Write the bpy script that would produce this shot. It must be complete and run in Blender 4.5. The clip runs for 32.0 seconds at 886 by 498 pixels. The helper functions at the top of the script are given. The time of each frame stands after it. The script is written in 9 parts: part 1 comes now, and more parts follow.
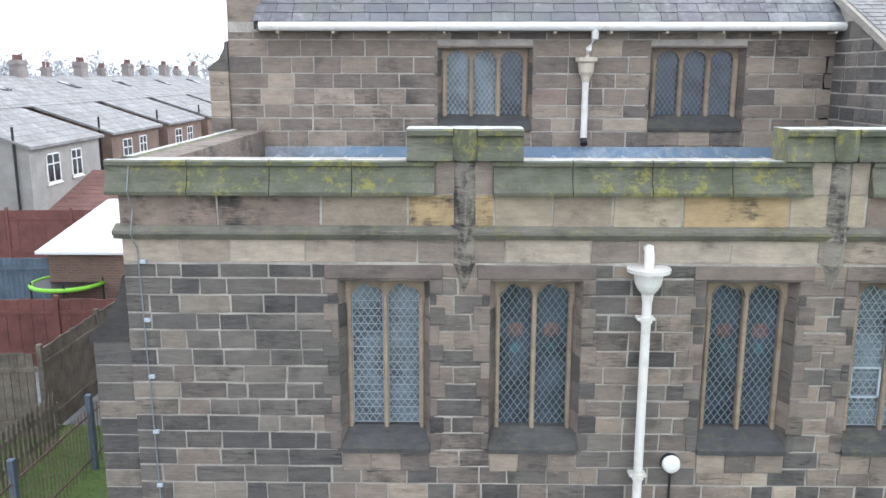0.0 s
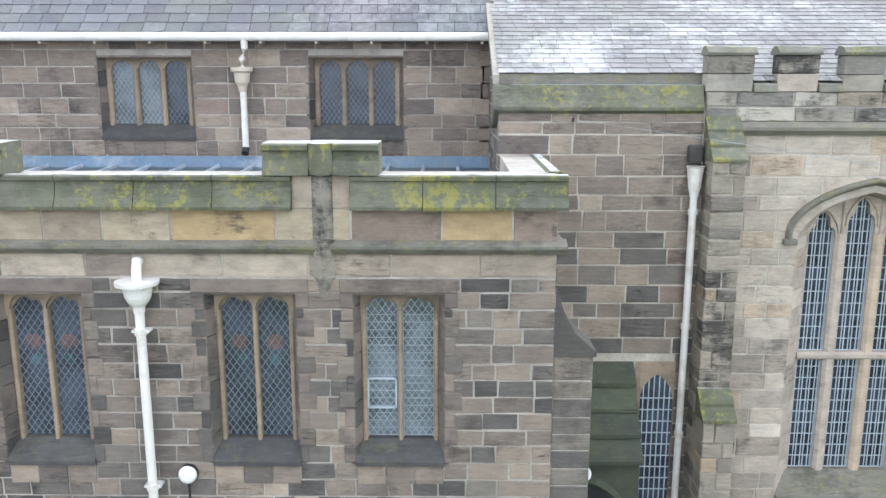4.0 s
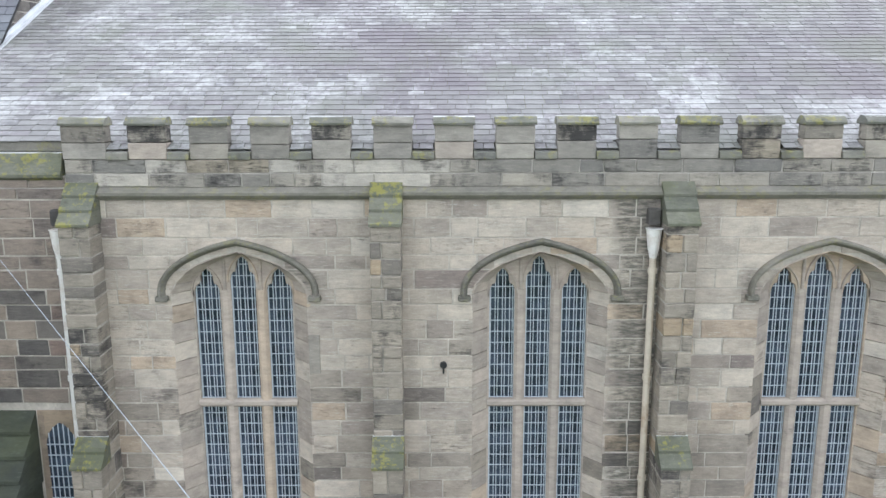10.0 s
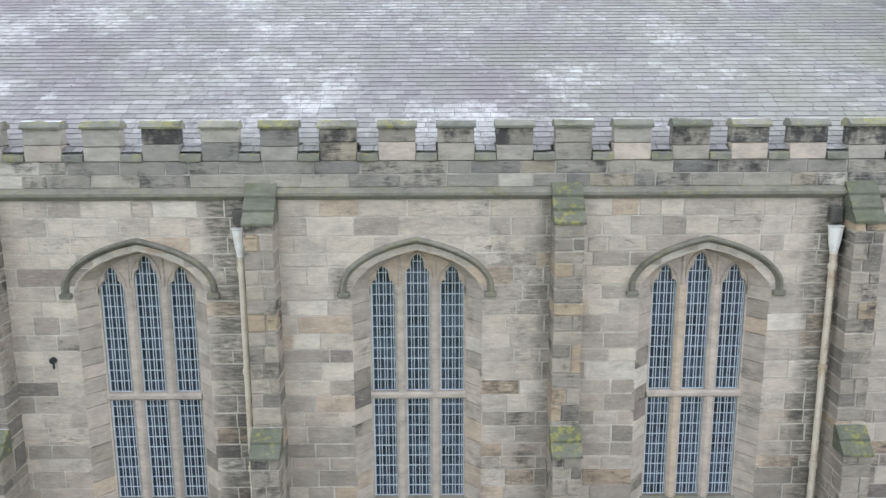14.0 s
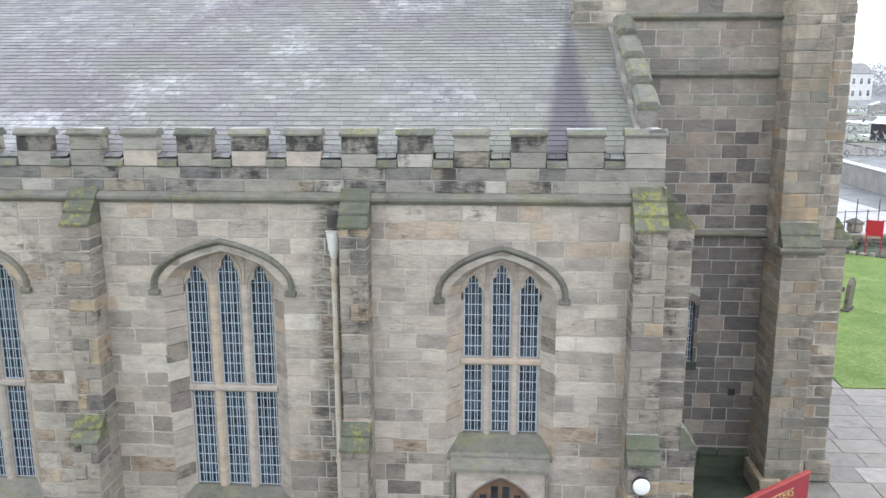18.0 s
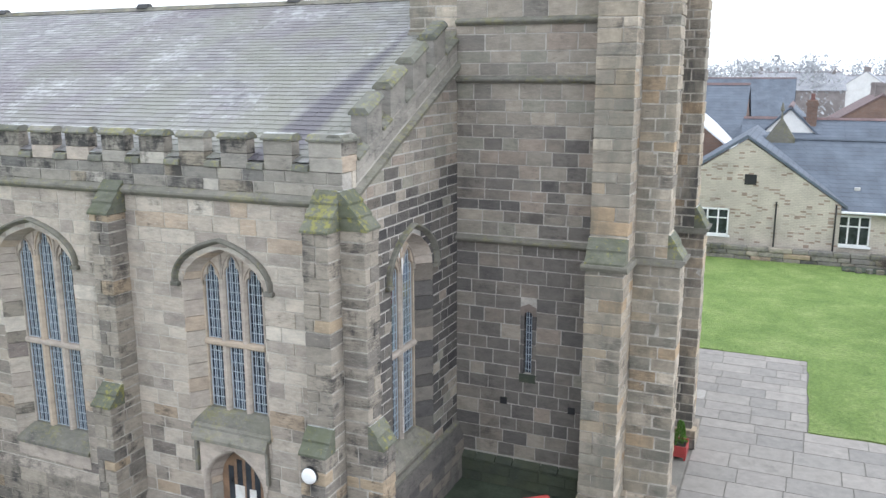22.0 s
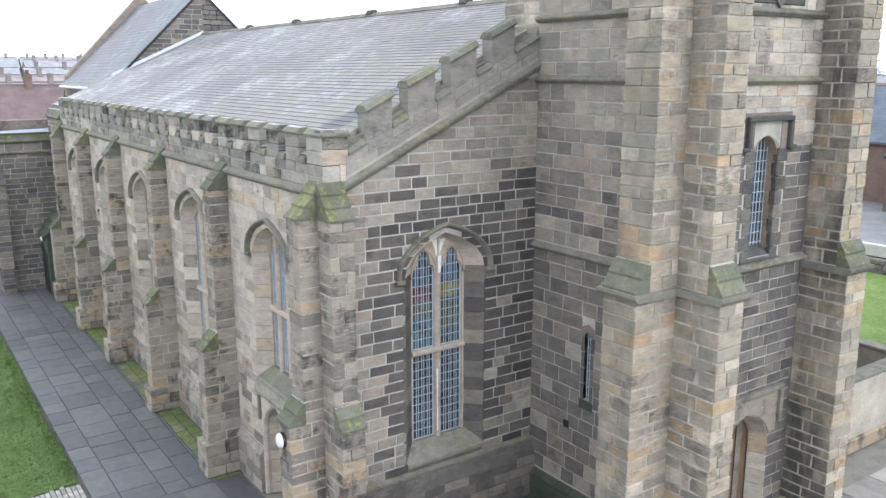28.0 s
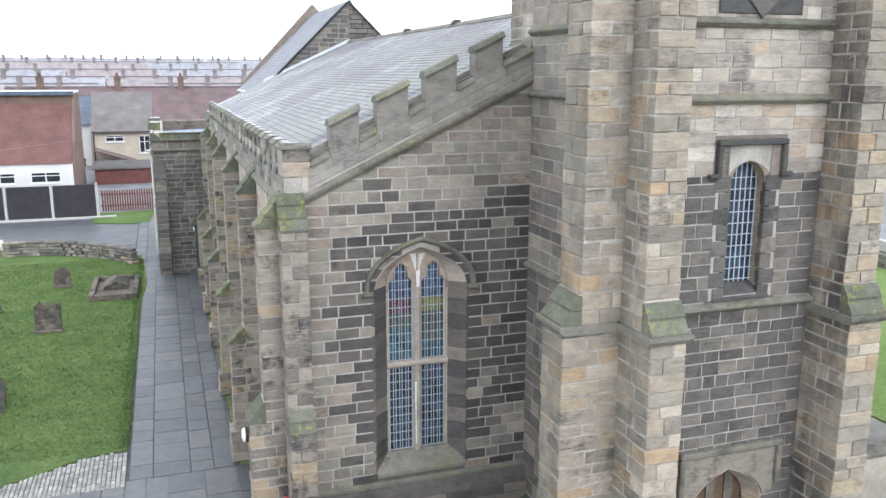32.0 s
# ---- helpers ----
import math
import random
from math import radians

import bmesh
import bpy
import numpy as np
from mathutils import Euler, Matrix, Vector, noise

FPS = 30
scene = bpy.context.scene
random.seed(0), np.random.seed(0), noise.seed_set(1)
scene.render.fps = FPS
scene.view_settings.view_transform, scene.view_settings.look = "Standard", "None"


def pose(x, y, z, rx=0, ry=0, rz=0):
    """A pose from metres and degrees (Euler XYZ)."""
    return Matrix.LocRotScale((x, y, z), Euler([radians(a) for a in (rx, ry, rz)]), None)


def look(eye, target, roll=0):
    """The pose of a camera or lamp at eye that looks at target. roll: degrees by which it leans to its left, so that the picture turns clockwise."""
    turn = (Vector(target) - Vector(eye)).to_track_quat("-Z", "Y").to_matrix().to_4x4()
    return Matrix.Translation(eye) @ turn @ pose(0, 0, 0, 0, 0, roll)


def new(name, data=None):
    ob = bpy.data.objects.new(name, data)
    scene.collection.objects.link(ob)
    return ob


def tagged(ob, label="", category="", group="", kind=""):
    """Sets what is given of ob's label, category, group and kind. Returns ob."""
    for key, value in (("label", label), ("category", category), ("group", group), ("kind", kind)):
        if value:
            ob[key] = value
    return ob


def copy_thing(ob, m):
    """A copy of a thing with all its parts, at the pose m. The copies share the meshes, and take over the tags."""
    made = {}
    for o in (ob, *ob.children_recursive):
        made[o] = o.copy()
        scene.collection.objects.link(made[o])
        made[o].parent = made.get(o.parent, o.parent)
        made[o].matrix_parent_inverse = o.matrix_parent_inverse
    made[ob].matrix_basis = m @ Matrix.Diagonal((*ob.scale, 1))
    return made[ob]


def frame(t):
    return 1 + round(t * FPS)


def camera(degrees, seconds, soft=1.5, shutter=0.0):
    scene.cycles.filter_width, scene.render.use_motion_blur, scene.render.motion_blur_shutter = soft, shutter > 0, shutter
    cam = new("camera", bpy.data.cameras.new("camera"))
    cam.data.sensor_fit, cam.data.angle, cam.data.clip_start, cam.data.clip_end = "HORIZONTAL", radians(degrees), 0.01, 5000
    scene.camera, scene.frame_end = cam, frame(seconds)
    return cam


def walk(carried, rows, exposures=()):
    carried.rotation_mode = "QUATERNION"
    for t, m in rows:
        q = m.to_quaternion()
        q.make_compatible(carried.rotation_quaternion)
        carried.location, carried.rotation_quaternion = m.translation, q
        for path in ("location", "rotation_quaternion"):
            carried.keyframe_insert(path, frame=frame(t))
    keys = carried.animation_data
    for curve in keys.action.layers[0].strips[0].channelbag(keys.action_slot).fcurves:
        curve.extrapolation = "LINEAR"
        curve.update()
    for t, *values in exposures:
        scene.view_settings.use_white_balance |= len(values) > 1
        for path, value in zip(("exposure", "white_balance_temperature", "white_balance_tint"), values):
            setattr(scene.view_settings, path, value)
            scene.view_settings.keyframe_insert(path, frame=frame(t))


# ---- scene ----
cam = camera(56.61, 32.0)
# t, x, y, z, yaw, pitch, roll
ROWS = [
    (0.0, 0.143, 0.336, 6.834, 0.82, -12.01, -0.06),
    (0.5, 0.447, 0.319, 6.834, 0.78, -12.01, -0.05),
    (1.0, 0.691, 0.328, 6.832, 0.77, -11.99, -0.06),
    (1.5, 0.944, 0.343, 6.841, 0.78, -11.98, -0.07),
    (2.0, 1.563, 0.380, 6.862, 0.78, -11.96, -0.07),
    (2.5, 2.502, 0.391, 6.898, 0.71, -11.95, -0.06),
    (3.0, 3.442, 0.386, 6.930, 0.59, -11.96, -0.04),
    (3.5, 4.356, 0.375, 6.949, 0.52, -11.95, -0.04),
    (5.5, 7.725, 0.189, 7.035, 0.15, -11.95, -0.03),
    (6.0, 8.558, 0.103, 7.053, 0.13, -11.95, -0.02),
    (6.5, 9.404, 0.038, 7.075, 0.14, -11.95, -0.00),
    (7.0, 10.217, -0.003, 7.185, 0.12, -11.95, 0.03),
    (7.5, 10.937, -0.028, 7.607, 0.08, -11.95, 0.05),
    (8.0, 11.572, -0.031, 7.829, 0.15, -11.94, 0.08),
    (8.5, 12.167, -0.045, 7.822, 0.13, -11.94, 0.12),
    (9.0, 12.718, -0.074, 7.833, 0.05, -11.95, 0.15),
    (9.5, 13.122, -0.081, 7.842, 0.14, -11.96, 0.14),
    (10.0, 13.417, -0.090, 7.852, 0.08, -11.97, 0.13),
    (10.5, 13.931, -0.102, 7.855, 0.11, -11.97, 0.14),
    (11.0, 14.620, -0.122, 7.855, 0.03, -11.97, 0.16),
    (11.5, 15.359, -0.163, 7.855, -0.06, -11.97, 0.19),
    (12.0, 16.165, -0.251, 7.860, -0.24, -11.96, 0.19),
    (12.5, 16.963, -0.338, 7.867, -0.28, -11.96, 0.19),
    (13.0, 17.636, -0.405, 7.876, -0.24, -11.95, 0.20),
    (13.5, 18.205, -0.474, 7.893, -0.40, -11.94, 0.20),
    (14.0, 18.923, -0.543, 7.907, -0.39, -11.92, 0.21),
    (14.5, 19.848, -0.615, 7.920, -0.58, -11.91, 0.20),
    (16.5, 23.145, -0.880, 8.019, -0.05, -11.91, 0.20),
    (17.0, 24.376, -0.936, 8.034, 1.36, -11.91, 0.16),
    (17.5, 25.618, -0.956, 8.043, 2.66, -11.90, 0.12),
    (18.0, 26.820, -0.948, 8.053, 3.98, -11.91, 0.12),
    (18.5, 28.107, -0.946, 8.070, 5.41, -11.93, 0.12),
    (19.0, 29.500, -0.868, 8.086, 7.01, -11.96, 0.13),
    (19.5, 30.774, -0.717, 8.097, 9.03, -11.98, 0.13),
    (20.0, 32.010, -0.468, 8.102, 11.57, -12.01, 0.14),
    (20.5, 33.181, -0.208, 8.107, 14.32, -12.03, 0.13),
    (21.0, 34.096, 0.047, 8.126, 17.42, -12.06, 0.13),
    (21.5, 34.710, 0.268, 8.156, 20.36, -12.08, 0.12),
    (22.0, 35.165, 0.424, 8.187, 23.40, -12.08, 0.11),
    (22.5, 35.538, 0.603, 8.190, 26.47, -12.08, 0.09),
    (23.0, 35.888, 0.779, 8.183, 29.10, -12.07, 0.07),
    (23.5, 36.242, 0.997, 8.174, 30.59, -12.08, 0.07),
    (24.0, 36.617, 1.268, 8.161, 33.19, -12.11, 0.03),
    (24.5, 37.154, 1.662, 8.156, 35.66, -12.13, -0.01),
    (26.5, 39.344, 3.531, 8.133, 46.52, -12.15, -0.03),
    (27.0, 39.817, 4.010, 8.152, 49.50, -12.17, -0.03),
    (27.5, 40.217, 4.493, 8.172, 52.41, -12.16, -0.01),
    (28.0, 40.568, 5.036, 8.187, 55.26, -12.13, 0.00),
    (28.5, 40.934, 5.550, 8.212, 57.91, -12.13, 0.01),
    (29.0, 41.236, 6.103, 8.246, 60.50, -12.13, 0.01),
    (29.5, 41.479, 6.679, 8.268, 63.10, -12.13, 0.01),
    (30.0, 41.733, 7.247, 8.298, 65.39, -12.13, -0.02),
    (30.5, 41.928, 7.715, 8.339, 66.85, -12.12, -0.04),
    (31.0, 42.086, 8.153, 8.365, 68.32, -12.10, -0.06),
    (31.5, 42.259, 8.559, 8.391, 69.81, -12.08, -0.09),
    (32.0, 42.398, 8.938, 8.415, 71.32, -12.07, -0.10),
]
EXPOSURES = [(0.0, 0.64, 5840.0, 13.0), (3.0, 0.78, 5840.0, 13.0), (6.5, 0.72, 5840.0, 13.0), (9.0, 0.53, 5840.0, 13.0), (18.0, 0.51, 5820.0, 13.0), (22.0, 0.47, 5800.0, 12.5), (27.0, 0.57, 5780.0, 12.5), (32.0, 0.53, 5800.0, 13.0)]
walk(cam, [(t, pose(x, y, z, 90 + pitch, roll, yaw)) for t, x, y, z, yaw, pitch, roll in ROWS], EXPOSURES)

# ---- world ----
world = bpy.data.worlds.new("overcast_sky")
scene.world = world
world.use_nodes = True
wn, wl = world.node_tree.nodes, world.node_tree.links
sky = wn.new("ShaderNodeTexSky")
sky.sky_type, sky.sun_disc = "NISHITA", False
sky.sun_elevation, sky.sun_rotation = radians(32), radians(150)
cloud = wn.new("ShaderNodeMix")
cloud.data_type = "RGBA"
cloud.inputs[0].default_value = 0.93
cloud.inputs[7].default_value = (9.72, 9.9, 9.82, 1)
wl.new(sky.outputs[0], cloud.inputs[6])
wl.new(cloud.outputs[2], wn["Background"].inputs[0])
wn["Background"].inputs[1].default_value = 0.15
sun = new("sun", bpy.data.lights.new("sun", "SUN"))
sun.data.energy, sun.data.angle, sun.data.color = 0.9, radians(26), (1.0, 0.95, 0.88)
sun.matrix_world = look((0, 0, 0), (-0.78, -0.22, -0.62))

# ---- materials ----


def material(name, rough=0.8, metal=0.0):
    m = bpy.data.materials.new(name)
    m.use_nodes = True
    b = m.node_tree.nodes["Principled BSDF"]
    b.inputs["Roughness"].default_value, b.inputs["Metallic"].default_value = rough, metal
    return m, m.node_tree.nodes, m.node_tree.links, b


def position(n, l, scale=(1, 1, 1)):
    g, mp = n.new("ShaderNodeNewGeometry"), n.new("ShaderNodeMapping")
    mp.inputs["Scale"].default_value = scale
    l.new(g.outputs["Position"], mp.inputs["Vector"])
    return mp.outputs[0]


def noise_tex(n, l, vec, scale, detail=4.0, rough=0.55):
    t = n.new("ShaderNodeTexNoise")
    t.inputs["Scale"].default_value, t.inputs["Detail"].default_value, t.inputs["Roughness"].default_value = scale, detail, rough
    l.new(vec, t.inputs["Vector"])
    return t.outputs["Fac"]


def remap(n, l, val, a, b, c=0.0, d=1.0):
    r = n.new("ShaderNodeMapRange")
    for i, v in ((1, a), (2, b), (3, c), (4, d)):
        r.inputs[i].default_value = v
    l.new(val, r.inputs[0])
    return r.outputs[0]


def mix(n, l, fac, a, b, mode="MIX"):
    x = n.new("ShaderNodeMix")
    x.data_type, x.blend_type = "RGBA", mode
    for i, v in ((0, fac), (6, a), (7, b)):
        if isinstance(v, (int, float)):
            x.inputs[i].default_value = v
        elif isinstance(v, tuple):
            x.inputs[i].default_value = (*v, 1)
        else:
            l.new(v, x.inputs[i])
    return x.outputs[2]


def ramp(n, l, fac, stops, mode="LINEAR"):
    r = n.new("ShaderNodeValToRGB")
    r.color_ramp.interpolation = mode
    e = r.color_ramp.elements
    while len(e) < len(stops):
        e.new(0.5)
    for k, (p, c) in enumerate(stops):
        e[k].position, e[k].color = p, (*c, 1)
    l.new(fac, r.inputs[0])
    return r.outputs[0]


def maths(n, l, op, a, b=0.0):
    x = n.new("ShaderNodeMath")
    x.operation = op
    for i, v in ((0, a), (1, b)):
        if isinstance(v, (int, float)):
            x.inputs[i].default_value = v
        else:
            l.new(v, x.inputs[i])
    return x.outputs[0]


def bump(n, l, b, height, dist, strength=1.0):
    x = n.new("ShaderNodeBump")
    x.inputs["Distance"].default_value, x.inputs["Strength"].default_value = dist, strength
    l.new(height, x.inputs["Height"])
    l.new(x.outputs[0], b.inputs["Normal"])


def piece_random(n, l):
    o, g = n.new("ShaderNodeObjectInfo"), n.new("ShaderNodeNewGeometry")
    return maths(n, l, "FRACT", maths(n, l, "ADD", o.outputs["Random"], g.outputs["Random Per Island"]))


def stone_mat(name, palette, soot=0.35, moss=0.0, relief=0.014, sootcol=(0.042, 0.04, 0.039), soot_at=0.52, streak=1.1, rime=0.0, runs=(), furrow=0.6, algae=0.0, lichen=0.7, mottle=1.0, algae_shade_col=(0.115, 0.12, 0.098)):
    """Weathered sandstone; palette: (share, colour) picked block by block.
    soot: strength of the black crust, furrow: of the eroded bedding lines, algae: green and painted side shade on faces
    turned to the north."""
    m, n, l, b = material(name, 0.92)
    rnd = piece_random(n, l)
    second = maths(n, l, "FRACT", maths(n, l, "MULTIPLY", rnd, 37.71))
    third = maths(n, l, "FRACT", maths(n, l, "MULTIPLY", rnd, 91.37))
    stops, at = [], 0.0
    for share, c in palette:
        stops.append((at, c))
        at += share
    col = ramp(n, l, rnd, stops, "CONSTANT")
    col = mix(n, l, 1.0, col, ramp(n, l, second, [(0.0, (0.93, 0.93, 0.935)), (1.0, (1.08, 1.075, 1.065))]), "MULTIPLY")
    p = position(n, l)
    grain = noise_tex(n, l, p, 70, 4, 0.7)
    bed = noise_tex(n, l, position(n, l, (1.0, 1.0, 4.5)), 5.5, 7, 0.66)
    cloud = noise_tex(n, l, position(n, l, (1.0, 1.0, 1.6)), 3.2, 8, 0.68)
    col = mix(n, l, 1.0, col, ramp(n, l, cloud, [(0.3, tuple(1 - mottle * v for v in (0.26, 0.255, 0.245))), (0.5, (1.0, 1.0, 1.0)), (0.7, tuple(1 + mottle * v for v in (0.2, 0.195, 0.18)))]), "MULTIPLY")
    col = mix(n, l, 1.0, col, ramp(n, l, bed, [(0.3, (0.87, 0.87, 0.875)), (0.7, (1.1, 1.1, 1.095))]), "MULTIPLY")
    col = mix(n, l, 1.0, col, ramp(n, l, grain, [(0.3, (0.9, 0.9, 0.9)), (0.7, (1.09, 1.09, 1.09))]), "MULTIPLY")
    # eroded bedding lines, deep on some stones and absent on others
    lines = noise_tex(n, l, position(n, l, (1.0, 1.0, 8.0)), 7.5, 8, 0.74)
    deep = maths(n, l, "MULTIPLY", remap(n, l, lines, 0.57, 0.66), remap(n, l, third, 0.25, 0.95))
    col = mix(n, l, maths(n, l, "MULTIPLY", deep, furrow), col, tuple(c * 0.36 for c in palette[0][1]))
    col = mix(n, l, maths(n, l, "MULTIPLY", remap(n, l, lines, 0.44, 0.36), furrow * 0.7), col, tuple(min(0.6, c * 1.55 + 0.02) for c in palette[0][1]))
    # black crust: whole stones and ragged blots that end on their joints
    big = noise_tex(n, l, position(n, l, (1.0, 1.0, 0.55)), streak, 7, 0.64)
    crust = maths(n, l, "ADD", big, maths(n, l, "MULTIPLY", maths(n, l, "SUBTRACT", third, 0.5), 0.15))
    crust = maths(n, l, "ADD", crust, maths(n, l, "MULTIPLY", maths(n, l, "SUBTRACT", lines, 0.5), 0.4))
    crust = maths(n, l, "ADD", crust, maths(n, l, "MULTIPLY", maths(n, l, "SUBTRACT", cloud, 0.5), -0.5))
    col = mix(n, l, maths(n, l, "MULTIPLY", remap(n, l, crust, soot_at + 0.03, soot_at + 0.19), soot), col, sootcol)
    if moss:
        green = noise_tex(n, l, p, 1.9, 7, 0.7)
        col = mix(n, l, maths(n, l, "MULTIPLY", remap(n, l, green, 0.42, 0.62), moss * 0.8), col, (0.088, 0.098, 0.05))
        spots = maths(n, l, "ADD", noise_tex(n, l, p, 9.0, 6, 0.75), maths(n, l, "MULTIPLY", noise_tex(n, l, p, 1.3, 3, 0.5), 0.5))
        col = mix(n, l, maths(n, l, "MULTIPLY", remap(n, l, spots, 0.79, 0.87), moss * lichen), col, (0.31, 0.29, 0.045))
    # algae green and side shade are put into the colour of -y faces
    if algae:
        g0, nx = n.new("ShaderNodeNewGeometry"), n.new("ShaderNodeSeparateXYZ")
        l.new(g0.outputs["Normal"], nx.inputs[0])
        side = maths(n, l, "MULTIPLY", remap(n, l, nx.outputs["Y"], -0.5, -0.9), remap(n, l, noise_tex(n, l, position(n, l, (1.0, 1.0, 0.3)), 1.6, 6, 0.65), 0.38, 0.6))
        col = mix(n, l, maths(n, l, "MULTIPLY", side, algae), col, algae_shade_col)
    if runs:
        # damp sooty runs beside the rainwater pipes
        at = n.new("ShaderNodeSeparateXYZ")
        l.new(p, at.inputs[0])
        fray = maths(n, l, "ADD", at.outputs["X"], maths(n, l, "MULTIPLY", maths(n, l, "SUBTRACT", noise_tex(n, l, p, 2.2, 5, 0.7), 0.5), 0.55))
        for a, c in runs:
            wet = maths(n, l, "MULTIPLY", remap(n, l, fray, a - 0.1, a + 0.1), remap(n, l, fray, c + 0.1, c - 0.1))
            col = mix(n, l, maths(n, l, "MULTIPLY", maths(n, l, "MULTIPLY", wet, remap(n, l, bed, 0.34, 0.58)), 0.78), col, (0.05, 0.053, 0.044))
    if rime:
        # hoar frost lying on level tops
        g, up = n.new("ShaderNodeNewGeometry"), n.new("ShaderNodeSeparateXYZ")
        l.new(g.outputs["Normal"], up.inputs[0])
        lies = maths(n, l, "MULTIPLY", remap(n, l, up.outputs["Z"], 0.925, 0.975), remap(n, l, noise_tex(n, l, p, 3.5, 5, 0.65), 0.34, 0.52))
        col = mix(n, l, maths(n, l, "MULTIPLY", lies, rime), col, (0.6, 0.61, 0.61))
    l.new(col, b.inputs["Base Color"])
    height = maths(n, l, "ADD", maths(n, l, "ADD", bed, maths(n, l, "MULTIPLY", grain, 0.15)), maths(n, l, "MULTIPLY", deep, -0.5))
    bump(n, l, b, height, relief)
    return m


BUFF = [(0.22, (0.445, 0.39, 0.322)), (0.22, (0.405, 0.358, 0.30)), (0.16, (0.49, 0.435, 0.362)), (0.14, (0.37, 0.325, 0.275)),
        (0.1, (0.325, 0.282, 0.24)), (0.07, (0.44, 0.355, 0.268)), (0.03, (0.25, 0.21, 0.185)), (0.06, (0.54, 0.49, 0.415))]
BROWN = [(0.22, (0.24, 0.2, 0.165)), (0.18, (0.272, 0.225, 0.182)), (0.18, (0.212, 0.177, 0.148)), (0.14, (0.182, 0.155, 0.133)),
         (0.12, (0.31, 0.257, 0.205)), (0.06, (0.15, 0.13, 0.115)), (0.06, (0.36, 0.302, 0.24)), (0.04, (0.245, 0.187, 0.158))]
DARK = [(0.26, (0.14, 0.129, 0.116)), (0.22, (0.118, 0.11, 0.102)), (0.18, (0.165, 0.15, 0.133)), (0.12, (0.2, 0.18, 0.155)),
        (0.12, (0.095, 0.089, 0.085)), (0.1, (0.24, 0.21, 0.173))]
GREY = [(0.22, (0.197, 0.185, 0.168)), (0.2, (0.240, 0.224, 0.198)), (0.16, (0.162, 0.155, 0.145)), (0.14, (0.296, 0.271, 0.231)),
        (0.12, (0.119, 0.115, 0.111)), (0.1, (0.336, 0.298, 0.244)), (0.06, (0.387, 0.301, 0.220))]
PALE = [(0.3, (0.403, 0.368, 0.307)), (0.25, (0.337, 0.308, 0.261)), (0.2, (0.470, 0.430, 0.360)), (0.15, (0.270, 0.248, 0.214)), (0.1, (0.411, 0.321, 0.220))]
TOWER = [(0.2, (0.372, 0.318, 0.245)), (0.18, (0.334, 0.288, 0.226)), (0.14, (0.296, 0.262, 0.21)), (0.12, (0.40, 0.325, 0.23)), (0.12, (0.314, 0.285, 0.232)), (0.08, (0.23, 0.203, 0.166)), (0.1, (0.47, 0.41, 0.325)), (0.06, (0.39, 0.29, 0.185))]

M = {}
M["buff"] = stone_mat("buff_sandstone", BUFF, 0.55, soot_at=0.58, streak=0.8, relief=0.012, runs=((15.72, 16.4), (24.12, 24.6), (8.1, 8.5), (20.35, 20.5)))
M["lowbuff"] = stone_mat("darker_buff_sandstone", [(0.26, (0.335, 0.292, 0.24)), (0.24, (0.30, 0.266, 0.222)), (0.2, (0.375, 0.325, 0.265)), (0.14, (0.255, 0.226, 0.19)), (0.1, (0.365, 0.29, 0.21)), (0.06, (0.18, 0.158, 0.138))], 0.7, soot_at=0.53, streak=1.0, relief=0.014, runs=((15.72, 16.4), (24.12, 24.6)))
M["tracery"] = stone_mat("pinkish_tracery_stone", [(0.4, (0.43, 0.372, 0.312)), (0.35, (0.39, 0.342, 0.29)), (0.25, (0.44, 0.36, 0.275))], 0.3, relief=0.003, soot_at=0.6, furrow=0.2)
M["sooty"] = stone_mat("soot_black_stone", [(0.5, (0.06, 0.058, 0.054)), (0.5, (0.085, 0.08, 0.073))], 0.3, relief=0.012)
M["smear"] = stone_mat("soot_smeared_stone", [(0.35, (0.25, 0.232, 0.196)), (0.35, (0.29, 0.265, 0.222)), (0.3, (0.225, 0.205, 0.172))], 0.93, relief=0.01, soot_at=0.42, streak=3.6)
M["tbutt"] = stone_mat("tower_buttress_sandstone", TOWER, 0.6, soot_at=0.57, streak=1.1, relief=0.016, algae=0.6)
# same stone, with the recess's shade put into its north faces
M["tbutt_d"] = stone_mat("tower_buttress_shaded_sandstone", TOWER, 0.6, soot_at=0.57, streak=1.1, relief=0.016, algae=0.95, algae_shade_col=(0.068, 0.066, 0.06))
M["upper"] = stone_mat("lichen_brown_sandstone", [(0.2, (0.325, 0.288, 0.238)), (0.2, (0.285, 0.255, 0.213)), (0.18, (0.37, 0.325, 0.265)), (0.12, (0.23, 0.208, 0.18)), (0.14, (0.315, 0.262, 0.215)), (0.16, (0.275, 0.262, 0.215))], 0.55, 0.04, soot_at=0.6, algae=0.15)
M["ashlar"] = stone_mat("smooth_grey_ashlar", [(0.35, (0.30, 0.28, 0.245)), (0.35, (0.335, 0.312, 0.27)), (0.3, (0.26, 0.243, 0.212))], 0.45, 0.0, 0.004, soot_at=0.57, furrow=0.35)
M["butt"] = stone_mat("buttress_sandstone", [(0.26, (0.325, 0.287, 0.232)), (0.26, (0.285, 0.254, 0.208)), (0.2, (0.245, 0.218, 0.178)), (0.14, (0.36, 0.285, 0.195)), (0.14, (0.18, 0.163, 0.14))], 0.88, 0.0, soot_at=0.51, streak=2.0, relief=0.016)
M["brown"] = stone_mat("brown_sandstone", BROWN, 0.6, soot_at=0.55)
M["dark"] = stone_mat("blackened_sandstone", DARK, 0.5, relief=0.018, furrow=0.45)
M["black_s"] = stone_mat("soot_blackened_sandstone", [(a, tuple(v * 0.78 for v in c)) for a, c in DARK], 0.5, relief=0.02, furrow=0.45)
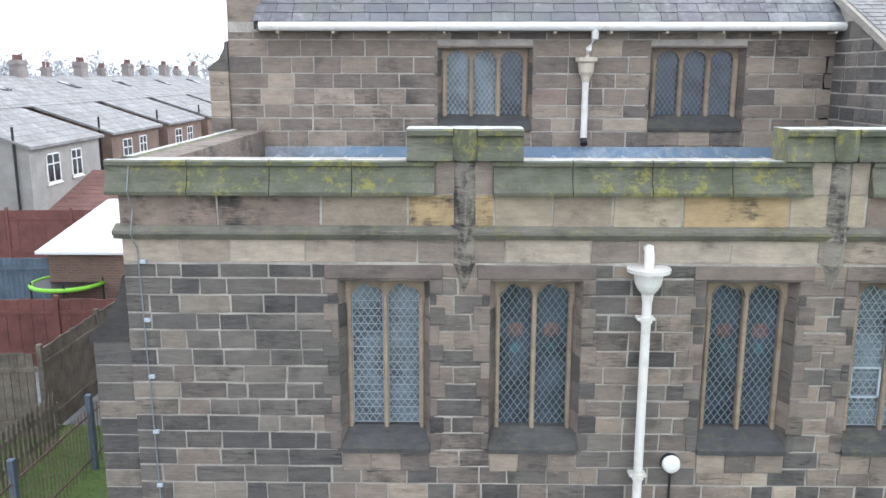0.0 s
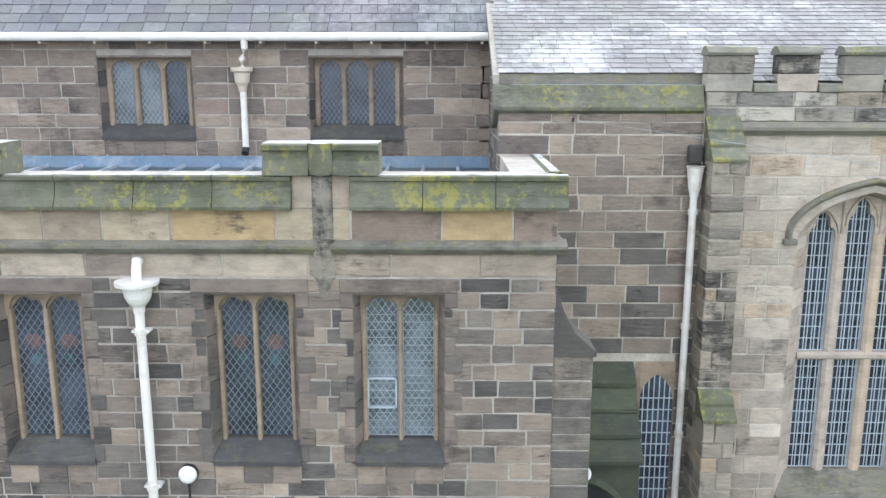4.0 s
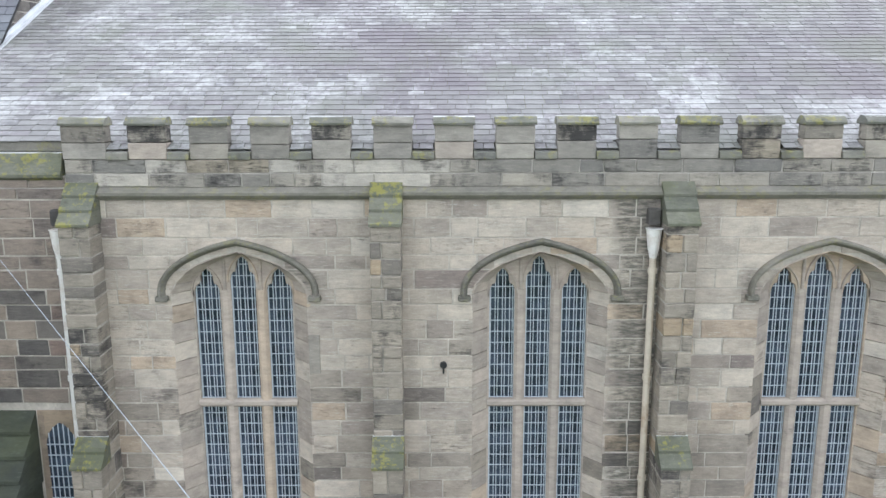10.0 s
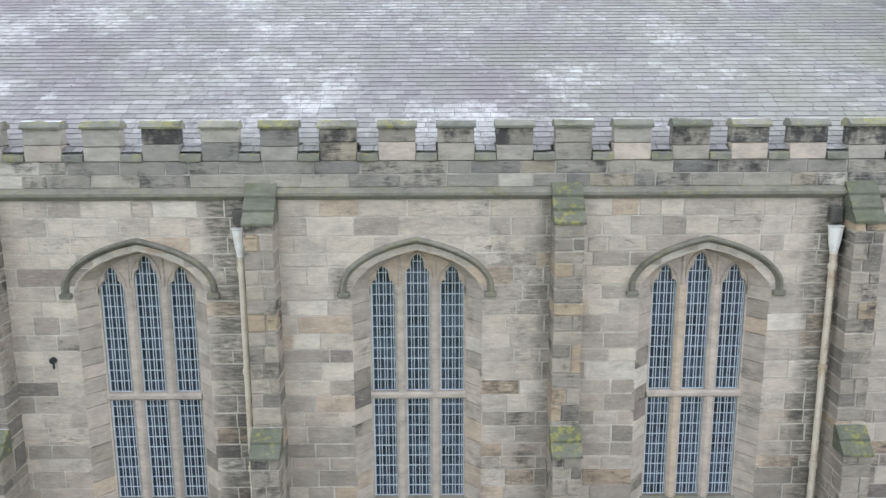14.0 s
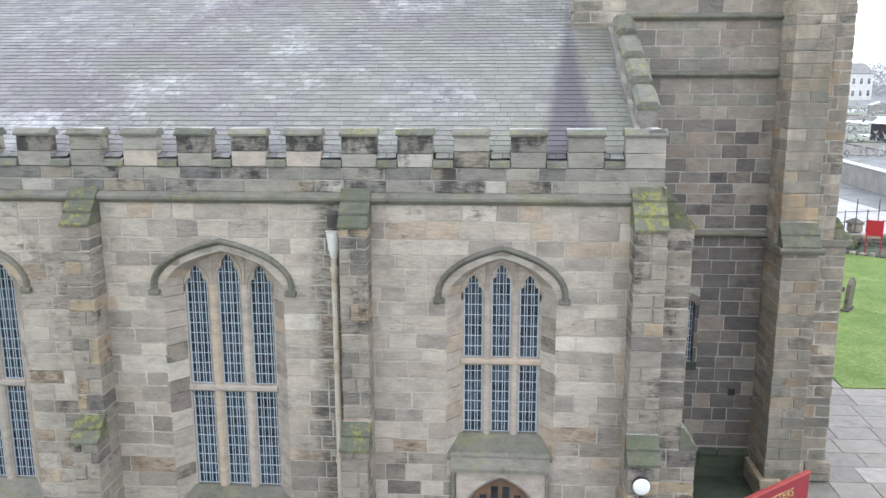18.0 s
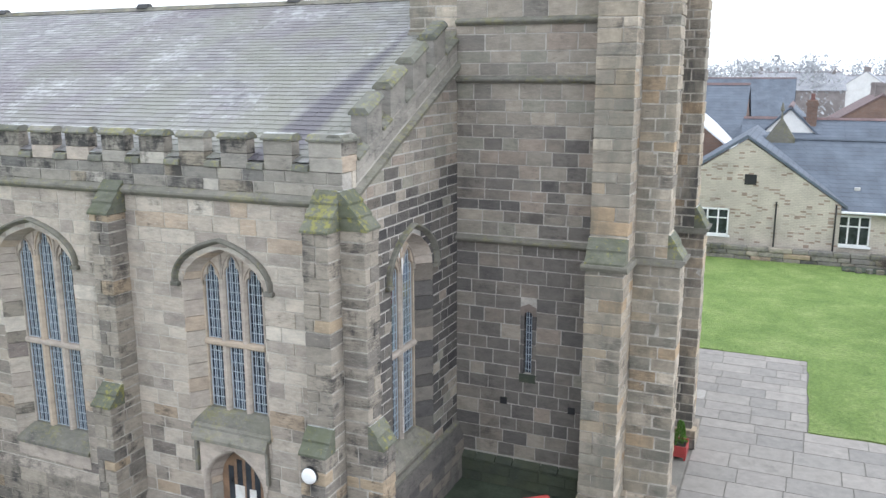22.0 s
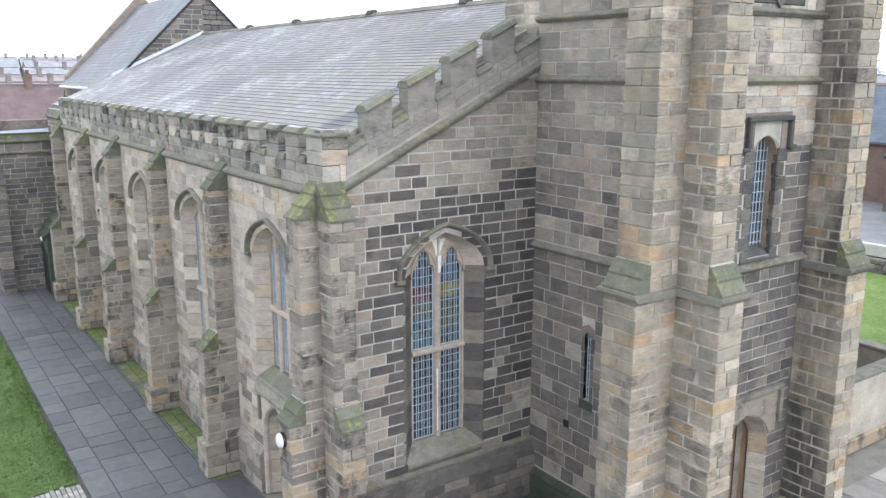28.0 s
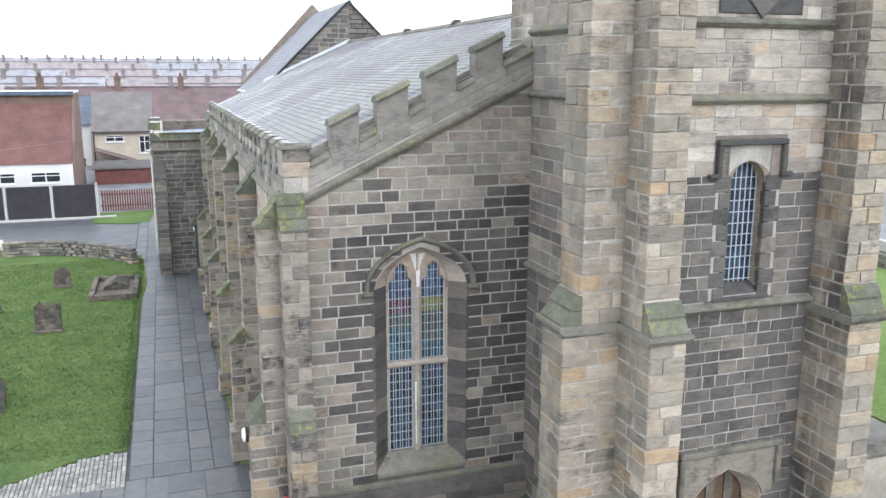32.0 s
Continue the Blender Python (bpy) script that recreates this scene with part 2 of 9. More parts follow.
M["towerdark"] = stone_mat("grey_brown_tower_stone", [(0.3, (0.172, 0.156, 0.137)), (0.28, (0.152, 0.139, 0.124)), (0.2, (0.2, 0.178, 0.152)), (0.12, (0.128, 0.119, 0.109)), (0.1, (0.235, 0.205, 0.17))], 0.5, relief=0.018, soot_at=0.56, furrow=0.5)
M["grey"] = stone_mat("grey_sandstone", GREY, 0.4)
M["pale"] = stone_mat("dressed_sandstone", PALE, 0.3, relief=0.004)
M["warm"] = stone_mat("orange_sandstone", [(0.5, (0.30, 0.238, 0.172)), (0.5, (0.262, 0.212, 0.16))], 0.35, relief=0.003, furrow=0.2)
M["frame"] = stone_mat("dark_pinkish_frame_stone", [(0.4, (0.19, 0.158, 0.136)), (0.35, (0.225, 0.186, 0.156)), (0.25, (0.165, 0.138, 0.122))], 0.5, relief=0.004, soot_at=0.5, furrow=0.2)
M["ashbrown"] = stone_mat("pale_brown_ashlar", [(0.3, (0.37, 0.312, 0.25)), (0.3, (0.32, 0.268, 0.215)), (0.2, (0.265, 0.222, 0.184)), (0.2, (0.41, 0.352, 0.282))], 0.75, soot_at=0.55, streak=1.4, relief=0.006, furrow=0.3)
M["frieze"] = stone_mat("frieze_sandstone", [(0.35, (0.37, 0.315, 0.23)), (0.3, (0.41, 0.305, 0.17)), (0.2, (0.29, 0.24, 0.185)), (0.15, (0.235, 0.185, 0.15))], 0.93, relief=0.004, soot_at=0.54, streak=1.7, furrow=0.15)
M["cope"] = stone_mat("mossy_coping_stone", [(0.5, (0.15, 0.152, 0.118)), (0.5, (0.125, 0.13, 0.10))], 0.45, 0.75, 0.006, rime=0.85)
M["cap"] = stone_mat("lichened_cap_stone", [(0.4, (0.185, 0.182, 0.155)), (0.35, (0.155, 0.155, 0.135)), (0.25, (0.215, 0.208, 0.178))], 0.55, 0.5, 0.006, rime=0.9, lichen=0.8)
M["para"] = stone_mat("soot_streaked_parapet_stone", [(0.22, (0.265, 0.246, 0.21)), (0.2, (0.225, 0.212, 0.186)), (0.18, (0.31, 0.285, 0.24)), (0.16, (0.185, 0.177, 0.16)), (0.12, (0.43, 0.40, 0.345)), (0.12, (0.28, 0.245, 0.19))], 0.85, 0.0, soot_at=0.52, streak=2.4)
M["string"] = stone_mat("weathered_string_stone", [(0.5, (0.215, 0.203, 0.17)), (0.5, (0.18, 0.172, 0.145))], 0.5, 0.3, 0.006)
M["sill"] = stone_mat("blackened_sill_stone", [(0.5, (0.07, 0.07, 0.072)), (0.5, (0.09, 0.088, 0.085))], 0.3, 0.12, 0.006)
M["green"] = stone_mat("algae_green_stone", [(0.5, (0.075, 0.088, 0.062)), (0.5, (0.058, 0.068, 0.052))], 0.3, 0.5, 0.006, lichen=0.0)


def plain(name, col, rough=0.8, metal=0.0, vary=0.15, scale=8.0, relief=0.0, stain=None):
    m, n, l, b = material(name, rough, metal)
    p = position(n, l)
    a, c = noise_tex(n, l, p, scale, 5), noise_tex(n, l, p, scale * 9, 3)
    f = ramp(n, l, a, [(0.3, (1 - vary,) * 3), (0.7, (1 + vary,) * 3)])
    g = ramp(n, l, c, [(0.3, (1 - vary * 0.5,) * 3), (0.7, (1 + vary * 0.5,) * 3)])
    k = mix(n, l, 1.0, mix(n, l, 1.0, col, f, "MULTIPLY"), g, "MULTIPLY")
    if stain:
        k = mix(n, l, remap(n, l, noise_tex(n, l, p, scale * 0.6, 6, 0.7), 0.52, 0.68, 0, stain[0]), k, stain[1])
    l.new(k, b.inputs["Base Color"])
    if relief:
        bump(n, l, b, maths(n, l, "ADD", a, c), relief)
    return m


M["mortar_l"] = plain("pale_mortar", (0.43, 0.405, 0.365), 0.95, vary=0.2, scale=3)
M["mortar_d"] = plain("grey_mortar", (0.40, 0.372, 0.33), 0.95, vary=0.25, scale=3)
M["mortar_n"] = plain("buff_mortar", (0.45, 0.415, 0.355), 0.95, vary=0.25, scale=3)
M["mortar_t"] = plain("dull_grey_mortar", (0.29, 0.272, 0.24), 0.95, vary=0.25, scale=3)
M["mortar_b"] = plain("weathered_lime_mortar", (0.36, 0.335, 0.29), 0.95, vary=0.35, scale=2.5)
M["inner"] = plain("inner_plaster", (0.3, 0.28, 0.25), 0.9)
M["white"] = plain("white_painted_iron", (0.74, 0.73, 0.69), 0.45, vary=0.06, scale=5, stain=(0.5, (0.42, 0.33, 0.24)))
M["cream"] = plain("cream_painted_iron", (0.56, 0.50, 0.40), 0.5, vary=0.1, scale=5, stain=(0.6, (0.30, 0.17, 0.08)))
M["pale_lead"] = plain("pale_weathered_lead", (0.56, 0.585, 0.61), 0.5, vary=0.15, scale=3)
M["grille"] = plain("galvanised_grille", (0.45, 0.51, 0.56), 0.5, 0.0, vary=0.1)
M["leadcame"] = plain("lead_came", (0.33, 0.38, 0.42), 0.55, 0.0)
M["lead_d"] = plain("dull_lead_came", (0.20, 0.225, 0.25), 0.55, 0.0)
M["black"] = plain("black_iron", (0.02, 0.02, 0.022), 0.5, vary=0.2)
M["lamp"] = plain("opal_lamp_cover", (0.8, 0.8, 0.77), 0.3, vary=0.03)
M["wood"] = plain("brown_door_wood", (0.12, 0.075, 0.045), 0.6, vary=0.3, scale=4)
M["door_wood"] = plain("orange_brown_door_wood", (0.2, 0.125, 0.075), 0.55, vary=0.3, scale=5)
M["grey_wood"] = plain("weathered_fence_wood", (0.15, 0.13, 0.105), 0.9, vary=0.35, scale=3)
M["earth"] = plain("damp_dark_paving", (0.06, 0.075, 0.05), 0.8, vary=0.35, scale=2, relief=0.01)


def glass_mat(name, col, rough):
    m, n, l, b = material(name, rough)
    p = position(n, l)
    a = noise_tex(n, l, p, 3.5, 3)
    l.new(ramp(n, l, a, [(0.35, tuple(c * 0.55 for c in col)), (0.65, tuple(c * 1.5 for c in col))]), b.inputs["Base Color"])
    bump(n, l, b, noise_tex(n, l, p, 14, 2), 0.004)
    b.inputs["IOR"].default_value = 1.52
    return m


M["glass"] = glass_mat("dark_leaded_glass", (0.05, 0.066, 0.092), 0.14)
M["glass_p"] = glass_mat("pale_obscured_glass", (0.15, 0.18, 0.20), 0.25)
M["pane"] = glass_mat("window_pane", (0.03, 0.035, 0.04), 0.05)


def slate_mat(name, palette, frost, rough=0.42, frost_at=0.5, damp=False):
    m, n, l, b = material(name, rough)
    rnd = piece_random(n, l)
    stops, at = [], 0.0
    for share, c in palette:
        stops.append((at, c))
        at += share
    p = position(n, l)
    col = ramp(n, l, rnd, stops, "CONSTANT")
    fine, mid, big = noise_tex(n, l, p, 45, 4, 0.7), noise_tex(n, l, p, 6, 5, 0.65), noise_tex(n, l, p, 0.55, 7, 0.66)
    col = mix(n, l, 1.0, col, ramp(n, l, mid, [(0.3, (0.82, 0.82, 0.82)), (0.7, (1.15, 1.15, 1.15))]), "MULTIPLY")
    bare = remap(n, l, noise_tex(n, l, p, 0.16, 4, 0.6), 0.5, 0.62)
    col = mix(n, l, maths(n, l, "MULTIPLY", bare, 0.75), col, (0.135, 0.114, 0.13))
    green = noise_tex(n, l, p, 0.8, 5, 0.6)
    col = mix(n, l, remap(n, l, green, 0.5, 0.7, 0, 0.5), col, (0.15, 0.165, 0.12))
    rime = maths(n, l, "ADD", maths(n, l, "MULTIPLY", big, 1.35), maths(n, l, "MULTIPLY", maths(n, l, "SUBTRACT", rnd, 0.5), 0.12))
    rime = maths(n, l, "ADD", maths(n, l, "SUBTRACT", rime, 0.17), maths(n, l, "MULTIPLY", maths(n, l, "SUBTRACT", noise_tex(n, l, p, 9, 6, 0.72), 0.5), 0.8))
    g = n.new("ShaderNodeNewGeometry")
    sep = n.new("ShaderNodeSeparateXYZ")
    l.new(g.outputs["Position"], sep.inputs[0])
    east = remap(n, l, sep.outputs["X"], 5.0, 27.0, -0.03, -0.16)
    rime = maths(n, l, "SUBTRACT", maths(n, l, "ADD", rime, east), maths(n, l, "MULTIPLY", bare, 0.05))
    f = remap(n, l, rime, frost_at - 0.08, frost_at + 0.26, 0, frost)
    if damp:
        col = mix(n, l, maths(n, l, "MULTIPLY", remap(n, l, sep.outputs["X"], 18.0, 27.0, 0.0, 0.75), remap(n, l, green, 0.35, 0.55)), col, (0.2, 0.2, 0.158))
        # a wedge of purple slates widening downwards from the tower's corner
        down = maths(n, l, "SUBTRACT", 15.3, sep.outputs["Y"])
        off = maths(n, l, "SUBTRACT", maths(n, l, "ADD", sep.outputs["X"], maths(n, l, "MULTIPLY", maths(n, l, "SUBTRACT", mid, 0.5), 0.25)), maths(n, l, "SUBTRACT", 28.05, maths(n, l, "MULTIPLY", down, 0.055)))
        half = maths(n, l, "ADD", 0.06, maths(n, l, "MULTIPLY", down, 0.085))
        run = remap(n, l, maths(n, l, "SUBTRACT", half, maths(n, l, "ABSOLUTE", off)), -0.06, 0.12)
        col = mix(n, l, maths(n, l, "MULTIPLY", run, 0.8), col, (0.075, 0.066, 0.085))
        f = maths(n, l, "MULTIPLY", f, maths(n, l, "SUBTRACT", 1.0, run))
    col = mix(n, l, f, col, (0.60, 0.605, 0.605))
    l.new(col, b.inputs["Base Color"])
    l.new(remap(n, l, f, 0, 1, rough, 0.75), b.inputs["Roughness"])
    bump(n, l, b, maths(n, l, "ADD", mid, maths(n, l, "MULTIPLY", fine, 0.4)), 0.005)
    return m


SLATE = [(0.28, (0.215, 0.212, 0.205)), (0.24, (0.188, 0.184, 0.18)), (0.2, (0.245, 0.242, 0.236)), (0.14, (0.19, 0.178, 0.182)), (0.08, (0.15, 0.146, 0.147)), (0.06, (0.275, 0.272, 0.265))]
BLUE = [(0.3, (0.098, 0.108, 0.124)), (0.3, (0.118, 0.128, 0.145)), (0.2, (0.078, 0.086, 0.1)), (0.2, (0.14, 0.15, 0.165))]
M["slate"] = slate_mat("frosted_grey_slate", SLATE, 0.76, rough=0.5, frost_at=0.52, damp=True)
M["slate_b"] = slate_mat("frosted_blue_slate", BLUE, 0.34, frost_at=0.56)
M["lead"] = slate_mat("dark_lead_sheet", [(1.0, (0.075, 0.10, 0.115))], 0.3, 0.4, 0.62)
M["leadfrost"] = slate_mat("frosted_lead_upstand", [(1.0, (0.12, 0.2, 0.3))], 0.45, 0.5, 0.57)
M["leadroll"] = plain("pale_blue_lead_roll", (0.36, 0.42, 0.49), 0.5, vary=0.3, scale=4)

# ---- building helpers ----


def part(name, bm, mat, parent=None, label=""):
    """One mesh object out of a bmesh, under a thing or a part."""
    me = bpy.data.meshes.new(name)
    bm.to_mesh(me)
    bm.free()
    ob = new(name, me)
    me.materials.append(mat)
    ob.parent = parent
    return tagged(ob, label)


def thing(name, label, category, group="", kind="", at=(0, 0, 0)):
    ob = new(name)
    ob.empty_display_size = 0.2
    ob.location = at
    return tagged(ob, label, category, group, kind)


def box(bm, x0, y0, z0, x1, y1, z1, c=0.0, m=None):
    """A box, its edges bevelled by c."""
    mm = Matrix.Translation(((x0 + x1) / 2, (y0 + y1) / 2, (z0 + z1) / 2)) @ Matrix.Diagonal((x1 - x0, y1 - y0, z1 - z0, 1))
    r = bmesh.ops.create_cube(bm, size=1, matrix=mm)
    if c:
        es = list({e for v in r["verts"] for e in v.link_edges})
        q = bmesh.ops.bevel(bm, geom=es, offset=c, segments=1, affect="EDGES", clamp_overlap=True)
        vs = list({v for f in q["faces"] for v in f.verts} | {v for v in r["verts"] if v.is_valid})
    else:
        vs = r["verts"]
    if m is not None:
        bmesh.ops.transform(bm, matrix=m, verts=vs)
    return bm


def slab(x0, y0, z0, x1, y1, z1, c=0.0, m=None):
    return box(bmesh.new(), x0, y0, z0, x1, y1, z1, c, m)


def prism(bm, pts, a, b, axis="x"):
    """A closed profile run from a to b along an axis: x takes (y, z), y takes (x, z), z takes (x, y)."""
    def at(p, s):
        return {"x": (s, p[0], p[1]), "y": (p[0], s, p[1]), "z": (p[0], p[1], s)}[axis]
    lo, hi = [bm.verts.new(at(p, a)) for p in pts], [bm.verts.new(at(p, b)) for p in pts]
    k = len(pts)
    fs = [bm.faces.new(lo), bm.faces.new(hi)] + [bm.faces.new((lo[i], lo[(i + 1) % k], hi[(i + 1) % k], hi[i])) for i in range(k)]
    bmesh.ops.recalc_face_normals(bm, faces=fs)
    return bm


def tube(bm, pts, r, seg=10):
    """A round bar through points."""
    rings = []
    for i, p in enumerate(pts):
        p = Vector(p)
        d = (Vector(pts[min(i + 1, len(pts) - 1)]) - Vector(pts[max(i - 1, 0)])).normalized()
        a = d.orthogonal().normalized()
        if abs(d.z) < 0.9:
            a = d.cross(Vector((0, 0, 1))).normalized()
        c = d.cross(a)
        rr = r[i] if isinstance(r, (list, tuple)) else r
        rings.append([bm.verts.new(p + rr * (a * math.cos(t) + c * math.sin(t))) for t in [2 * math.pi * j / seg for j in range(seg)]])
    for q, s in zip(rings, rings[1:]):
        for j in range(seg):
            bm.faces.new((q[j], q[(j + 1) % seg], s[(j + 1) % seg], s[j]))
    bm.faces.new(rings[0][::-1])
    bm.faces.new(rings[-1])
    return bm


def facing(origin, way):
    """The frame of a wall: u along it, v up, n out of it."""
    n = {"-y": (0, -1, 0), "+x": (1, 0, 0), "-x": (-1, 0, 0), "+y": (0, 1, 0)}[way]
    n = Vector(n)
    v = Vector((0, 0, 1))
    u = v.cross(n)
    return Matrix((( u.x, v.x, n.x, origin[0]), (u.y, v.y, n.y, origin[1]), (u.z, v.z, n.z, origin[2]), (0, 0, 0, 1)))


BLOCKS = {}
EDGE = random.Random(99)


def stone_verts(q, d, c):
    """A dressed stone with a chamfered face out of four corners (u, v), its back at 0."""
    cu, cv = sum(p[0] for p in q) / 4, sum(p[1] for p in q) / 4
    back = [(p[0], p[1], 0.0) for p in q]
    mid = [(p[0], p[1], d - c) for p in q]
    j = EDGE.uniform
    front = [(p[0] + math.copysign(c + j(-0.004, 0.007), cu - p[0]), p[1] + math.copysign(c + j(-0.004, 0.007), cv - p[1]), d + j(-0.003, 0.003)) for p in q]
    fs = [(8, 9, 10, 11)]
    for i in range(4):
        j = (i + 1) % 4
        fs += [(i, j, 4 + j, 4 + i), (4 + i, 4 + j, 8 + j, 8 + i)]
    return back + mid + front, fs


def lay(host, quads, mat, m, depth=0.013, cap=300, near=None, c=0.006, seed=1, name="stone"):
    """Lays stones as parts of a wall, the nearest ones singly and the rest joined."""
    rng = random.Random(seed)
    depth, c = depth * 0.62, 0.004
    if near and len(quads) > cap:
        quads = sorted(quads, key=near)
    rest_v, rest_f = [], []
    for k, q in enumerate(quads):
        q = tuple((a + rng.uniform(-0.005, 0.005), b + rng.uniform(-0.006, 0.006)) for a, b in q)
        d = depth + rng.uniform(-0.003, 0.005)
        if k < cap:
            u0, v0 = q[0]
            loc = tuple((round(p[0] - u0, 2), round(p[1] - v0, 3)) for p in q)
            if loc not in BLOCKS:
                vs, fs = stone_verts(loc, depth, c)
                me = bpy.data.meshes.new(name)
                me.from_pydata(vs, [], fs)
                BLOCKS[loc] = me
            key = (loc, mat.name)
            if key not in BLOCKS:
                me = BLOCKS[loc].copy()
                me.materials.append(mat)
                BLOCKS[key] = me
            ob = new(name, BLOCKS[key])
            ob.matrix_basis = m @ Matrix.Translation((u0, v0, d - depth))
            ob.parent = host
        else:
            vs, fs = stone_verts(q, d, c)
            o = len(rest_v)
            rest_v += vs
            rest_f += [tuple(i + o for i in f) for f in fs]
    if rest_v:
        me = bpy.data.meshes.new(name + "work")
        me.from_pydata([m @ Vector(v) for v in rest_v], [], rest_f)
        me.materials.append(mat)
        ob = new("joined_" + name + "work", me)
        ob.parent = host
        tagged(ob, kind="stuff")


def courses(u0, u1, z0, z1, rng, heights=(0.19, 0.21, 0.18, 0.2), lengths=(0.26, 0.58), gap=0.02, cut=None, clip=None):
    """Random coursed stones as quads. cut(z): spans (a, b) that stay open at a height. clip(z): the wall's ends at a height."""
    out, z, k = [], z0, 0
    while z < z1 - 0.05:
        h = rng.choice(heights)
        t = z + h
        if z1 - t < 0.1:
            t = z1
        lo, hi = z + gap / 2, t - gap / 2
        ends = (clip(lo), clip(hi)) if clip else ((u0, u1), (u0, u1))
        spans = [(ends[0][0], ends[1][0], ends[0][1], ends[1][1])]
        if cut:
            ca, cb = cut(lo), cut(hi)
            if len(ca) != len(cb):
                ca, cb = (ca, ca) if len(ca) > len(cb) else (cb, cb)
            for (a0, a1), (b0, b1) in zip(ca, cb):
                nxt = []
                for s in spans:
                    if a0 > min(s[2], s[3]) or a1 < max(s[0], s[1]):
                        nxt.append(s)
                        continue
                    if a0 > s[0] + 0.06:
                        nxt.append((s[0], s[1], a0, b0))
                    if a1 < s[2] - 0.06:
                        nxt.append((a1, b1, s[2], s[3]))
                spans = nxt
        for la, lb, ra, rb in spans:
            a, b = max(la, lb), min(ra, rb)
            if b - a < 0.02 and max(ra - la, rb - lb) < 0.08:
                continue
            marks, x = [], a
            while True:
                x += rng.uniform(*lengths)
                if x > b - lengths[0] * 0.75:
                    break
                marks.append(x)
            e0, e1 = [la] + marks + [ra], [lb] + marks + [rb]
            n = len(e0) - 1
            for i in range(n):
                g0, g1 = (gap / 2 if i else 0), (gap / 2 if i < n - 1 else 0)
                q = ((e0[i] + g0, lo), (e0[i + 1] - g1, lo), (e1[i + 1] - g1, hi), (e1[i] + g0, hi))
                if q[1][0] - q[0][0] > 0.015 or q[2][0] - q[3][0] > 0.015:
                    out.append(q)
        z = t
        k += 1
    return out


def arch(q):
    """A low pointed arch: height of 0 to 1 over q of 0 to 1 from its middle to its side."""
    q = min(abs(q), 1.0)
    return 0.64 * math.sqrt(max(0.0, 1 - q ** 2.5)) + 0.36 * (1 - q)


def arch_half(y, half):
    """The half width of the arch at a share y of its rise."""
    lo, hi = 0.0, 1.0
    for _ in range(24):
        mid = (lo + hi) / 2
        if arch(mid) > y:
            lo = mid
        else:
            hi = mid
    return lo * half


def arch_pts(half, spring, rise, n=16):
    return [(half * math.cos(math.pi * i / n), spring + rise * arch(math.cos(math.pi * i / n))) for i in range(n + 1)]


def ring(bm, inner, outer, d0, d1, m):
    """A moulding between two polylines of (u, v), from depth d0 to d1."""
    a = [[bm.verts.new(m @ Vector((p[0], p[1], d))) for p in line] for d in (d0, d1) for line in (inner, outer)]
    i0, o0, i1, o1 = a
    fs = []
    for k in range(len(inner) - 1):
        for s, t in ((i1, o1), (o0, i0), (i0, i1), (o1, o0)):
            fs.append(bm.faces.new((s[k], s[k + 1], t[k + 1], t[k])))
    for k in (0, -1):
        fs.append(bm.faces.new((i0[k], o0[k], o1[k], i1[k])))
    bmesh.ops.recalc_face_normals(bm, faces=fs)
    return bm


def sweep(bm, path, prof, m):
    """A profile of (out across the line, depth) swept along a polyline of (u, v)."""
    rows = []
    for i, p in enumerate(path):
        a, b = path[max(i - 1, 0)], path[min(i + 1, len(path) - 1)]
        t = Vector((b[0] - a[0], b[1] - a[1])).normalized()
        nrm = Vector((t.y, -t.x))
        rows.append([bm.verts.new(m @ Vector((p[0] + nrm.x * o, p[1] + nrm.y * o, d))) for o, d in prof])
    fs = []
    for r, s in zip(rows, rows[1:]):
        for j in range(len(prof)):
            k = (j + 1) % len(prof)
            fs.append(bm.faces.new((r[j], r[k], s[k], s[j])))
    fs += [bm.faces.new(rows[0]), bm.faces.new(rows[-1])]
    bmesh.ops.recalc_face_normals(bm, faces=fs)
    return bm


def foil(q):
    """A cusped light head: shoulders, two cusps and a small upper foil with a drawn-up tip."""
    q = abs(q)
    if q > 0.985:
        return 0.0
    if q > 0.56:
        return 0.40 * max(0, 1 - ((q - 0.56) / 0.425) ** 2.6) ** 0.5
    if q > 0.50:
        return 0.40 + 0.26 * (0.56 - q) / 0.06
    return 0.66 + 0.34 * (0.75 * math.sqrt(max(0, 1 - (q / 0.50) ** 2)) + 0.25 * (1 - q / 0.50) ** 2)


# ---- the church: walls and roofs ----
NY, NX0, NX1 = 10.72, 5.85, 29.12          # north face and ends of the nave
AXIS = 16.9                                # middle line of nave and tower
BAYS = (10.62, 14.72, 18.62, 22.70)        # middles of the tall windows
LAST = 26.86                               # middle of the short window over the door
BUTTS = (8.63, 12.65, 16.50, 20.70, 24.75)
EAVE, SLOPE = 6.98, 0.46
MB = facing((0, NY, 0), "-y")


def window_cut(u, half, spring, rise, sill):
    def cut(z):
        if z < sill:
            return []
        if z < spring:
            return [(u - half, u + half)]
        y = (z - spring) / rise
        if y >= 0.985:
            return []
        w = arch_half(y, half)
        return [(u - w, u + w)]
    return cut


def join_cuts(cuts):
    def cut(z):
        return sorted(s for c in cuts for s in c(z))
    return cut


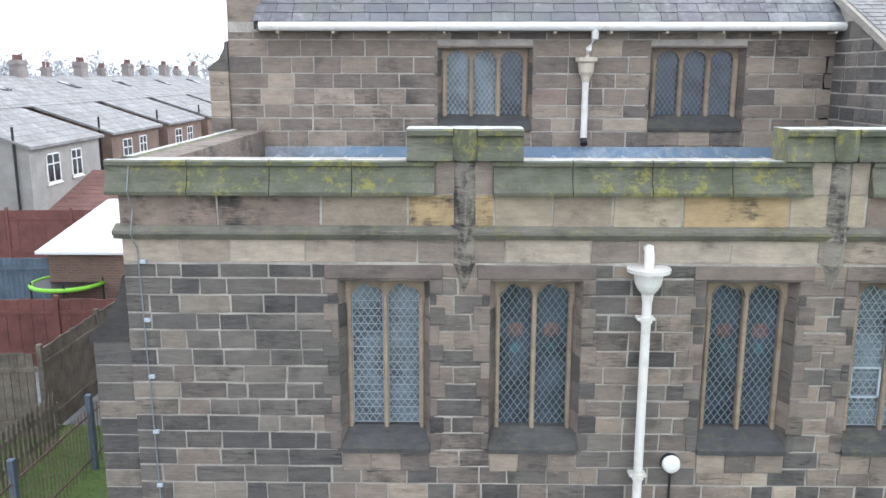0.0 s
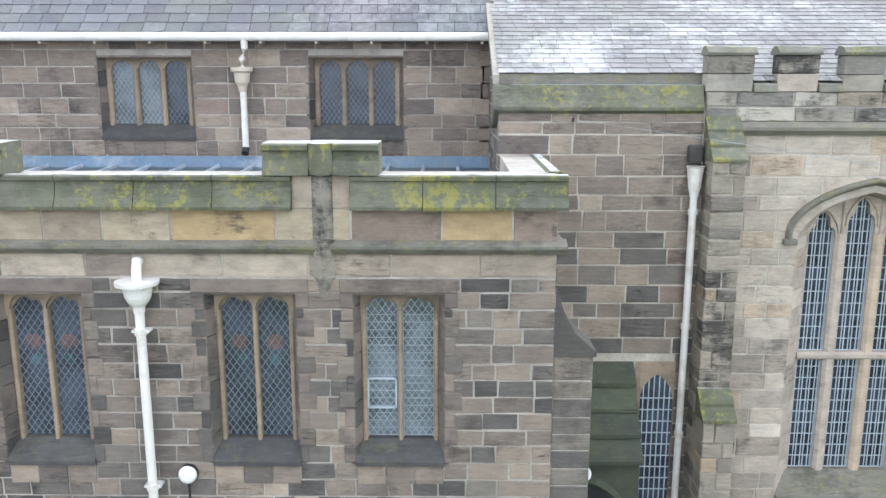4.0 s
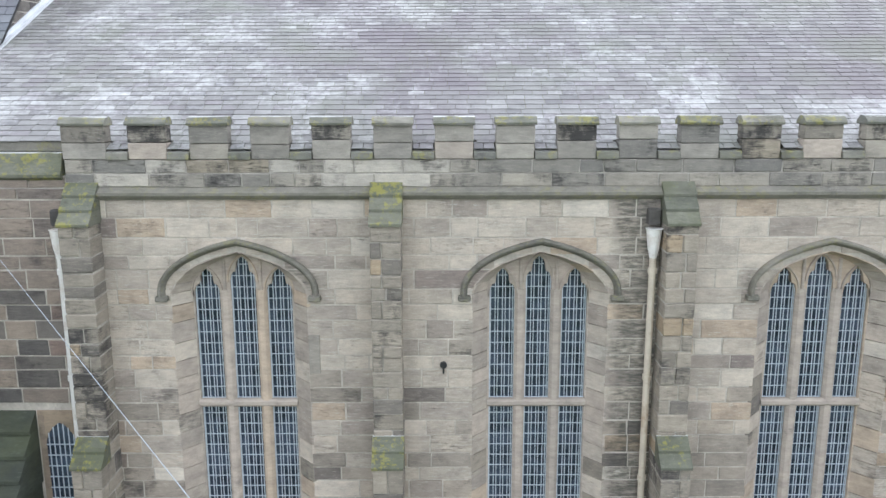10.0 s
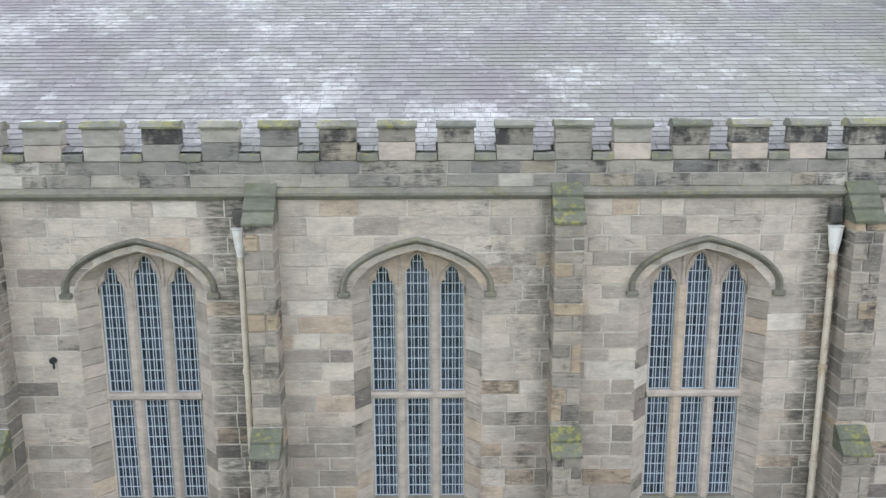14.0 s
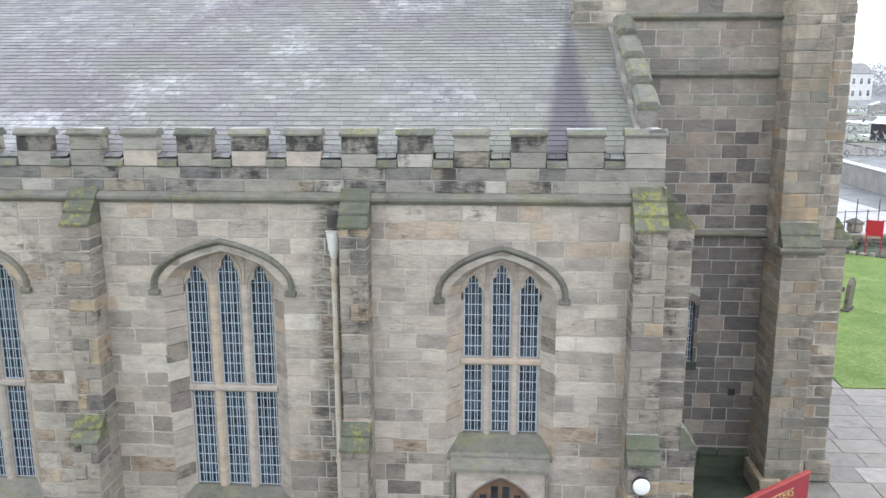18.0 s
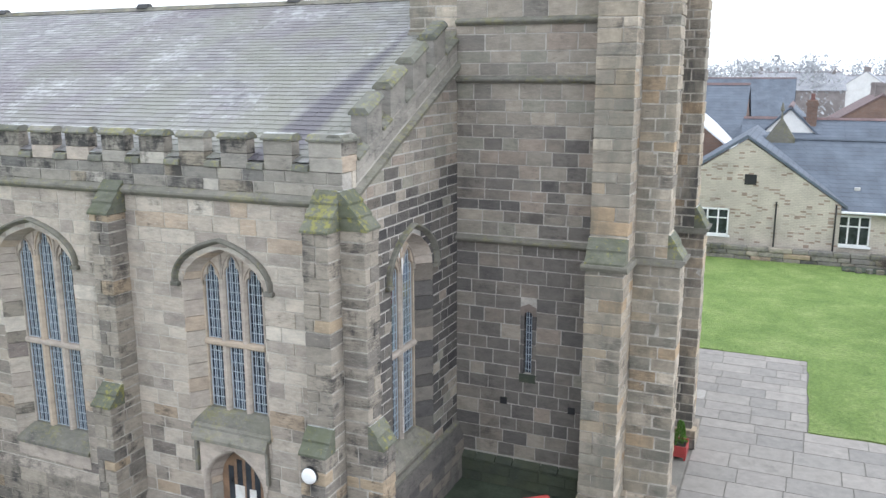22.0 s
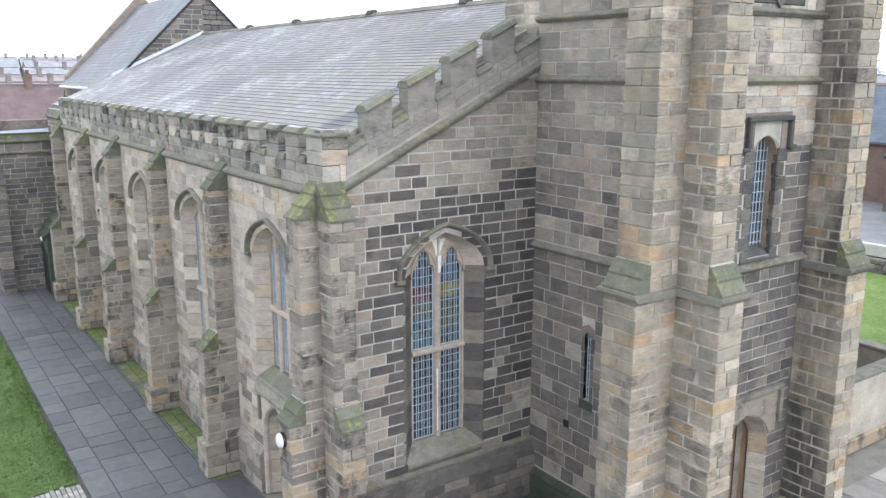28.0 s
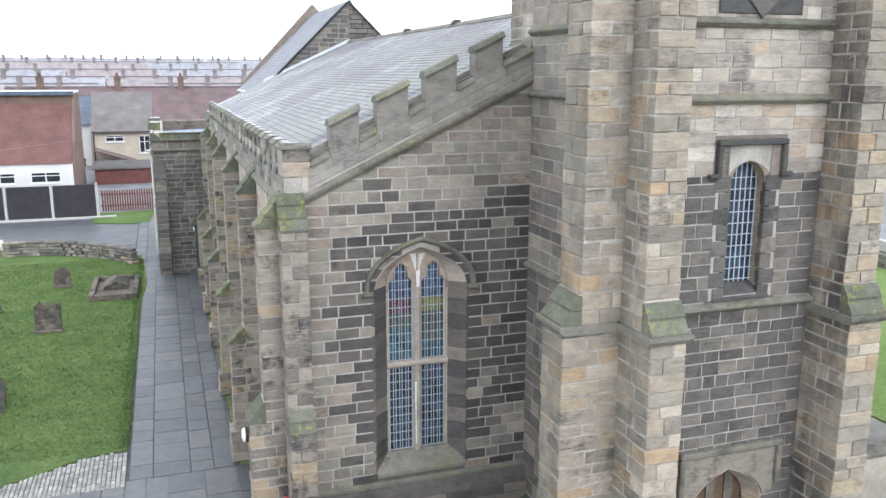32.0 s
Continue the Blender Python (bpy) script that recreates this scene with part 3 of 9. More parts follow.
def wall_with_holes(name, label, m, u0, u1, z0, z1, holes, thick, mat, clip=None):
    """The core of a wall, in strips between its openings. holes: (u, half, spring, rise, sill)."""
    bm = bmesh.new()
    marks = sorted({u0, u1, *[h[0] + s * h[1] * k / 8 for h in holes for s in (-1, 1) for k in range(9)]})
    if clip:
        marks = sorted(set(marks) | {u0 + (u1 - u0) * k / 20 for k in range(21)})
    for a, b in zip(marks, marks[1:]):
        if b - a < 1e-4:
            continue
        mid = (a + b) / 2
        ta, tb = (clip(a), clip(b)) if clip else (z1, z1)
        segs, la, lb = [], z0, z0
        for u, half, spring, rise, sill in sorted(holes, key=lambda h: h[4]):
            if abs(mid - u) < half:
                if sill > z0:
                    segs.append((la, lb, sill, sill))
                la, lb = spring + rise * arch((a - u) / half), spring + rise * arch((b - u) / half)
        segs.append((la, lb, ta, tb))
        for la, lb, ha, hb in segs:
            pts = [(a, la), (b, lb), (b, hb), (a, ha)]
            f = [bm.verts.new(m @ Vector((*p, 0))) for p in pts]
            k = [bm.verts.new(m @ Vector((*p, -thick))) for p in pts]
            bm.faces.new(f)
            bm.faces.new(k[::-1])
            for i in range(4):
                j = (i + 1) % 4
                bm.faces.new((f[j], f[i], k[i], k[j]))
    bmesh.ops.remove_doubles(bm, verts=bm.verts, dist=0.0005)
    return tagged(part(name, bm, mat), label, "wall", kind="structure")


TALL = [(u, 0.92, 4.94, 0.58, 1.28) for u in BAYS]
SHORT = (LAST, 0.80, 4.88, 0.58, 2.34)
DOOR_N = (LAST + 0.02, 0.60, 1.38, 0.64, -0.1)
nave_holes = TALL + [SHORT]


def two_story_wall():
    """North wall of the nave: windows above, the small door below the last of them."""
    host = wall_with_holes("wall_nave_north", "coursed buff sandstone nave wall with tall pointed windows", MB, NX0, NX1, 0, 6.30,
                           nave_holes + [DOOR_N], 0.55, M["mortar_n"])
    return host


nave_wall = two_story_wall()

rng = random.Random(5)
cuts = [window_cut(*h) for h in nave_holes] + [window_cut(*DOOR_N)]


def slit_cut(z):
    return [(7.72, 8.22)] if 1.0 < z < 3.2 else []


def porch_cut(z):
    return [(5.8, 7.68)] if z < 3.3 else []


qs = courses(NX0, NX1, 0.95, 6.24, rng, heights=(0.2, 0.24, 0.22, 0.27), lengths=(0.28, 0.72), cut=join_cuts(cuts + [slit_cut, porch_cut]))
lay(nave_wall, [q for q in qs if q[0][0] < 8.3 and q[0][1] > 5.0], M["brown"], MB, cap=40, seed=17)
eq = [q for q in qs if q[0][0] < 8.3 and q[0][1] <= 5.0]
lay(nave_wall, eq[::2], M["brown"], MB, cap=40, seed=17)
lay(nave_wall, eq[1::2], M["dark"], MB, cap=40, seed=21)
nq = [q for q in qs if q[0][0] >= 8.3]
# the darker stones are chosen more often towards the wall's foot
stained = [q for q in nq if rng.random() < 0.85 - (q[0][1] - 1.2) * 0.28]
lay(nave_wall, [q for q in nq if q not in stained], M["buff"], MB, cap=200, near=lambda q: abs(q[0][0] - 20.0) + abs(q[0][1] - 3.9) * 2.0, seed=2)
lay(nave_wall, stained, M["lowbuff"], MB, cap=80, near=lambda q: abs(q[0][0] - 20.0) + abs(q[0][1] - 3.9) * 2.0, seed=4)

# plinth
for k, (a, b) in enumerate(((7.7, 8.42), (8.84, 12.44), (12.86, 16.29), (16.71, 20.49), (20.91, 24.54), (24.96, 26.2), (27.54, 28.66))):
    p = prism(bmesh.new(), [(NY + 0.02, 0), (NY - 0.10, 0), (NY - 0.10, 0.80), (NY - 0.02, 0.93), (NY + 0.02, 0.93)], a, b)
    tagged(part("plinth", p, M["lowbuff"]), "worn stone plinth along the foot of the nave wall", "plinth", "nave plinths", "structure")

MPL = facing((0, NY - 0.10, 0), "-y")
rng = random.Random(61)
for k, (a, b) in enumerate(((8.84, 12.44), (12.86, 16.29), (16.71, 20.49), (20.91, 24.54), (24.96, 26.2), (27.54, 28.66))):
    lay(nave_wall, courses(a, b, 0.02, 0.79, rng, heights=(0.24, 0.27), lengths=(0.35, 0.75)), M["butt"], MPL, cap=12, seed=30 + k)
# string course under the parapet
p = prism(bmesh.new(), [(NY + 0.02, 6.24), (NY - 0.04, 6.24), (NY - 0.10, 6.30), (NY - 0.10, 6.34), (NY + 0.02, 6.42)], 8.42, 29.1)
tagged(part("string_course_north", p, M["string"]), "moulded stone string course under the battlements", "string course", kind="structure")

# parapet core, its two courses, merlons and crenel copings
parapet = tagged(part("parapet_north", slab(8.42, NY + 0.005, 6.30, 29.10, NY + 0.30, 6.76), M["mortar_d"]), "grey sandstone battlemented parapet of the nave", "parapet", kind="structure")
rng = random.Random(9)
lay(nave_wall, courses(NX0, 8.4, 6.245, 6.55, rng, heights=(0.15,), lengths=(0.3, 0.7)), M["brown"], MB, cap=0, seed=16)
lay(parapet, courses(8.42, 29.12, 6.40, 6.77, rng, heights=(0.185,), lengths=(0.3, 0.75)), M["para"], MB, depth=0.016, seed=3)


def merlon(host, u0, u1, z0, z1, m, thick, caps=0.11, seed=0):
    """Two dressed stones and a projecting weathered cap."""
    rg = random.Random(seed)
    zc = z1 - caps
    zm = z0 + (zc - z0) * rg.uniform(0.42, 0.58)
    low, top = rg.choice(("ashlar", "para", "tracery", "ashlar")), rg.choice(("smear", "smear", "ashlar", "smear", "smear", "para"))
    for a, b, mt in ((z0, zm - 0.004, M[low]), (zm + 0.004, zc, M[top])):
        part("merlon_block", slab(u0 + rg.uniform(0, 0.006), a, -thick, u1 - rg.uniform(0, 0.006), b, 0.0 + rg.uniform(0, 0.008), 0.008, m), mt, host)
    # saddle-backed cap with a drip on both sides
    b = bmesh.new()
    o = 0.04
    prof = [(-thick - o, zc), (o, zc), (o + 0.006, zc + 0.03), (o - 0.012, zc + 0.05), (-0.03, z1 - 0.012), (-0.06, z1), (-thick + 0.06, z1), (-thick + 0.03, z1 - 0.012), (-thick - o, zc + 0.04)]
    w0, w1 = u0 - 0.012 - rg.uniform(0, 0.008), u1 + 0.012 + rg.uniform(0, 0.008)
    lo = [b.verts.new(m @ Vector((w0, z + rg.uniform(-0.004, 0.004), d))) for d, z in prof]
    hi = [b.verts.new(m @ Vector((w1, z + rg.uniform(-0.004, 0.004), d))) for d, z in prof]
    k = len(prof)
    fs = [b.faces.new(lo), b.faces.new(hi)] + [b.faces.new((lo[i], lo[(i + 1) % k], hi[(i + 1) % k], hi[i])) for i in range(k)]
    bmesh.ops.recalc_face_normals(b, faces=fs)
    part("cap", b, M["cap"], host, "mossy weathered cap stone")


def crenel(host, u0, u1, z0, m, thick):
    b = bmesh.new()
    prof = [(-thick, z0), (0.045, z0), (0.045, z0 + 0.02), (0.03, z0 + 0.085), (-0.02, z0 + 0.105), (-thick, z0 + 0.105)]
    lo = [b.verts.new(m @ Vector((u0, z, d))) for d, z in prof]
    hi = [b.verts.new(m @ Vector((u1, z, d))) for d, z in prof]
    fs = [b.faces.new(lo), b.faces.new(hi)] + [b.faces.new((lo[i], lo[(i + 1) % 6], hi[(i + 1) % 6], hi[i])) for i in range(6)]
    bmesh.ops.recalc_face_normals(b, faces=fs)
    part("crenel_coping", b, M["cap"], host)


edges = [(8.40, 8.98)] + [(9.27 + 0.804 * k, 9.78 + 0.804 * k) for k in range(24)] + [(28.56, 29.12)]
for k, (a, b) in enumerate(edges):
    merlon(parapet, a, b, 6.77, 7.32, MB, 0.21, seed=k + 11)
    if k + 1 < len(edges):
        crenel(parapet, b + 0.004, edges[k + 1][0] - 0.004, 6.77, MB, 0.21)

# east stretch of the nave wall: sloped coping, no battlements
p = prism(bmesh.new(), [(NY + 0.3, 6.30), (NY - 0.07, 6.54), (NY - 0.075, 6.58), (NY - 0.03, 6.66), (NY + 0.02, 6.80), (NY + 0.04, 6.85), (NY + 0.3, 6.85)], 5.78, 8.38)
tagged(part("coping_east", p, M["cope"]), "mossy sloped stone coping at the roof's foot", "coping", kind="structure")
p = slab(NX0 + 0.003, NY + 0.006, 6.301, 8.42, NY + 0.545, 6.56)
tagged(part("wall_head_east", p, M["mortar_d"]), "stone wall head below the coping", "wall", kind="structure")


def buttress(name, label, u0, u1, m, stages, seed, group, back=0.0, plinth=0.75, mat="butt", rough=0.005):
    """A stepped buttress built on the plane of m. stages: (z0, z1, depth, height of the sloped cap, steps)."""
    host = thing(name, label, "buttress", group)
    rg = random.Random(seed)
    w = u1 - u0
    for z0, z1, d, cap, steps in stages:
        z, flip = z0, 0
        while z < z1 - 0.04:
            h = rg.choice((0.17, 0.2, 0.25, 0.22))
            t = z1 if z1 - z - h < 0.12 else z + h
            g = 0.017
            e = 0.09 if (plinth and t < plinth) else 0.0
            cutu = [u0 - e, u1 + e] if rg.random() < 0.35 else [u0 - e, u0 + w * rg.choice((0.36, 0.5, 0.64)), u1 + e]
            front = d + e + rg.uniform(-0.008, 0.008)
            deep = [back, front]
            if d > 0.5:
                deep = [back, d * (0.42 if flip else 0.62) + rg.uniform(-0.06, 0.06), front]
            flip = 1 - flip
            for i, (ba, bb) in enumerate(zip(deep, deep[1:])):
                cu = cutu if i == len(deep) - 2 else [u0 - e, u1 + e]
                for a, b in zip(cu, cu[1:]):
                    sb = slab(a + (g / 2 if a > u0 else 0), z + g * rg.uniform(0.6, 1.2), ba + (g / 2 if i else 0), b - (g / 2 if b < u1 else 0), t, bb - (0 if i == len(deep) - 2 else g / 2), 0.011, m)
                    for v in sb.verts:
                        v.co += Vector((rg.uniform(-1, 1), rg.uniform(-1, 1), rg.uniform(-1, 1))) * rough
                    part("stone", sb, M[mat], host)
            z = t
        part("core", slab(u0 + 0.006, z0, back, u1 - 0.006, z1, d - 0.02, 0, m), M["mortar_b"], host)
        if cap:
            nd = 0.0
            later = [s for s in stages if s[0] >= z1]
            if later:
                nd = later[0][2]
            zt = z1 + cap
            for k in range(steps):
                da, db = d + (nd - d) * k / steps, d + (nd - d) * (k + 1) / steps
                za, zb = z1 + cap * k / steps, z1 + cap * (k + 1) / steps
                b = bmesh.new()
                prof = [(nd - 0.02, za), (da + 0.028, za), (da + 0.028, za + 0.035), (db + 0.012, zb + 0.008), (nd - 0.02, zb + 0.008)]
                lo = [b.verts.new(m @ Vector((u0 - 0.014, zz, dd))) for dd, zz in prof]
                hi = [b.verts.new(m @ Vector((u1 + 0.014, zz, dd))) for dd, zz in prof]
                fs = [b.faces.new(lo), b.faces.new(hi)] + [b.faces.new((lo[i], lo[(i + 1) % 5], hi[(i + 1) % 5], hi[i])) for i in range(5)]
                bmesh.ops.recalc_face_normals(b, faces=fs)
                part("weathering", b, M["cope"], host, "mossy sloped weathering stone")
    return host


for k, u in enumerate(BUTTS):
    buttress("buttress", "stepped sandstone buttress with mossy weatherings against the nave wall", u - 0.20, u + 0.20, MB,
             [(0, 2.70, 0.70, 0.34, 2), (2.70, 5.94, 0.40, 0.52, 3)], 40 + k, "nave buttresses")
buttress("buttress", "sandstone corner buttress of the nave beside the door", 28.68, 29.118, MB, [(0, 2.62, 0.72, 0.36, 2), (2.62, 5.95, 0.46, 0.56, 3)], 60, "nave buttresses")
MW = facing((NX1, 0, 0), "+x")
buttress("buttress", "sandstone corner buttress on the nave's gable wall", 10.60, 11.02, MW, [(0, 2.60, 0.64, 0.36, 2), (2.60, 5.95, 0.42, 0.56, 3)], 61, "nave buttresses")

# gable wall of the nave, up to the tower
TY0, TY1, TX1 = 15.06, 18.74, 32.60
WEST = (13.03, 0.84, 4.78, 0.70, 1.30)


def gable_top(y):
    return 6.40 + max(0.0, y - 11.15) * 0.475


gable = wall_with_holes("wall_nave_gable", "blackened coursed sandstone gable wall with pale joints", MW, 11.275, 15.06, 0, 6.4, [WEST], 0.5, M["mortar_l"], clip=gable_top)
rng = random.Random(21)


def gable_ends(z):
    return (max(11.02, 11.1 + (z - 6.45) / 0.475), 15.06)


gq = courses(11.02, 15.06, 1.16, 8.1, rng, lengths=(0.24, 0.52), gap=0.027, cut=window_cut(*WEST), clip=gable_ends)
clean = [q for q in gq if q[0][1] > 6.3 + rng.uniform(-0.6, 0.6) or q[0][0] < 11.1 + rng.uniform(0, 0.5) or (q[0][1] < 2.2 and rng.random() < 0.6) or rng.random() < 0.08]
lay(gable, [q for q in gq if q not in clean], M["black_s"], MW, near=lambda q: abs(q[0][1] - 4.0), seed=5, cap=250)
lay(gable, clean, M["upper"], MW, near=lambda q: abs(q[0][1] - 5.0), seed=18, cap=50)
p = prism(bmesh.new(), [(NX1 - 0.05, 0), (NX1 + 0.16, 0), (NX1 + 0.16, 0.86), (NX1 + 0.05, 1.16), (NX1 - 0.05, 1.16)], 11.02, 15.06, "y")
tagged(part("plinth", p, M["dark"]), "blackened stone plinth of the gable wall", "plinth", kind="structure")
lay(gable, courses(11.02, 15.06, 0.02, 0.85, rng, heights=(0.2, 0.22), lengths=(0.28, 0.6)), M["dark"], facing((NX1 + 0.16, 0, 0), "+x"), cap=30, seed=24)
p = prism(bmesh.new(), [(NX1 - 0.02, 1.12), (NX1 + 0.07, 1.12), (NX1 + 0.07, 1.16), (NX1 - 0.02, 1.24)], 11.02, 15.05, "y")
tagged(part("plinth_moulding", p, M["string"]), "moulded stone course over the plinth", "string course", kind="structure")


def raked(name, y0, y1, lift, prof, mat, host=None, label="", cat="", kind="structure"):
    """A profile of (out, up) run along the slope of the gable."""
    b = bmesh.new()
    rows = []
    for y in (y0, y1):
        z = 6.44 + (y - 11.1) * 0.475 + lift
        rows.append([b.verts.new((NX1 + o, y, z + u)) for o, u in prof])
    k = len(prof)
    fs = [b.faces.new(rows[0]), b.faces.new(rows[1])] + [b.faces.new((rows[0][i], rows[0][(i + 1) % k], rows[1][(i + 1) % k], rows[1][i])) for i in range(k)]
    bmesh.ops.recalc_face_normals(b, faces=fs)
    ob = part(name, b, mat, host)
    if cat:
        tagged(ob, label, cat, kind=kind)
    return ob


g_par = raked("parapet_gable", 11.12, 15.06, 0.0, [(0.0, 0.0), (0.0, 0.44), (-0.30, 0.44), (-0.30, 0.0)], M["mortar_d"], None, "stepped stone battlements climbing the gable to the tower", "parapet")
raked("string_course_gable", 11.0, 15.06, -0.04, [(-0.02, -0.05), (0.05, -0.05), (0.09, 0.02), (0.09, 0.06), (-0.02, 0.13)], M["string"], None, "sloping moulded stone string course", "string course")
rng = random.Random(23)
for row in (0, 1):
    y = 11.12
    while y < 15.0:
        w = min(rng.uniform(0.35, 0.6), 15.05 - y)
        raked("stone", y + 0.006, y + w - 0.006, 0.13 + row * 0.165, [(0, 0), (0.014, 0.006), (0.014, 0.15), (0, 0.156)], M["ashlar"], g_par)
        y += w
for a, b in ((11.50, 11.98), (12.29, 12.82), (13.13, 13.67), (14.0, 14.50)):
    raked("merlon_block", a, b, 0.44, [(0.0, 0), (0.0, 0.50), (-0.28, 0.50), (-0.28, 0)], M["ashlar"], g_par)
    raked("cap", a - 0.02, b + 0.02, 0.94, [(0.04, 0), (0.045, 0.03), (-0.03, 0.11), (-0.25, 0.11), (-0.32, 0.04), (-0.32, 0)], M["cap"], g_par)
for a, b in ((11.17, 11.49), (11.99, 12.28), (12.83, 13.12), (13.68, 13.99), (14.51, 15.05)):
    raked("crenel_coping", a, b, 0.44, [(0.04, 0), (0.04, 0.04), (-0.06, 0.10), (-0.28, 0.10), (-0.28, 0)], M["cap"], g_par)
merlon(parapet, 10.72, 11.17, 6.77, 7.32, MW, 0.24, seed=77)
part("corner_block", slab(28.84, NY + 0.30, 6.3, NX1, 11.17, 6.77, 0.01), M["buff"], parapet)

# roofs
RS = math.sqrt(1 + SLOPE ** 2)


def slates(host, x0, x1, y0, z0, slope, run, mat, w=0.25, h=0.15, seed=1, right=None, left=None, cap=300, near_x=18.0):
    """Rows of overlapping slates climbing in +y."""
    rng = random.Random(seed)
    inc = math.atan(slope)
    cs, sn = math.cos(inc), math.sin(inc)
    rows = int(run / h)
    rest_v, rest_f, singles = [], [], 0
    me0 = {}
    for r in range(rows):
        s = r * h
        x = x0 - rng.random() * w
        while x < x1:
            ww = w * rng.uniform(0.82, 1.2)
            a, b = x + 0.0045, x + ww - 0.0045
            x += ww
            yy, zz = y0 + s * cs, z0 + s * sn
            lo, hi = (left(yy) if left else x0), (right(yy) if right else x1)
            a, b = max(a, lo), min(b, hi)
            if b - a < 0.04:
                continue
            t, up, dz = 0.006 + rng.random() * 0.004, h * 1.25, rng.uniform(-0.006, 0.006)
            e = rng.uniform(-0.006, 0.006)
            # lower edge lifted on the row below, upper edge tucked in
            pts = []
            for (uu, vv, nn) in ((a, dz + e, 0.012), (b, dz - e, 0.012), (b, up, 0.001), (a, up, 0.001), (a, dz + e, 0.012 - t), (b, dz - e, 0.012 - t)):
                pts.append((uu, yy + vv * cs - nn * sn, zz + vv * sn + nn * cs))
            fs = [(0, 1, 2, 3), (4, 5, 1, 0), (5, 2, 1), (4, 0, 3)]
            if singles < cap and abs(x - near_x) < 2.2 and r < 26:
                me = bpy.data.meshes.new("slate")
                o = pts[0]
                me.from_pydata([(p[0] - o[0], p[1] - o[1], p[2] - o[2]) for p in pts], [], fs)
                me.materials.append(mat)
                ob = new("slate", me)
                ob.location = o
                ob.parent = host
                singles += 1
            else:
                k = len(rest_v)
                rest_v += pts
                rest_f += [tuple(i + k for i in f) for f in fs]
    me = bpy.data.meshes.new("slates")
    me.from_pydata(rest_v, [], rest_f)
    me.materials.append(mat)
    ob = new("joined_slates", me)
    ob.parent = host
    tagged(ob, kind="stuff")


RIDGE = EAVE + SLOPE * (AXIS - 10.95)
p = prism(bmesh.new(), [(10.95, EAVE), (AXIS, RIDGE), (2 * AXIS - 10.95, EAVE), (2 * AXIS - 10.95, EAVE - 0.12), (AXIS, RIDGE - 0.12), (10.95, EAVE - 0.12)], 5.80, 29.0)
nave_roof = tagged(part("roof_nave", p, M["string"]), "frosted grey slate roof of the nave", "roof", kind="structure")
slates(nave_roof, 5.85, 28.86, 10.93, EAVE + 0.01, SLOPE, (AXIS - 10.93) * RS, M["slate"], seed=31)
# the slates run on through the gaps of the battlements to their front edge
for (a0, a1), (b0, b1) in zip(edges, edges[1:]):
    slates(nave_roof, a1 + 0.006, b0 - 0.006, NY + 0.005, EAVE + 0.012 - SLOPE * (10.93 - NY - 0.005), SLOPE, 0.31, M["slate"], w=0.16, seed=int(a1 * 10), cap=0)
bm = bmesh.new()
for k in range(50):
    x = 6.1 + k * 0.46
    if x > 28.9:
        break
    prism(bm, [(AXIS - 0.16, RIDGE - 0.03), (AXIS - 0.05, RIDGE + 0.075), (AXIS + 0.05, RIDGE + 0.075), (AXIS + 0.16, RIDGE - 0.03)], x, x + 0.45)
part("ridge_tiles", bm, M["string"], nave_roof, "stone ridge tiles")
for x in (11.1, 15.1, 20.0, 24.4):
    part("ridge_vent", prism(bmesh.new(), [(AXIS - 0.13, RIDGE + 0.04), (AXIS - 0.06, RIDGE + 0.15), (AXIS + 0.06, RIDGE + 0.15), (AXIS + 0.13, RIDGE + 0.04)], x - 0.16, x + 0.16), M["sill"], nave_roof, "dark raised ridge vent")
b = bmesh.new()
prism(b, [(11.1, EAVE + 0.06), (15.0, EAVE + 0.06 + SLOPE * 3.9), (15.0, EAVE + 0.16 + SLOPE * 3.9), (11.1, EAVE + 0.16)], 28.78, 28.86)
part("flashing", b, M["ashlar"], nave_roof, "pale mortar fillet along the parapet")

b = bmesh.new()
prism(b, [(10.9, EAVE - 0.12), (13.2, EAVE - 0.12 + SLOPE * 2.3), (13.2, EAVE - 0.01 + SLOPE * 2.3), (10.9, EAVE - 0.01)], 5.78, 5.86)
b2 = bmesh.new()
prism(b2, [(13.15, EAVE + 0.03 + SLOPE * 2.2), (AXIS, EAVE + 0.03 + SLOPE * (AXIS - 10.95)), (AXIS, EAVE + 0.07 + SLOPE * (AXIS - 10.95)), (13.15, EAVE + 0.07 + SLOPE * 2.2)], 6.12, 6.2)
prism(b2, [(13.15, EAVE + 0.03 + SLOPE * 2.2), (AXIS, EAVE + 0.03 + SLOPE * (AXIS - 10.95)), (AXIS, EAVE + 0.15 + SLOPE * (AXIS - 10.95)), (13.15, EAVE + 0.15 + SLOPE * 2.2)], 6.1, 6.13)
part("flashing", b2, M["pale_lead"], nave_roof, "pale lead flashing against the chancel gable")
part("verge", b, M["ashlar"], nave_roof, "grey stone verge at the roof's end")
MNE = facing((NX0, 0, 0), "-x")
n_east = tagged(part("wall_nave_east", prism(bmesh.new(), [(NY + 0.56, 0), (14.2, 0), (14.2, EAVE + SLOPE * 3.25 - 0.1), (NY + 0.56, EAVE + 0.05)], NX0, NX0 + 0.2, "x"), M["mortar_d"]), "blackened sandstone end wall of the nave beside the chancel", "wall", kind="structure")
rng = random.Random(27)
lay(n_east, courses(-13.13, -NY, 5.6, 7.6, rng, clip=lambda z: (-13.13, min(-NY, -10.95 - (z - EAVE) / SLOPE - 0.1))), M["dark"], MNE, depth=0.014, seed=15)
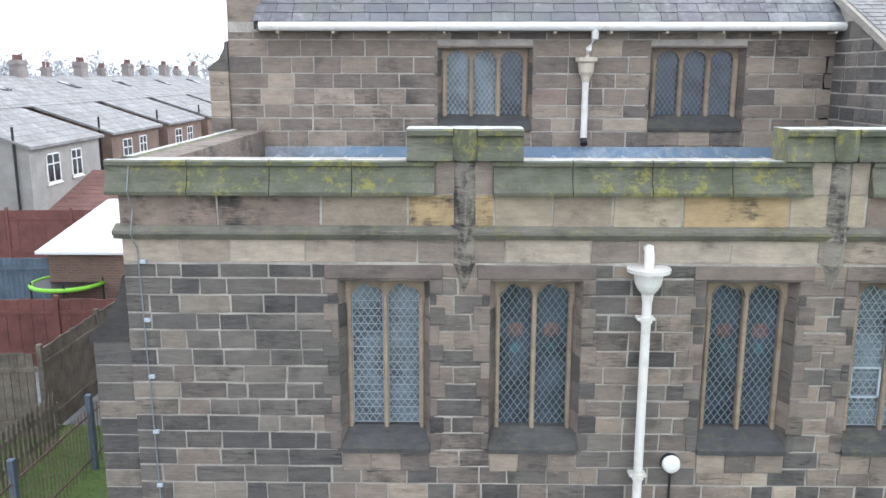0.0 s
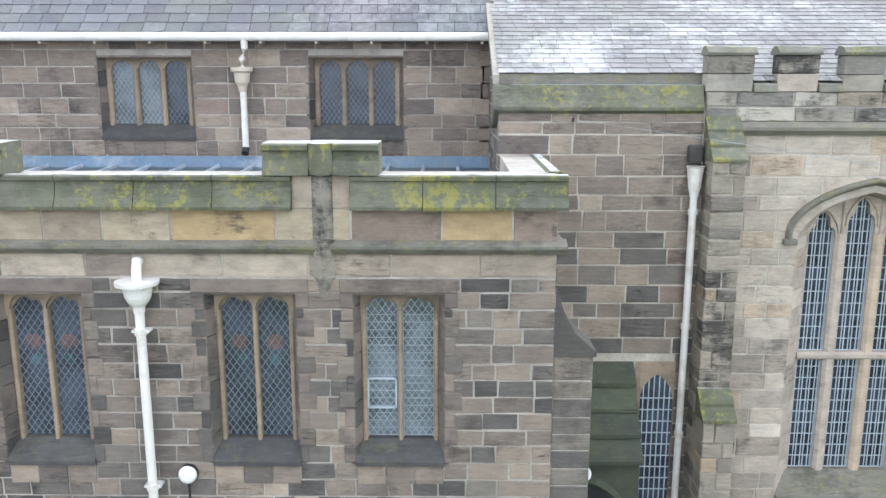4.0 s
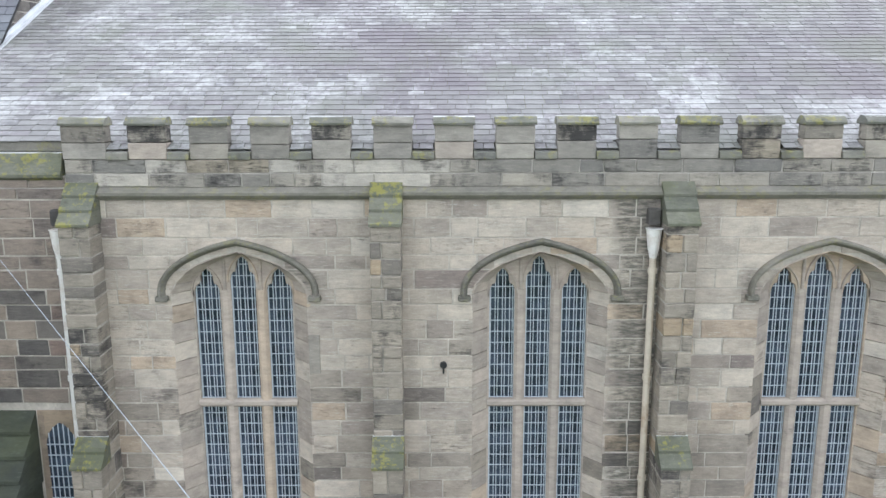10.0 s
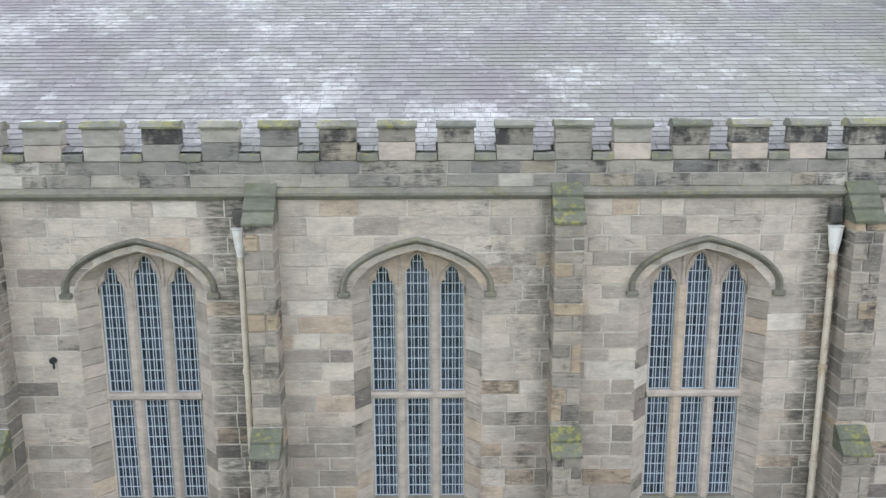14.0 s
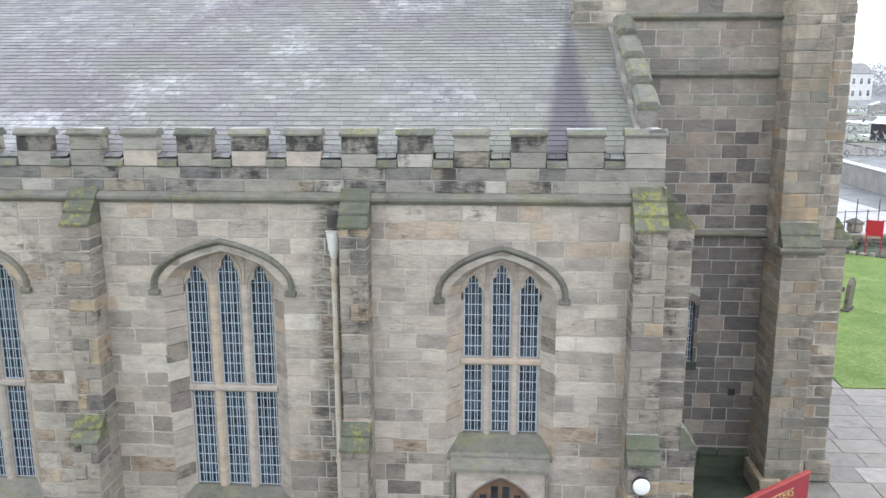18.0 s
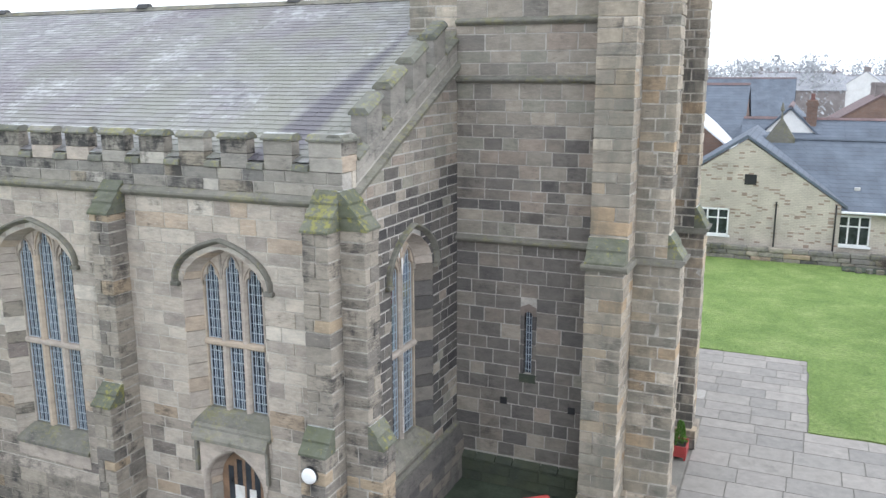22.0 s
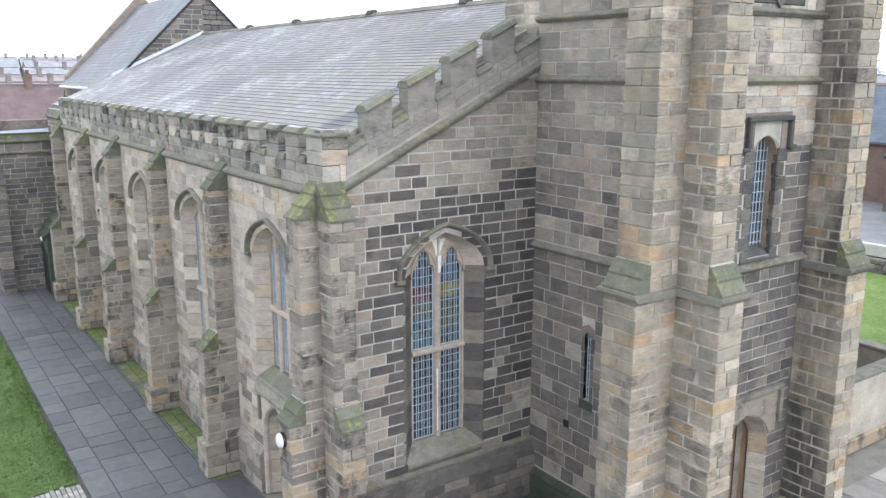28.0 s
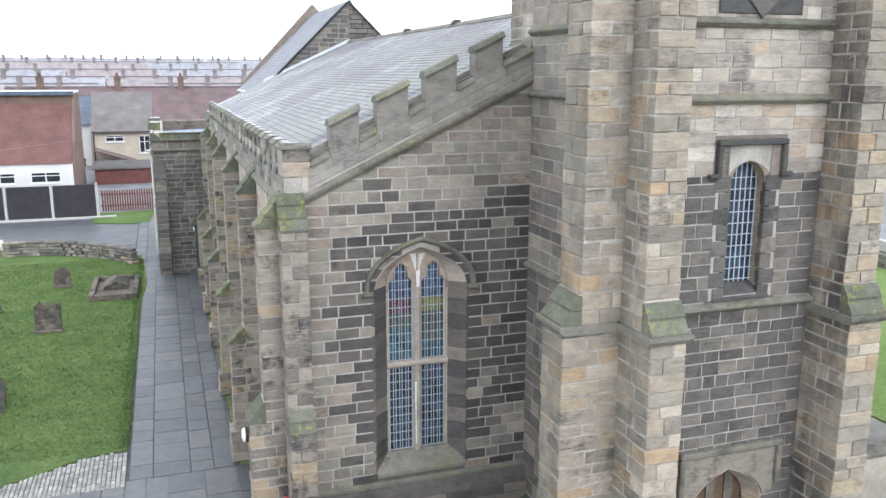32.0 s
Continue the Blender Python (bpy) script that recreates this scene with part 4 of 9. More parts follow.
# south side and inside faces, plain
south = 2 * AXIS - NY
tagged(part("wall_nave_south", slab(NX0, south - 0.5, 0, NX1, south, 6.6), M["grey"]), "plain sandstone south wall", "wall", kind="structure")
tagged(part("wall_gable_south", prism(bmesh.new(), [(18.7, 0), (south, 0), (south, 6.6), (18.7, 8.3)], 28.7, NX1, "x"), M["grey"]), "plain sandstone gable wall", "wall", kind="structure")
tagged(part("floor", slab(NX0, 11.2, -0.05, 28.9, south - 0.5, 0.02), M["inner"]), "stone church floor", "floor", kind="structure")

# the south slope repeats the slates of the north one
for ob in [o for o in nave_roof.children if o.name.startswith("joined_slates") and len(o.data.vertices) > 2000]:
    me = ob.data.copy()
    me.transform(Matrix.Translation((0, 2 * AXIS, 0)) @ Matrix.Diagonal((1, -1, 1, 1)))
    me.flip_normals()
    other = new("joined_slates", me)
    other.parent = nave_roof
    tagged(other, kind="stuff")

# ---- tower ----
MTN, MTW = facing((0, TY0, 0), "-y"), facing((TX1, 0, 0), "+x")
TWIN = (16.92, 0.40, 6.88, 0.32, 5.20)
TDOOR = (16.97, 0.66, 1.75, 0.62, -0.1)
SLIT = (30.62, 0.075, 3.62, 0.075, 2.42)
tower_n = wall_with_holes("wall_tower_north", "blackened sandstone north wall of the tower", MTN, 29.12, TX1, 0, 12.5, [SLIT], 0.6, M["mortar_d"])
tower_w = wall_with_holes("wall_tower_west", "dark sandstone west wall of the tower with a doorway", MTW, TY0, TY1, 3.2, 12.5, [TWIN], 0.6, M["mortar_d"])
wall_with_holes("wall_tower_west_foot", "dark sandstone foot of the tower's west wall round the doorway", MTW, TY0, TY1, 0, 3.2, [TDOOR], 0.6, M["mortar_d"])
tagged(part("wall_tower_south", slab(29.12, TY1 - 0.6, 0, TX1, TY1, 12.5), M["grey"]), "sandstone south wall of the tower", "wall", kind="structure")
tagged(part("wall_tower_east", slab(29.12, TY0 + 0.62, 6.6, 29.6, TY1 - 0.62, 12.5), M["grey"]), "sandstone wall of the tower over the nave roof", "wall", kind="structure")
tagged(part("tower_ceiling", slab(29.12, TY0, 12.5, TX1, TY1, 12.7), M["inner"]), "flat head of the tower", "ceiling", kind="structure")
rng = random.Random(33)
tq = courses(29.12, 31.94, 0.62, 5.0, rng, heights=(0.25, 0.28, 0.27, 0.3), lengths=(0.28, 0.52), cut=window_cut(SLIT[0], 0.17, 3.66, 0.2, 2.3))
clean = [q for q in tq if rng.random() < 0.14]
lay(tower_n, [q for q in tq if q not in clean], M["towerdark"], MTN, seed=6, cap=90)
lay(tower_n, clean, M["upper"], MTN, seed=19, cap=90)
tq = courses(29.12, 31.94, 5.14, 8.0, rng, heights=(0.22, 0.26, 0.24, 0.2), lengths=(0.3, 0.6)) + courses(29.12, 31.94, 8.14, 9.04, rng, heights=(0.22, 0.3), lengths=(0.35, 0.7)) + courses(29.12, 31.94, 9.16, 10.4, rng, heights=(0.3, 0.34), lengths=(0.4, 0.8))
black = [q for q in tq if rng.random() < 0.7 - (q[0][1] - 5.1) * 0.25]
lay(tower_n, [q for q in tq if q not in black], M["upper"], MTN, seed=7, cap=130)
lay(tower_n, black, M["towerdark"], MTN, seed=22, cap=60)
wc = join_cuts([window_cut(*TWIN), window_cut(*TDOOR)])
lay(tower_w, courses(15.45, 18.2, 0.4, 4.98, rng, lengths=(0.22, 0.46), cut=wc) + courses(15.45, 18.2, 5.12, 7.0, rng, lengths=(0.22, 0.46), cut=window_cut(16.92, 0.56, 7.2, 0.3, 5.1)), M["dark"], MTW, seed=8, cap=230)
lay(tower_w, courses(15.45, 18.2, 7.0, 8.0, rng, cut=lambda z: [(16.32, 17.52)] if z < 7.45 else []) + courses(15.45, 18.2, 8.12, 9.04, rng) + courses(15.45, 18.2, 9.16, 10.4, rng), M["buff"], MTW, seed=9, cap=150)
for z in (5.0, 8.02, 9.06):
    prof = [(0.02, z - 0.02), (-0.05, z - 0.02), (-0.11, z + 0.03), (-0.11, z + 0.06), (0.02, z + 0.13)]
    p = prism(bmesh.new(), [(TY0 + a, b) for a, b in prof], 29.12, 31.94)
    tagged(part("string_course_tower", p, M["string"]), "mossy moulded string course round the tower", "string course", kind="structure")
    p = prism(bmesh.new(), [(TX1 - a, b) for a, b in prof], 15.45, 18.2, "y")
    tagged(part("string_course_tower", p, M["string"]), "mossy moulded string course round the tower", "string course", kind="structure")
p = prism(bmesh.new(), [(TY0 + 0.02, 0), (TY0 - 0.10, 0), (TY0 - 0.10, 0.44), (TY0 + 0.02, 0.55)], 29.24, 31.94)
foot = tagged(part("plinth", p, M["green"]), "algae-stained plinth of the tower", "plinth", kind="structure")
rg = random.Random(35)
for z, t in ((0.0, 0.2), (0.215, 0.43), (0.445, 0.60)):
    x = 29.25
    while x < 31.9:
        w = min(rg.uniform(0.32, 0.62), 31.935 - x)
        if 31.935 - x - w < 0.2:
            w = 31.935 - x
        q = TY0 - 0.12 + rg.uniform(-0.012, 0.012)
        prof = [(TY0 + 0.02, z), (q, z), (q, t if t < 0.5 else 0.49), (TY0 + 0.02, t)]
        part("plinth_stone", prism(bmesh.new(), prof, x, x + w - 0.016), M["green"], foot)
        x += w


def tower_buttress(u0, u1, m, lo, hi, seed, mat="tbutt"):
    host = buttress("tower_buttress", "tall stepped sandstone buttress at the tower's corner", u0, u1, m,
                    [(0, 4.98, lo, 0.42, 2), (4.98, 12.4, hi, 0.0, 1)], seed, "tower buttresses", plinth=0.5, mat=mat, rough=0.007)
    b = bmesh.new()
    prof = [(0.02, 4.86), (lo + 0.02, 4.86), (lo + 0.08, 4.93), (lo + 0.08, 4.98), (0.02, 4.98)]
    r0 = [b.verts.new(m @ Vector((u0 - 0.07, z, d))) for d, z in prof]
    r1 = [b.verts.new(m @ Vector((u1 + 0.07, z, d))) for d, z in prof]
    fs = [b.faces.new(r0), b.faces.new(r1)] + [b.faces.new((r0[i], r0[(i + 1) % 5], r1[(i + 1) % 5], r1[i])) for i in range(5)]
    bmesh.ops.recalc_face_normals(b, faces=fs)
    part("string_course", b, M["string"], host, "mossy moulded string course")
    return host


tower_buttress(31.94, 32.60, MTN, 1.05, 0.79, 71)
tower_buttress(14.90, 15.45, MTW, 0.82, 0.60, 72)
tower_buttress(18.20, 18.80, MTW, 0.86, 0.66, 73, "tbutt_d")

MTE = facing((29.12, 0, 0), "-x")
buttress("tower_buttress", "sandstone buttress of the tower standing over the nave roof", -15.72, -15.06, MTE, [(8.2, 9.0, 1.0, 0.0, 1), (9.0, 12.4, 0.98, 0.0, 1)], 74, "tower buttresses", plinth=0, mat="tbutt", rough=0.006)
part("flashing", prism(bmesh.new(), [(14.98, 8.62), (15.06, 8.66), (15.06, 8.95), (14.98, 8.72)], 28.1, 29.1), M["string"], nave_roof, "lead flashing at the foot of the tower")

# ---- chancel ----
CY, CX0, CX1 = 13.13, -3.30, 6.10
MC = facing((0, CY, 0), "-y")
CEAVE, CSL = 7.58, 0.98
CW = ((0.60, 0.72), (3.815, 0.72))
chancel = wall_with_holes("wall_chancel_north", "coursed brown sandstone chancel wall above the vestry roof", MC, CX0, CX1, 0, 7.6, [(u, h, 7.24, 0.0, 5.98) for u, h in CW], 0.5, M["mortar_d"])


def cwcut(z):
    return [(u - h, u + h) for u, h in CW] if 5.98 < z < 7.26 else []


rng = random.Random(41)
lay(chancel, courses(CX0, CX1, 5.5, 7.46, rng, heights=(0.2, 0.22, 0.25), lengths=(0.3, 0.62), cut=cwcut), M["brown"], MC, depth=0.014, seed=10)
tagged(part("wall_chancel_gable", prism(bmesh.new(), [(CY, 0), (AXIS, 0), (AXIS, CEAVE + CSL * (AXIS - 12.93)), (CY, CEAVE + 0.1)], 5.70, CX1), M["mortar_d"]), "blackened sandstone gable of the chancel over the nave roof", "wall", kind="structure")
MG = facing((CX1, 0, 0), "+x")
gbl = tagged(part("gable_face_chancel", slab(CX1 - 0.1, CY + 0.02, 6.0, CX1 - 0.05, AXIS, 7.4), M["mortar_d"]), "stone facing of the chancel gable", "wall", kind="structure")
lay(gbl, courses(13.2, 20.5, 7.6, 11.5, rng, clip=lambda z: (max(13.2, 12.93 + (z - CEAVE) / CSL + 0.1), 2 * AXIS - 12.93 - (z - CEAVE) / CSL)), M["dark"], MG, seed=11, cap=200)
ctop = CEAVE + CSL * (AXIS - 12.93)
p = prism(bmesh.new(), [(12.93, CEAVE), (AXIS, ctop), (2 * AXIS - 12.93, CEAVE), (2 * AXIS - 12.93, CEAVE - 0.1), (AXIS, ctop - 0.1), (12.93, CEAVE - 0.1)], -2.85, 6.16)
c_roof = tagged(part("roof_chancel", p, M["black"]), "frosted blue slate roof of the chancel", "roof", kind="structure")
slates(c_roof, -2.85, 6.2, 12.9, CEAVE + 0.01, CSL, (AXIS - 12.93) * math.sqrt(1 + CSL ** 2), M["slate_b"], w=0.30, h=0.2, seed=32, near_x=1.5)
tagged(part("wall_chancel_south", slab(CX0, 20.2, 0, CX1, 20.67, 7.5), M["grey"]), "plain chancel south wall", "wall", kind="structure")
tagged(part("wall_chancel_east", prism(bmesh.new(), [(13.15, 0), (20.65, 0), (20.65, 8.0), (AXIS, ctop + 0.5), (13.15, 8.0)], CX0, -2.8), M["brown"]), "sandstone east gable wall of the chancel", "wall", kind="structure")

cb = thing("buttress", "brown sandstone corner buttress of the chancel with a sloped head", "buttress", "chancel buttresses")
z, rg = 4.6, random.Random(12)
while z < 6.85:
    t = min(6.88, z + rg.choice((0.22, 0.25, 0.2)))
    t = 6.88 if 6.88 - t < 0.1 else t
    part("stone", slab(-3.60, CY - 0.05, z + 0.012, -3.305, CY + 0.45, t, 0.01), M["brown"], cb)
    z = t
part("core", slab(-3.59, CY - 0.04, 0, -3.31, CY + 0.44, 6.87), M["mortar_d"], cb)
part("weathering", prism(bmesh.new(), [(-3.305, 6.88), (-3.62, 6.88), (-3.62, 6.92), (-3.44, 7.05), (-3.36, 7.2), (-3.34, 7.3), (-3.305, 7.32)], CY - 0.06, CY + 0.46, "y"), M["dark"], cb, "sooty sloped head stone")

# ---- vestry ----
VY, VX0, VX1 = 8.50, -3.24, 6.32
MV = facing((0, VY, 0), "-y")
VW = (-0.58, 0.985, 3.19, 4.72)
vestry = wall_with_holes("wall_vestry_north", "coursed brown sandstone vestry wall with square-headed windows", MV, VX0, VX1, 0, 5.98, [(u, 0.47, 4.78, 0.0, 2.86) for u in VW], 0.45, M["mortar_d"])


def vcut(z):
    return [(u - 0.47, u + 0.47) for u in VW] if 2.86 < z < 4.80 else []


rng = random.Random(51)
vq = courses(VX0, VX1, 0.0, 4.94, rng, heights=(0.19, 0.2, 0.21, 0.18), lengths=(0.22, 0.54), gap=0.021, cut=vcut)
black = [q for q in vq if rng.random() < (0.86 if q[0][0] < -1.0 else 0.42 if q[0][0] < 2.0 else 0.28 if q[0][0] < 3.5 else 0.45)]
lay(vestry, [q for q in vq if q not in black], M["brown"], MV, depth=0.018, near=lambda q: abs(q[0][1] - 4.2), seed=12, cap=180)
lay(vestry, black, M["dark"], MV, depth=0.018, near=lambda q: abs(q[0][1] - 4.2), seed=20, cap=120)
lay(vestry, courses(VX0, VX1, 4.95, 5.2, rng, heights=(0.25,), lengths=(0.45, 0.95), gap=0.016), M["ashbrown"], MV, depth=0.018, seed=29)
lay(vestry, courses(VX0, VX1, 5.32, 5.66, rng, heights=(0.34,), lengths=(0.5, 1.1)), M["frieze"], MV, depth=0.016, seed=13)
MVW = facing((VX1, 0, 0), "+x")
vwest = tagged(part("wall_vestry_west", slab(VX1 - 0.45, VY + 0.45, 0, VX1, NY, 5.98), M["mortar_d"]), "sandstone return wall of the vestry", "wall", kind="structure")
lay(vwest, courses(VY, NY, 0, 5.20, rng, lengths=(0.3, 0.6)) + courses(VY, NY, 5.32, 5.66, rng, heights=(0.34,), lengths=(0.5, 1.0)), M["dark"], MVW, depth=0.016, seed=14)
tagged(part("wall_vestry_east", slab(VX0, VY + 0.45, 0, VX0 + 0.45, CY, 5.98), M["brown"]), "sandstone return wall of the vestry", "wall", kind="structure")


def run_profile(name, pts, mat, label, cat, x0, x1, z=0):
    return tagged(part(name, prism(bmesh.new(), pts, x0, x1), mat), label, cat, kind="structure")


SC = [(0.02, 5.20), (-0.05, 5.20), (-0.10, 5.26), (-0.10, 5.29), (0.02, 5.35)]
run_profile("string_course_vestry", [(VY + a, z) for a, z in SC], M["string"], "worn moulded string course of the vestry", "string course", VX0 - 0.06, VX1 + 0.1)
tagged(part("string_course_vestry", prism(bmesh.new(), [(VX1 - a, z) for a, z in SC], VY + 0.02, NY, "y"), M["string"]), "worn moulded string course of the vestry", "string course", kind="structure")
# sloped parapet copings: low stretches and raised blocks
LOW = [(0.0, 5.64), (-0.12, 5.655), (-0.125, 5.69), (-0.075, 5.78), (-0.045, 5.90), (-0.04, 5.935), (-0.07, 5.945), (-0.075, 5.985), (-0.05, 6.0), (0.04, 6.0), (0.10, 5.97), (0.30, 5.78), (0.32, 5.64)]
HIGH = [(0.02, 5.99), (-0.10, 6.0), (-0.09, 6.04), (-0.045, 6.14), (-0.035, 6.235), (-0.085, 6.245), (-0.09, 6.295), (-0.06, 6.312), (0.34, 6.312), (0.34, 5.99)]
MIDS = (0.245, 3.965)
ends = [VX0 - 0.1, MIDS[0] - 0.30, MIDS[0] + 0.28, MIDS[1] - 0.30, MIDS[1] + 0.28, VX1 + 0.1]
for a, b in zip(ends[::2], ends[1::2]):
    n = max(1, round((b - a) / 0.8))
    for k in range(n):
        run_profile("coping_vestry", [(VY + y, z) for y, z in LOW], M["cope"], "green mossy sloped coping stone on the vestry parapet", "coping", a + (b - a) * k / n + 0.004, a + (b - a) * (k + 1) / n - 0.004)
for mid in MIDS:
    for a, b in ((mid - 0.295, mid - 0.006), (mid + 0.006, mid + 0.275)):
        run_profile("parapet_block", [(VY - 0.012, 5.665), (VY - 0.012, 5.985), (VY + 0.32, 5.985), (VY + 0.32, 5.665)], M["ashbrown"], "raised stone block of the vestry parapet", "parapet", a, b)
    for a, b in ((mid - 0.575, mid - 0.12), (mid + 0.12, mid + 0.575)):
        run_profile("coping_vestry", [(VY + y, z) for y, z in HIGH], M["cope"], "raised mossy coping of the vestry parapet", "coping", a, b)
    bm = prism(bmesh.new(), [(mid - 0.118, VY + 0.34), (mid - 0.118, VY - 0.07), (mid - 0.03, VY - 0.16), (mid + 0.03, VY - 0.16), (mid + 0.118, VY - 0.07), (mid + 0.118, VY + 0.34)], 6.005, 6.315, "z")
    prism(bm, [(mid - 0.09, VY), (mid - 0.02, VY - 0.12), (mid + 0.02, VY - 0.12), (mid + 0.09, VY)], 5.98, 6.02, "z")
    tagged(part("parapet_rib", bm, M["cope"]), "mossy pointed head of the stone rib on the vestry parapet", "pilaster", kind="structure")
    bm = prism(bmesh.new(), [(mid - 0.115, VY), (mid, VY - 0.13), (mid + 0.115, VY)], 5.35, 5.98, "z")
    prism(bm, [(mid - 0.145, VY), (mid, VY - 0.175), (mid + 0.145, VY)], 5.20, 5.345, "z")
    prism(bm, [(mid - 0.115, VY), (mid, VY - 0.13), (mid + 0.115, VY)], 4.95, 5.20, "z")
    low = [bm.verts.new((mid + a, VY + b, c)) for a, b, c in ((-0.115, 0, 4.948), (0, -0.13, 4.948), (0.115, 0, 4.948), (0, 0.005, 4.6))]
    for f in ((0, 1, 3), (1, 2, 3), (2, 0, 3), (0, 2, 1)):
        bm.faces.new([low[k] for k in f])
    tagged(part("parapet_rib", bm, M["smear"]), "soot-darkened pointed stone rib on the vestry wall", "pilaster", kind="structure")
tagged(part("coping_vestry_side", prism(bmesh.new(), [(VX1 - y, z) for y, z in LOW], VY + 0.30, NY + 0.1, "y"), M["cope"]), "mossy sloped coping on the vestry's side", "coping", kind="structure")
tagged(part("coping_vestry_side", prism(bmesh.new(), [(VX0 + y, z) for y, z in LOW], VY + 0.30, CY, "y"), M["cope"]), "mossy sloped coping on the vestry's side", "coping", kind="structure")
# lean-to lead roof with rolls
p = prism(bmesh.new(), [(VY + 0.3, 5.44), (CY, 5.57), (CY, 5.49), (VY + 0.3, 5.36)], VX0 + 0.3, VX1 - 0.3)
v_roof = tagged(part("roof_vestry", p, M["lead"]), "dark lead sheet roof with pale rolls behind the vestry parapet", "roof", kind="structure")
for k in range(17):
    x = -2.58 + k * 0.53
    if x < VX1 - 0.35:
        part("lead_roll", prism(bmesh.new(), [(x - 0.032, 0.0), (x - 0.026, 0.04), (x, 0.056), (x + 0.026, 0.04), (x + 0.032, 0.0)], VY + 0.35, CY - 0.05, "y"), M["leadroll"], v_roof).matrix_basis = Matrix.Translation((0, VY + 0.3, 5.435)) @ Matrix.Rotation(math.atan(0.13 / 4.33), 4, "X") @ Matrix.Translation((0, -VY - 0.3, 0))
part("upstand", prism(bmesh.new(), [(CY - 0.09, 5.56), (CY - 0.03, 5.735), (CY - 0.012, 5.735), (CY - 0.012, 5.56)], VX0 + 0.3, VX1 - 0.3), M["leadfrost"], v_roof, "frosted pale blue lead upstand against the wall")
part("upstand", prism(bmesh.new(), [(VX0 + 0.42, 5.45), (VX0 + 0.33, 5.72), (VX0 + 0.3, 5.72), (VX0 + 0.3, 5.45)], VY + 0.33, CY - 0.02, "y"), M["leadfrost"], v_roof, "frosted pale blue lead upstand against the wall")
# buttresses of the vestry's ends
for x0, x1, lean in ((VX1, VX1 + 0.42, 1), (VX0 - 0.40, VX0, -1)):
    xo = x1 if lean > 0 else x0
    xi = x0 if lean > 0 else x1
    h = tagged(thing("buttress", "blackened sandstone end buttress of the vestry", "buttress", "vestry buttresses"))
    z, rg = 0.0, random.Random(3)
    part("core", slab(min(xi, xo) + 0.01, VY + 0.03, 0, max(xi, xo) - 0.01, VY + 0.44, 4.1), M["mortar_d"], h)
    while z < 4.05:
        t = min(4.1, z + rg.choice((0.19, 0.2, 0.21)))
        if 4.1 - t < 0.1:
            t = 4.1
        part("stone", slab(min(xi, xo), VY + 0.02, z + 0.012, max(xi, xo), VY + 0.45, t, 0.008), M["dark"], h)
        z = t
    part("weathering", prism(bmesh.new(), [(xi, 4.1), (xo + 0.03 * lean, 4.1), (xo + 0.03 * lean, 4.15), (xi + 0.22 * lean, 4.36), (xi + 0.10 * lean, 4.58), (xi + 0.03 * lean, 4.80), (xi, 4.82)], VY, VY + 0.47, "y"), M["sooty"], h)

# ---- ground ----
def grass_mat(name, lo, mid_, hi):
    m, n, l, b = material(name, 0.95)
    p = position(n, l)
    a, c, d = noise_tex(n, l, p, 0.7, 8, 0.72), noise_tex(n, l, p, 11, 6, 0.75), noise_tex(n, l, p, 70, 4, 0.8)
    col = ramp(n, l, a, [(0.32, lo), (0.5, mid_), (0.68, hi)])
    col = mix(n, l, 1.0, col, ramp(n, l, c, [(0.3, (0.55, 0.6, 0.5)), (0.5, (1.0, 1.0, 1.0)), (0.7, (1.35, 1.28, 1.3))]), "MULTIPLY")
    col = mix(n, l, 1.0, col, ramp(n, l, d, [(0.3, (0.6, 0.62, 0.6)), (0.7, (1.35, 1.35, 1.3))]), "MULTIPLY")
    l.new(col, b.inputs["Base Color"])
    bump(n, l, b, maths(n, l, "ADD", d, c), 0.05)
    return m


M["grass"] = grass_mat("damp_grass", (0.085, 0.15, 0.034), (0.125, 0.20, 0.048), (0.175, 0.25, 0.07))
M["grass_w"] = grass_mat("frost_tinted_grass", (0.15, 0.24, 0.055), (0.205, 0.30, 0.075), (0.29, 0.37, 0.125))
M["asphalt"] = plain("frosty_asphalt", (0.20, 0.205, 0.205), 0.75, vary=0.3, scale=0.6)
M["flag"] = stone_mat("wet_grey_flagstone", [(0.3, (0.108, 0.113, 0.118)), (0.3, (0.12, 0.123, 0.126)), (0.2, (0.098, 0.102, 0.107)), (0.12, (0.135, 0.136, 0.134)), (0.08, (0.088, 0.091, 0.095))], 0.35, 0.0, 0.003, soot_at=0.55, mottle=0.8, furrow=0.1)
M["flag"].node_tree.nodes["Principled BSDF"].inputs["Roughness"].default_value = 0.45
M["flag_w"] = stone_mat("pale_paving_flag", [(0.3, (0.262, 0.244, 0.22)), (0.3, (0.285, 0.264, 0.238)), (0.24, (0.24, 0.226, 0.206)), (0.1, (0.31, 0.288, 0.258)), (0.06, (0.38, 0.358, 0.325))], 0.25, 0.0, 0.003, soot_at=0.6, mottle=0.45, furrow=0.1)
tagged(part("ground", slab(-700, -700, -0.5, 700, 700, -0.06), M["asphalt"]), "wide grey ground of streets reaching the horizon", "ground", kind="structure")

# ---- windows and doors ----


def bars(bm, u0, u1, v0, v1, us, vs, d, w, m, top=None):
    """Upright and level flat bars; top(u): where the opening ends above."""
    t = 0.006
    for u in us:
        box(bm, u - w / 2, v0, d - t, u + w / 2, top(u) if top else v1, d + t, 0, m)
    for v in vs:
        a, b = u0, u1
        if top:
            ok = [u0 + (u1 - u0) * k / 20 for k in range(21) if top(u0 + (u1 - u0) * k / 20) > v]
            if len(ok) < 2:
                continue
            a, b = ok[0], ok[-1]
        box(bm, a, v - w * 0.4, d - t, b, v + w * 0.4, d + t * 1.6, 0, m)
    return bm


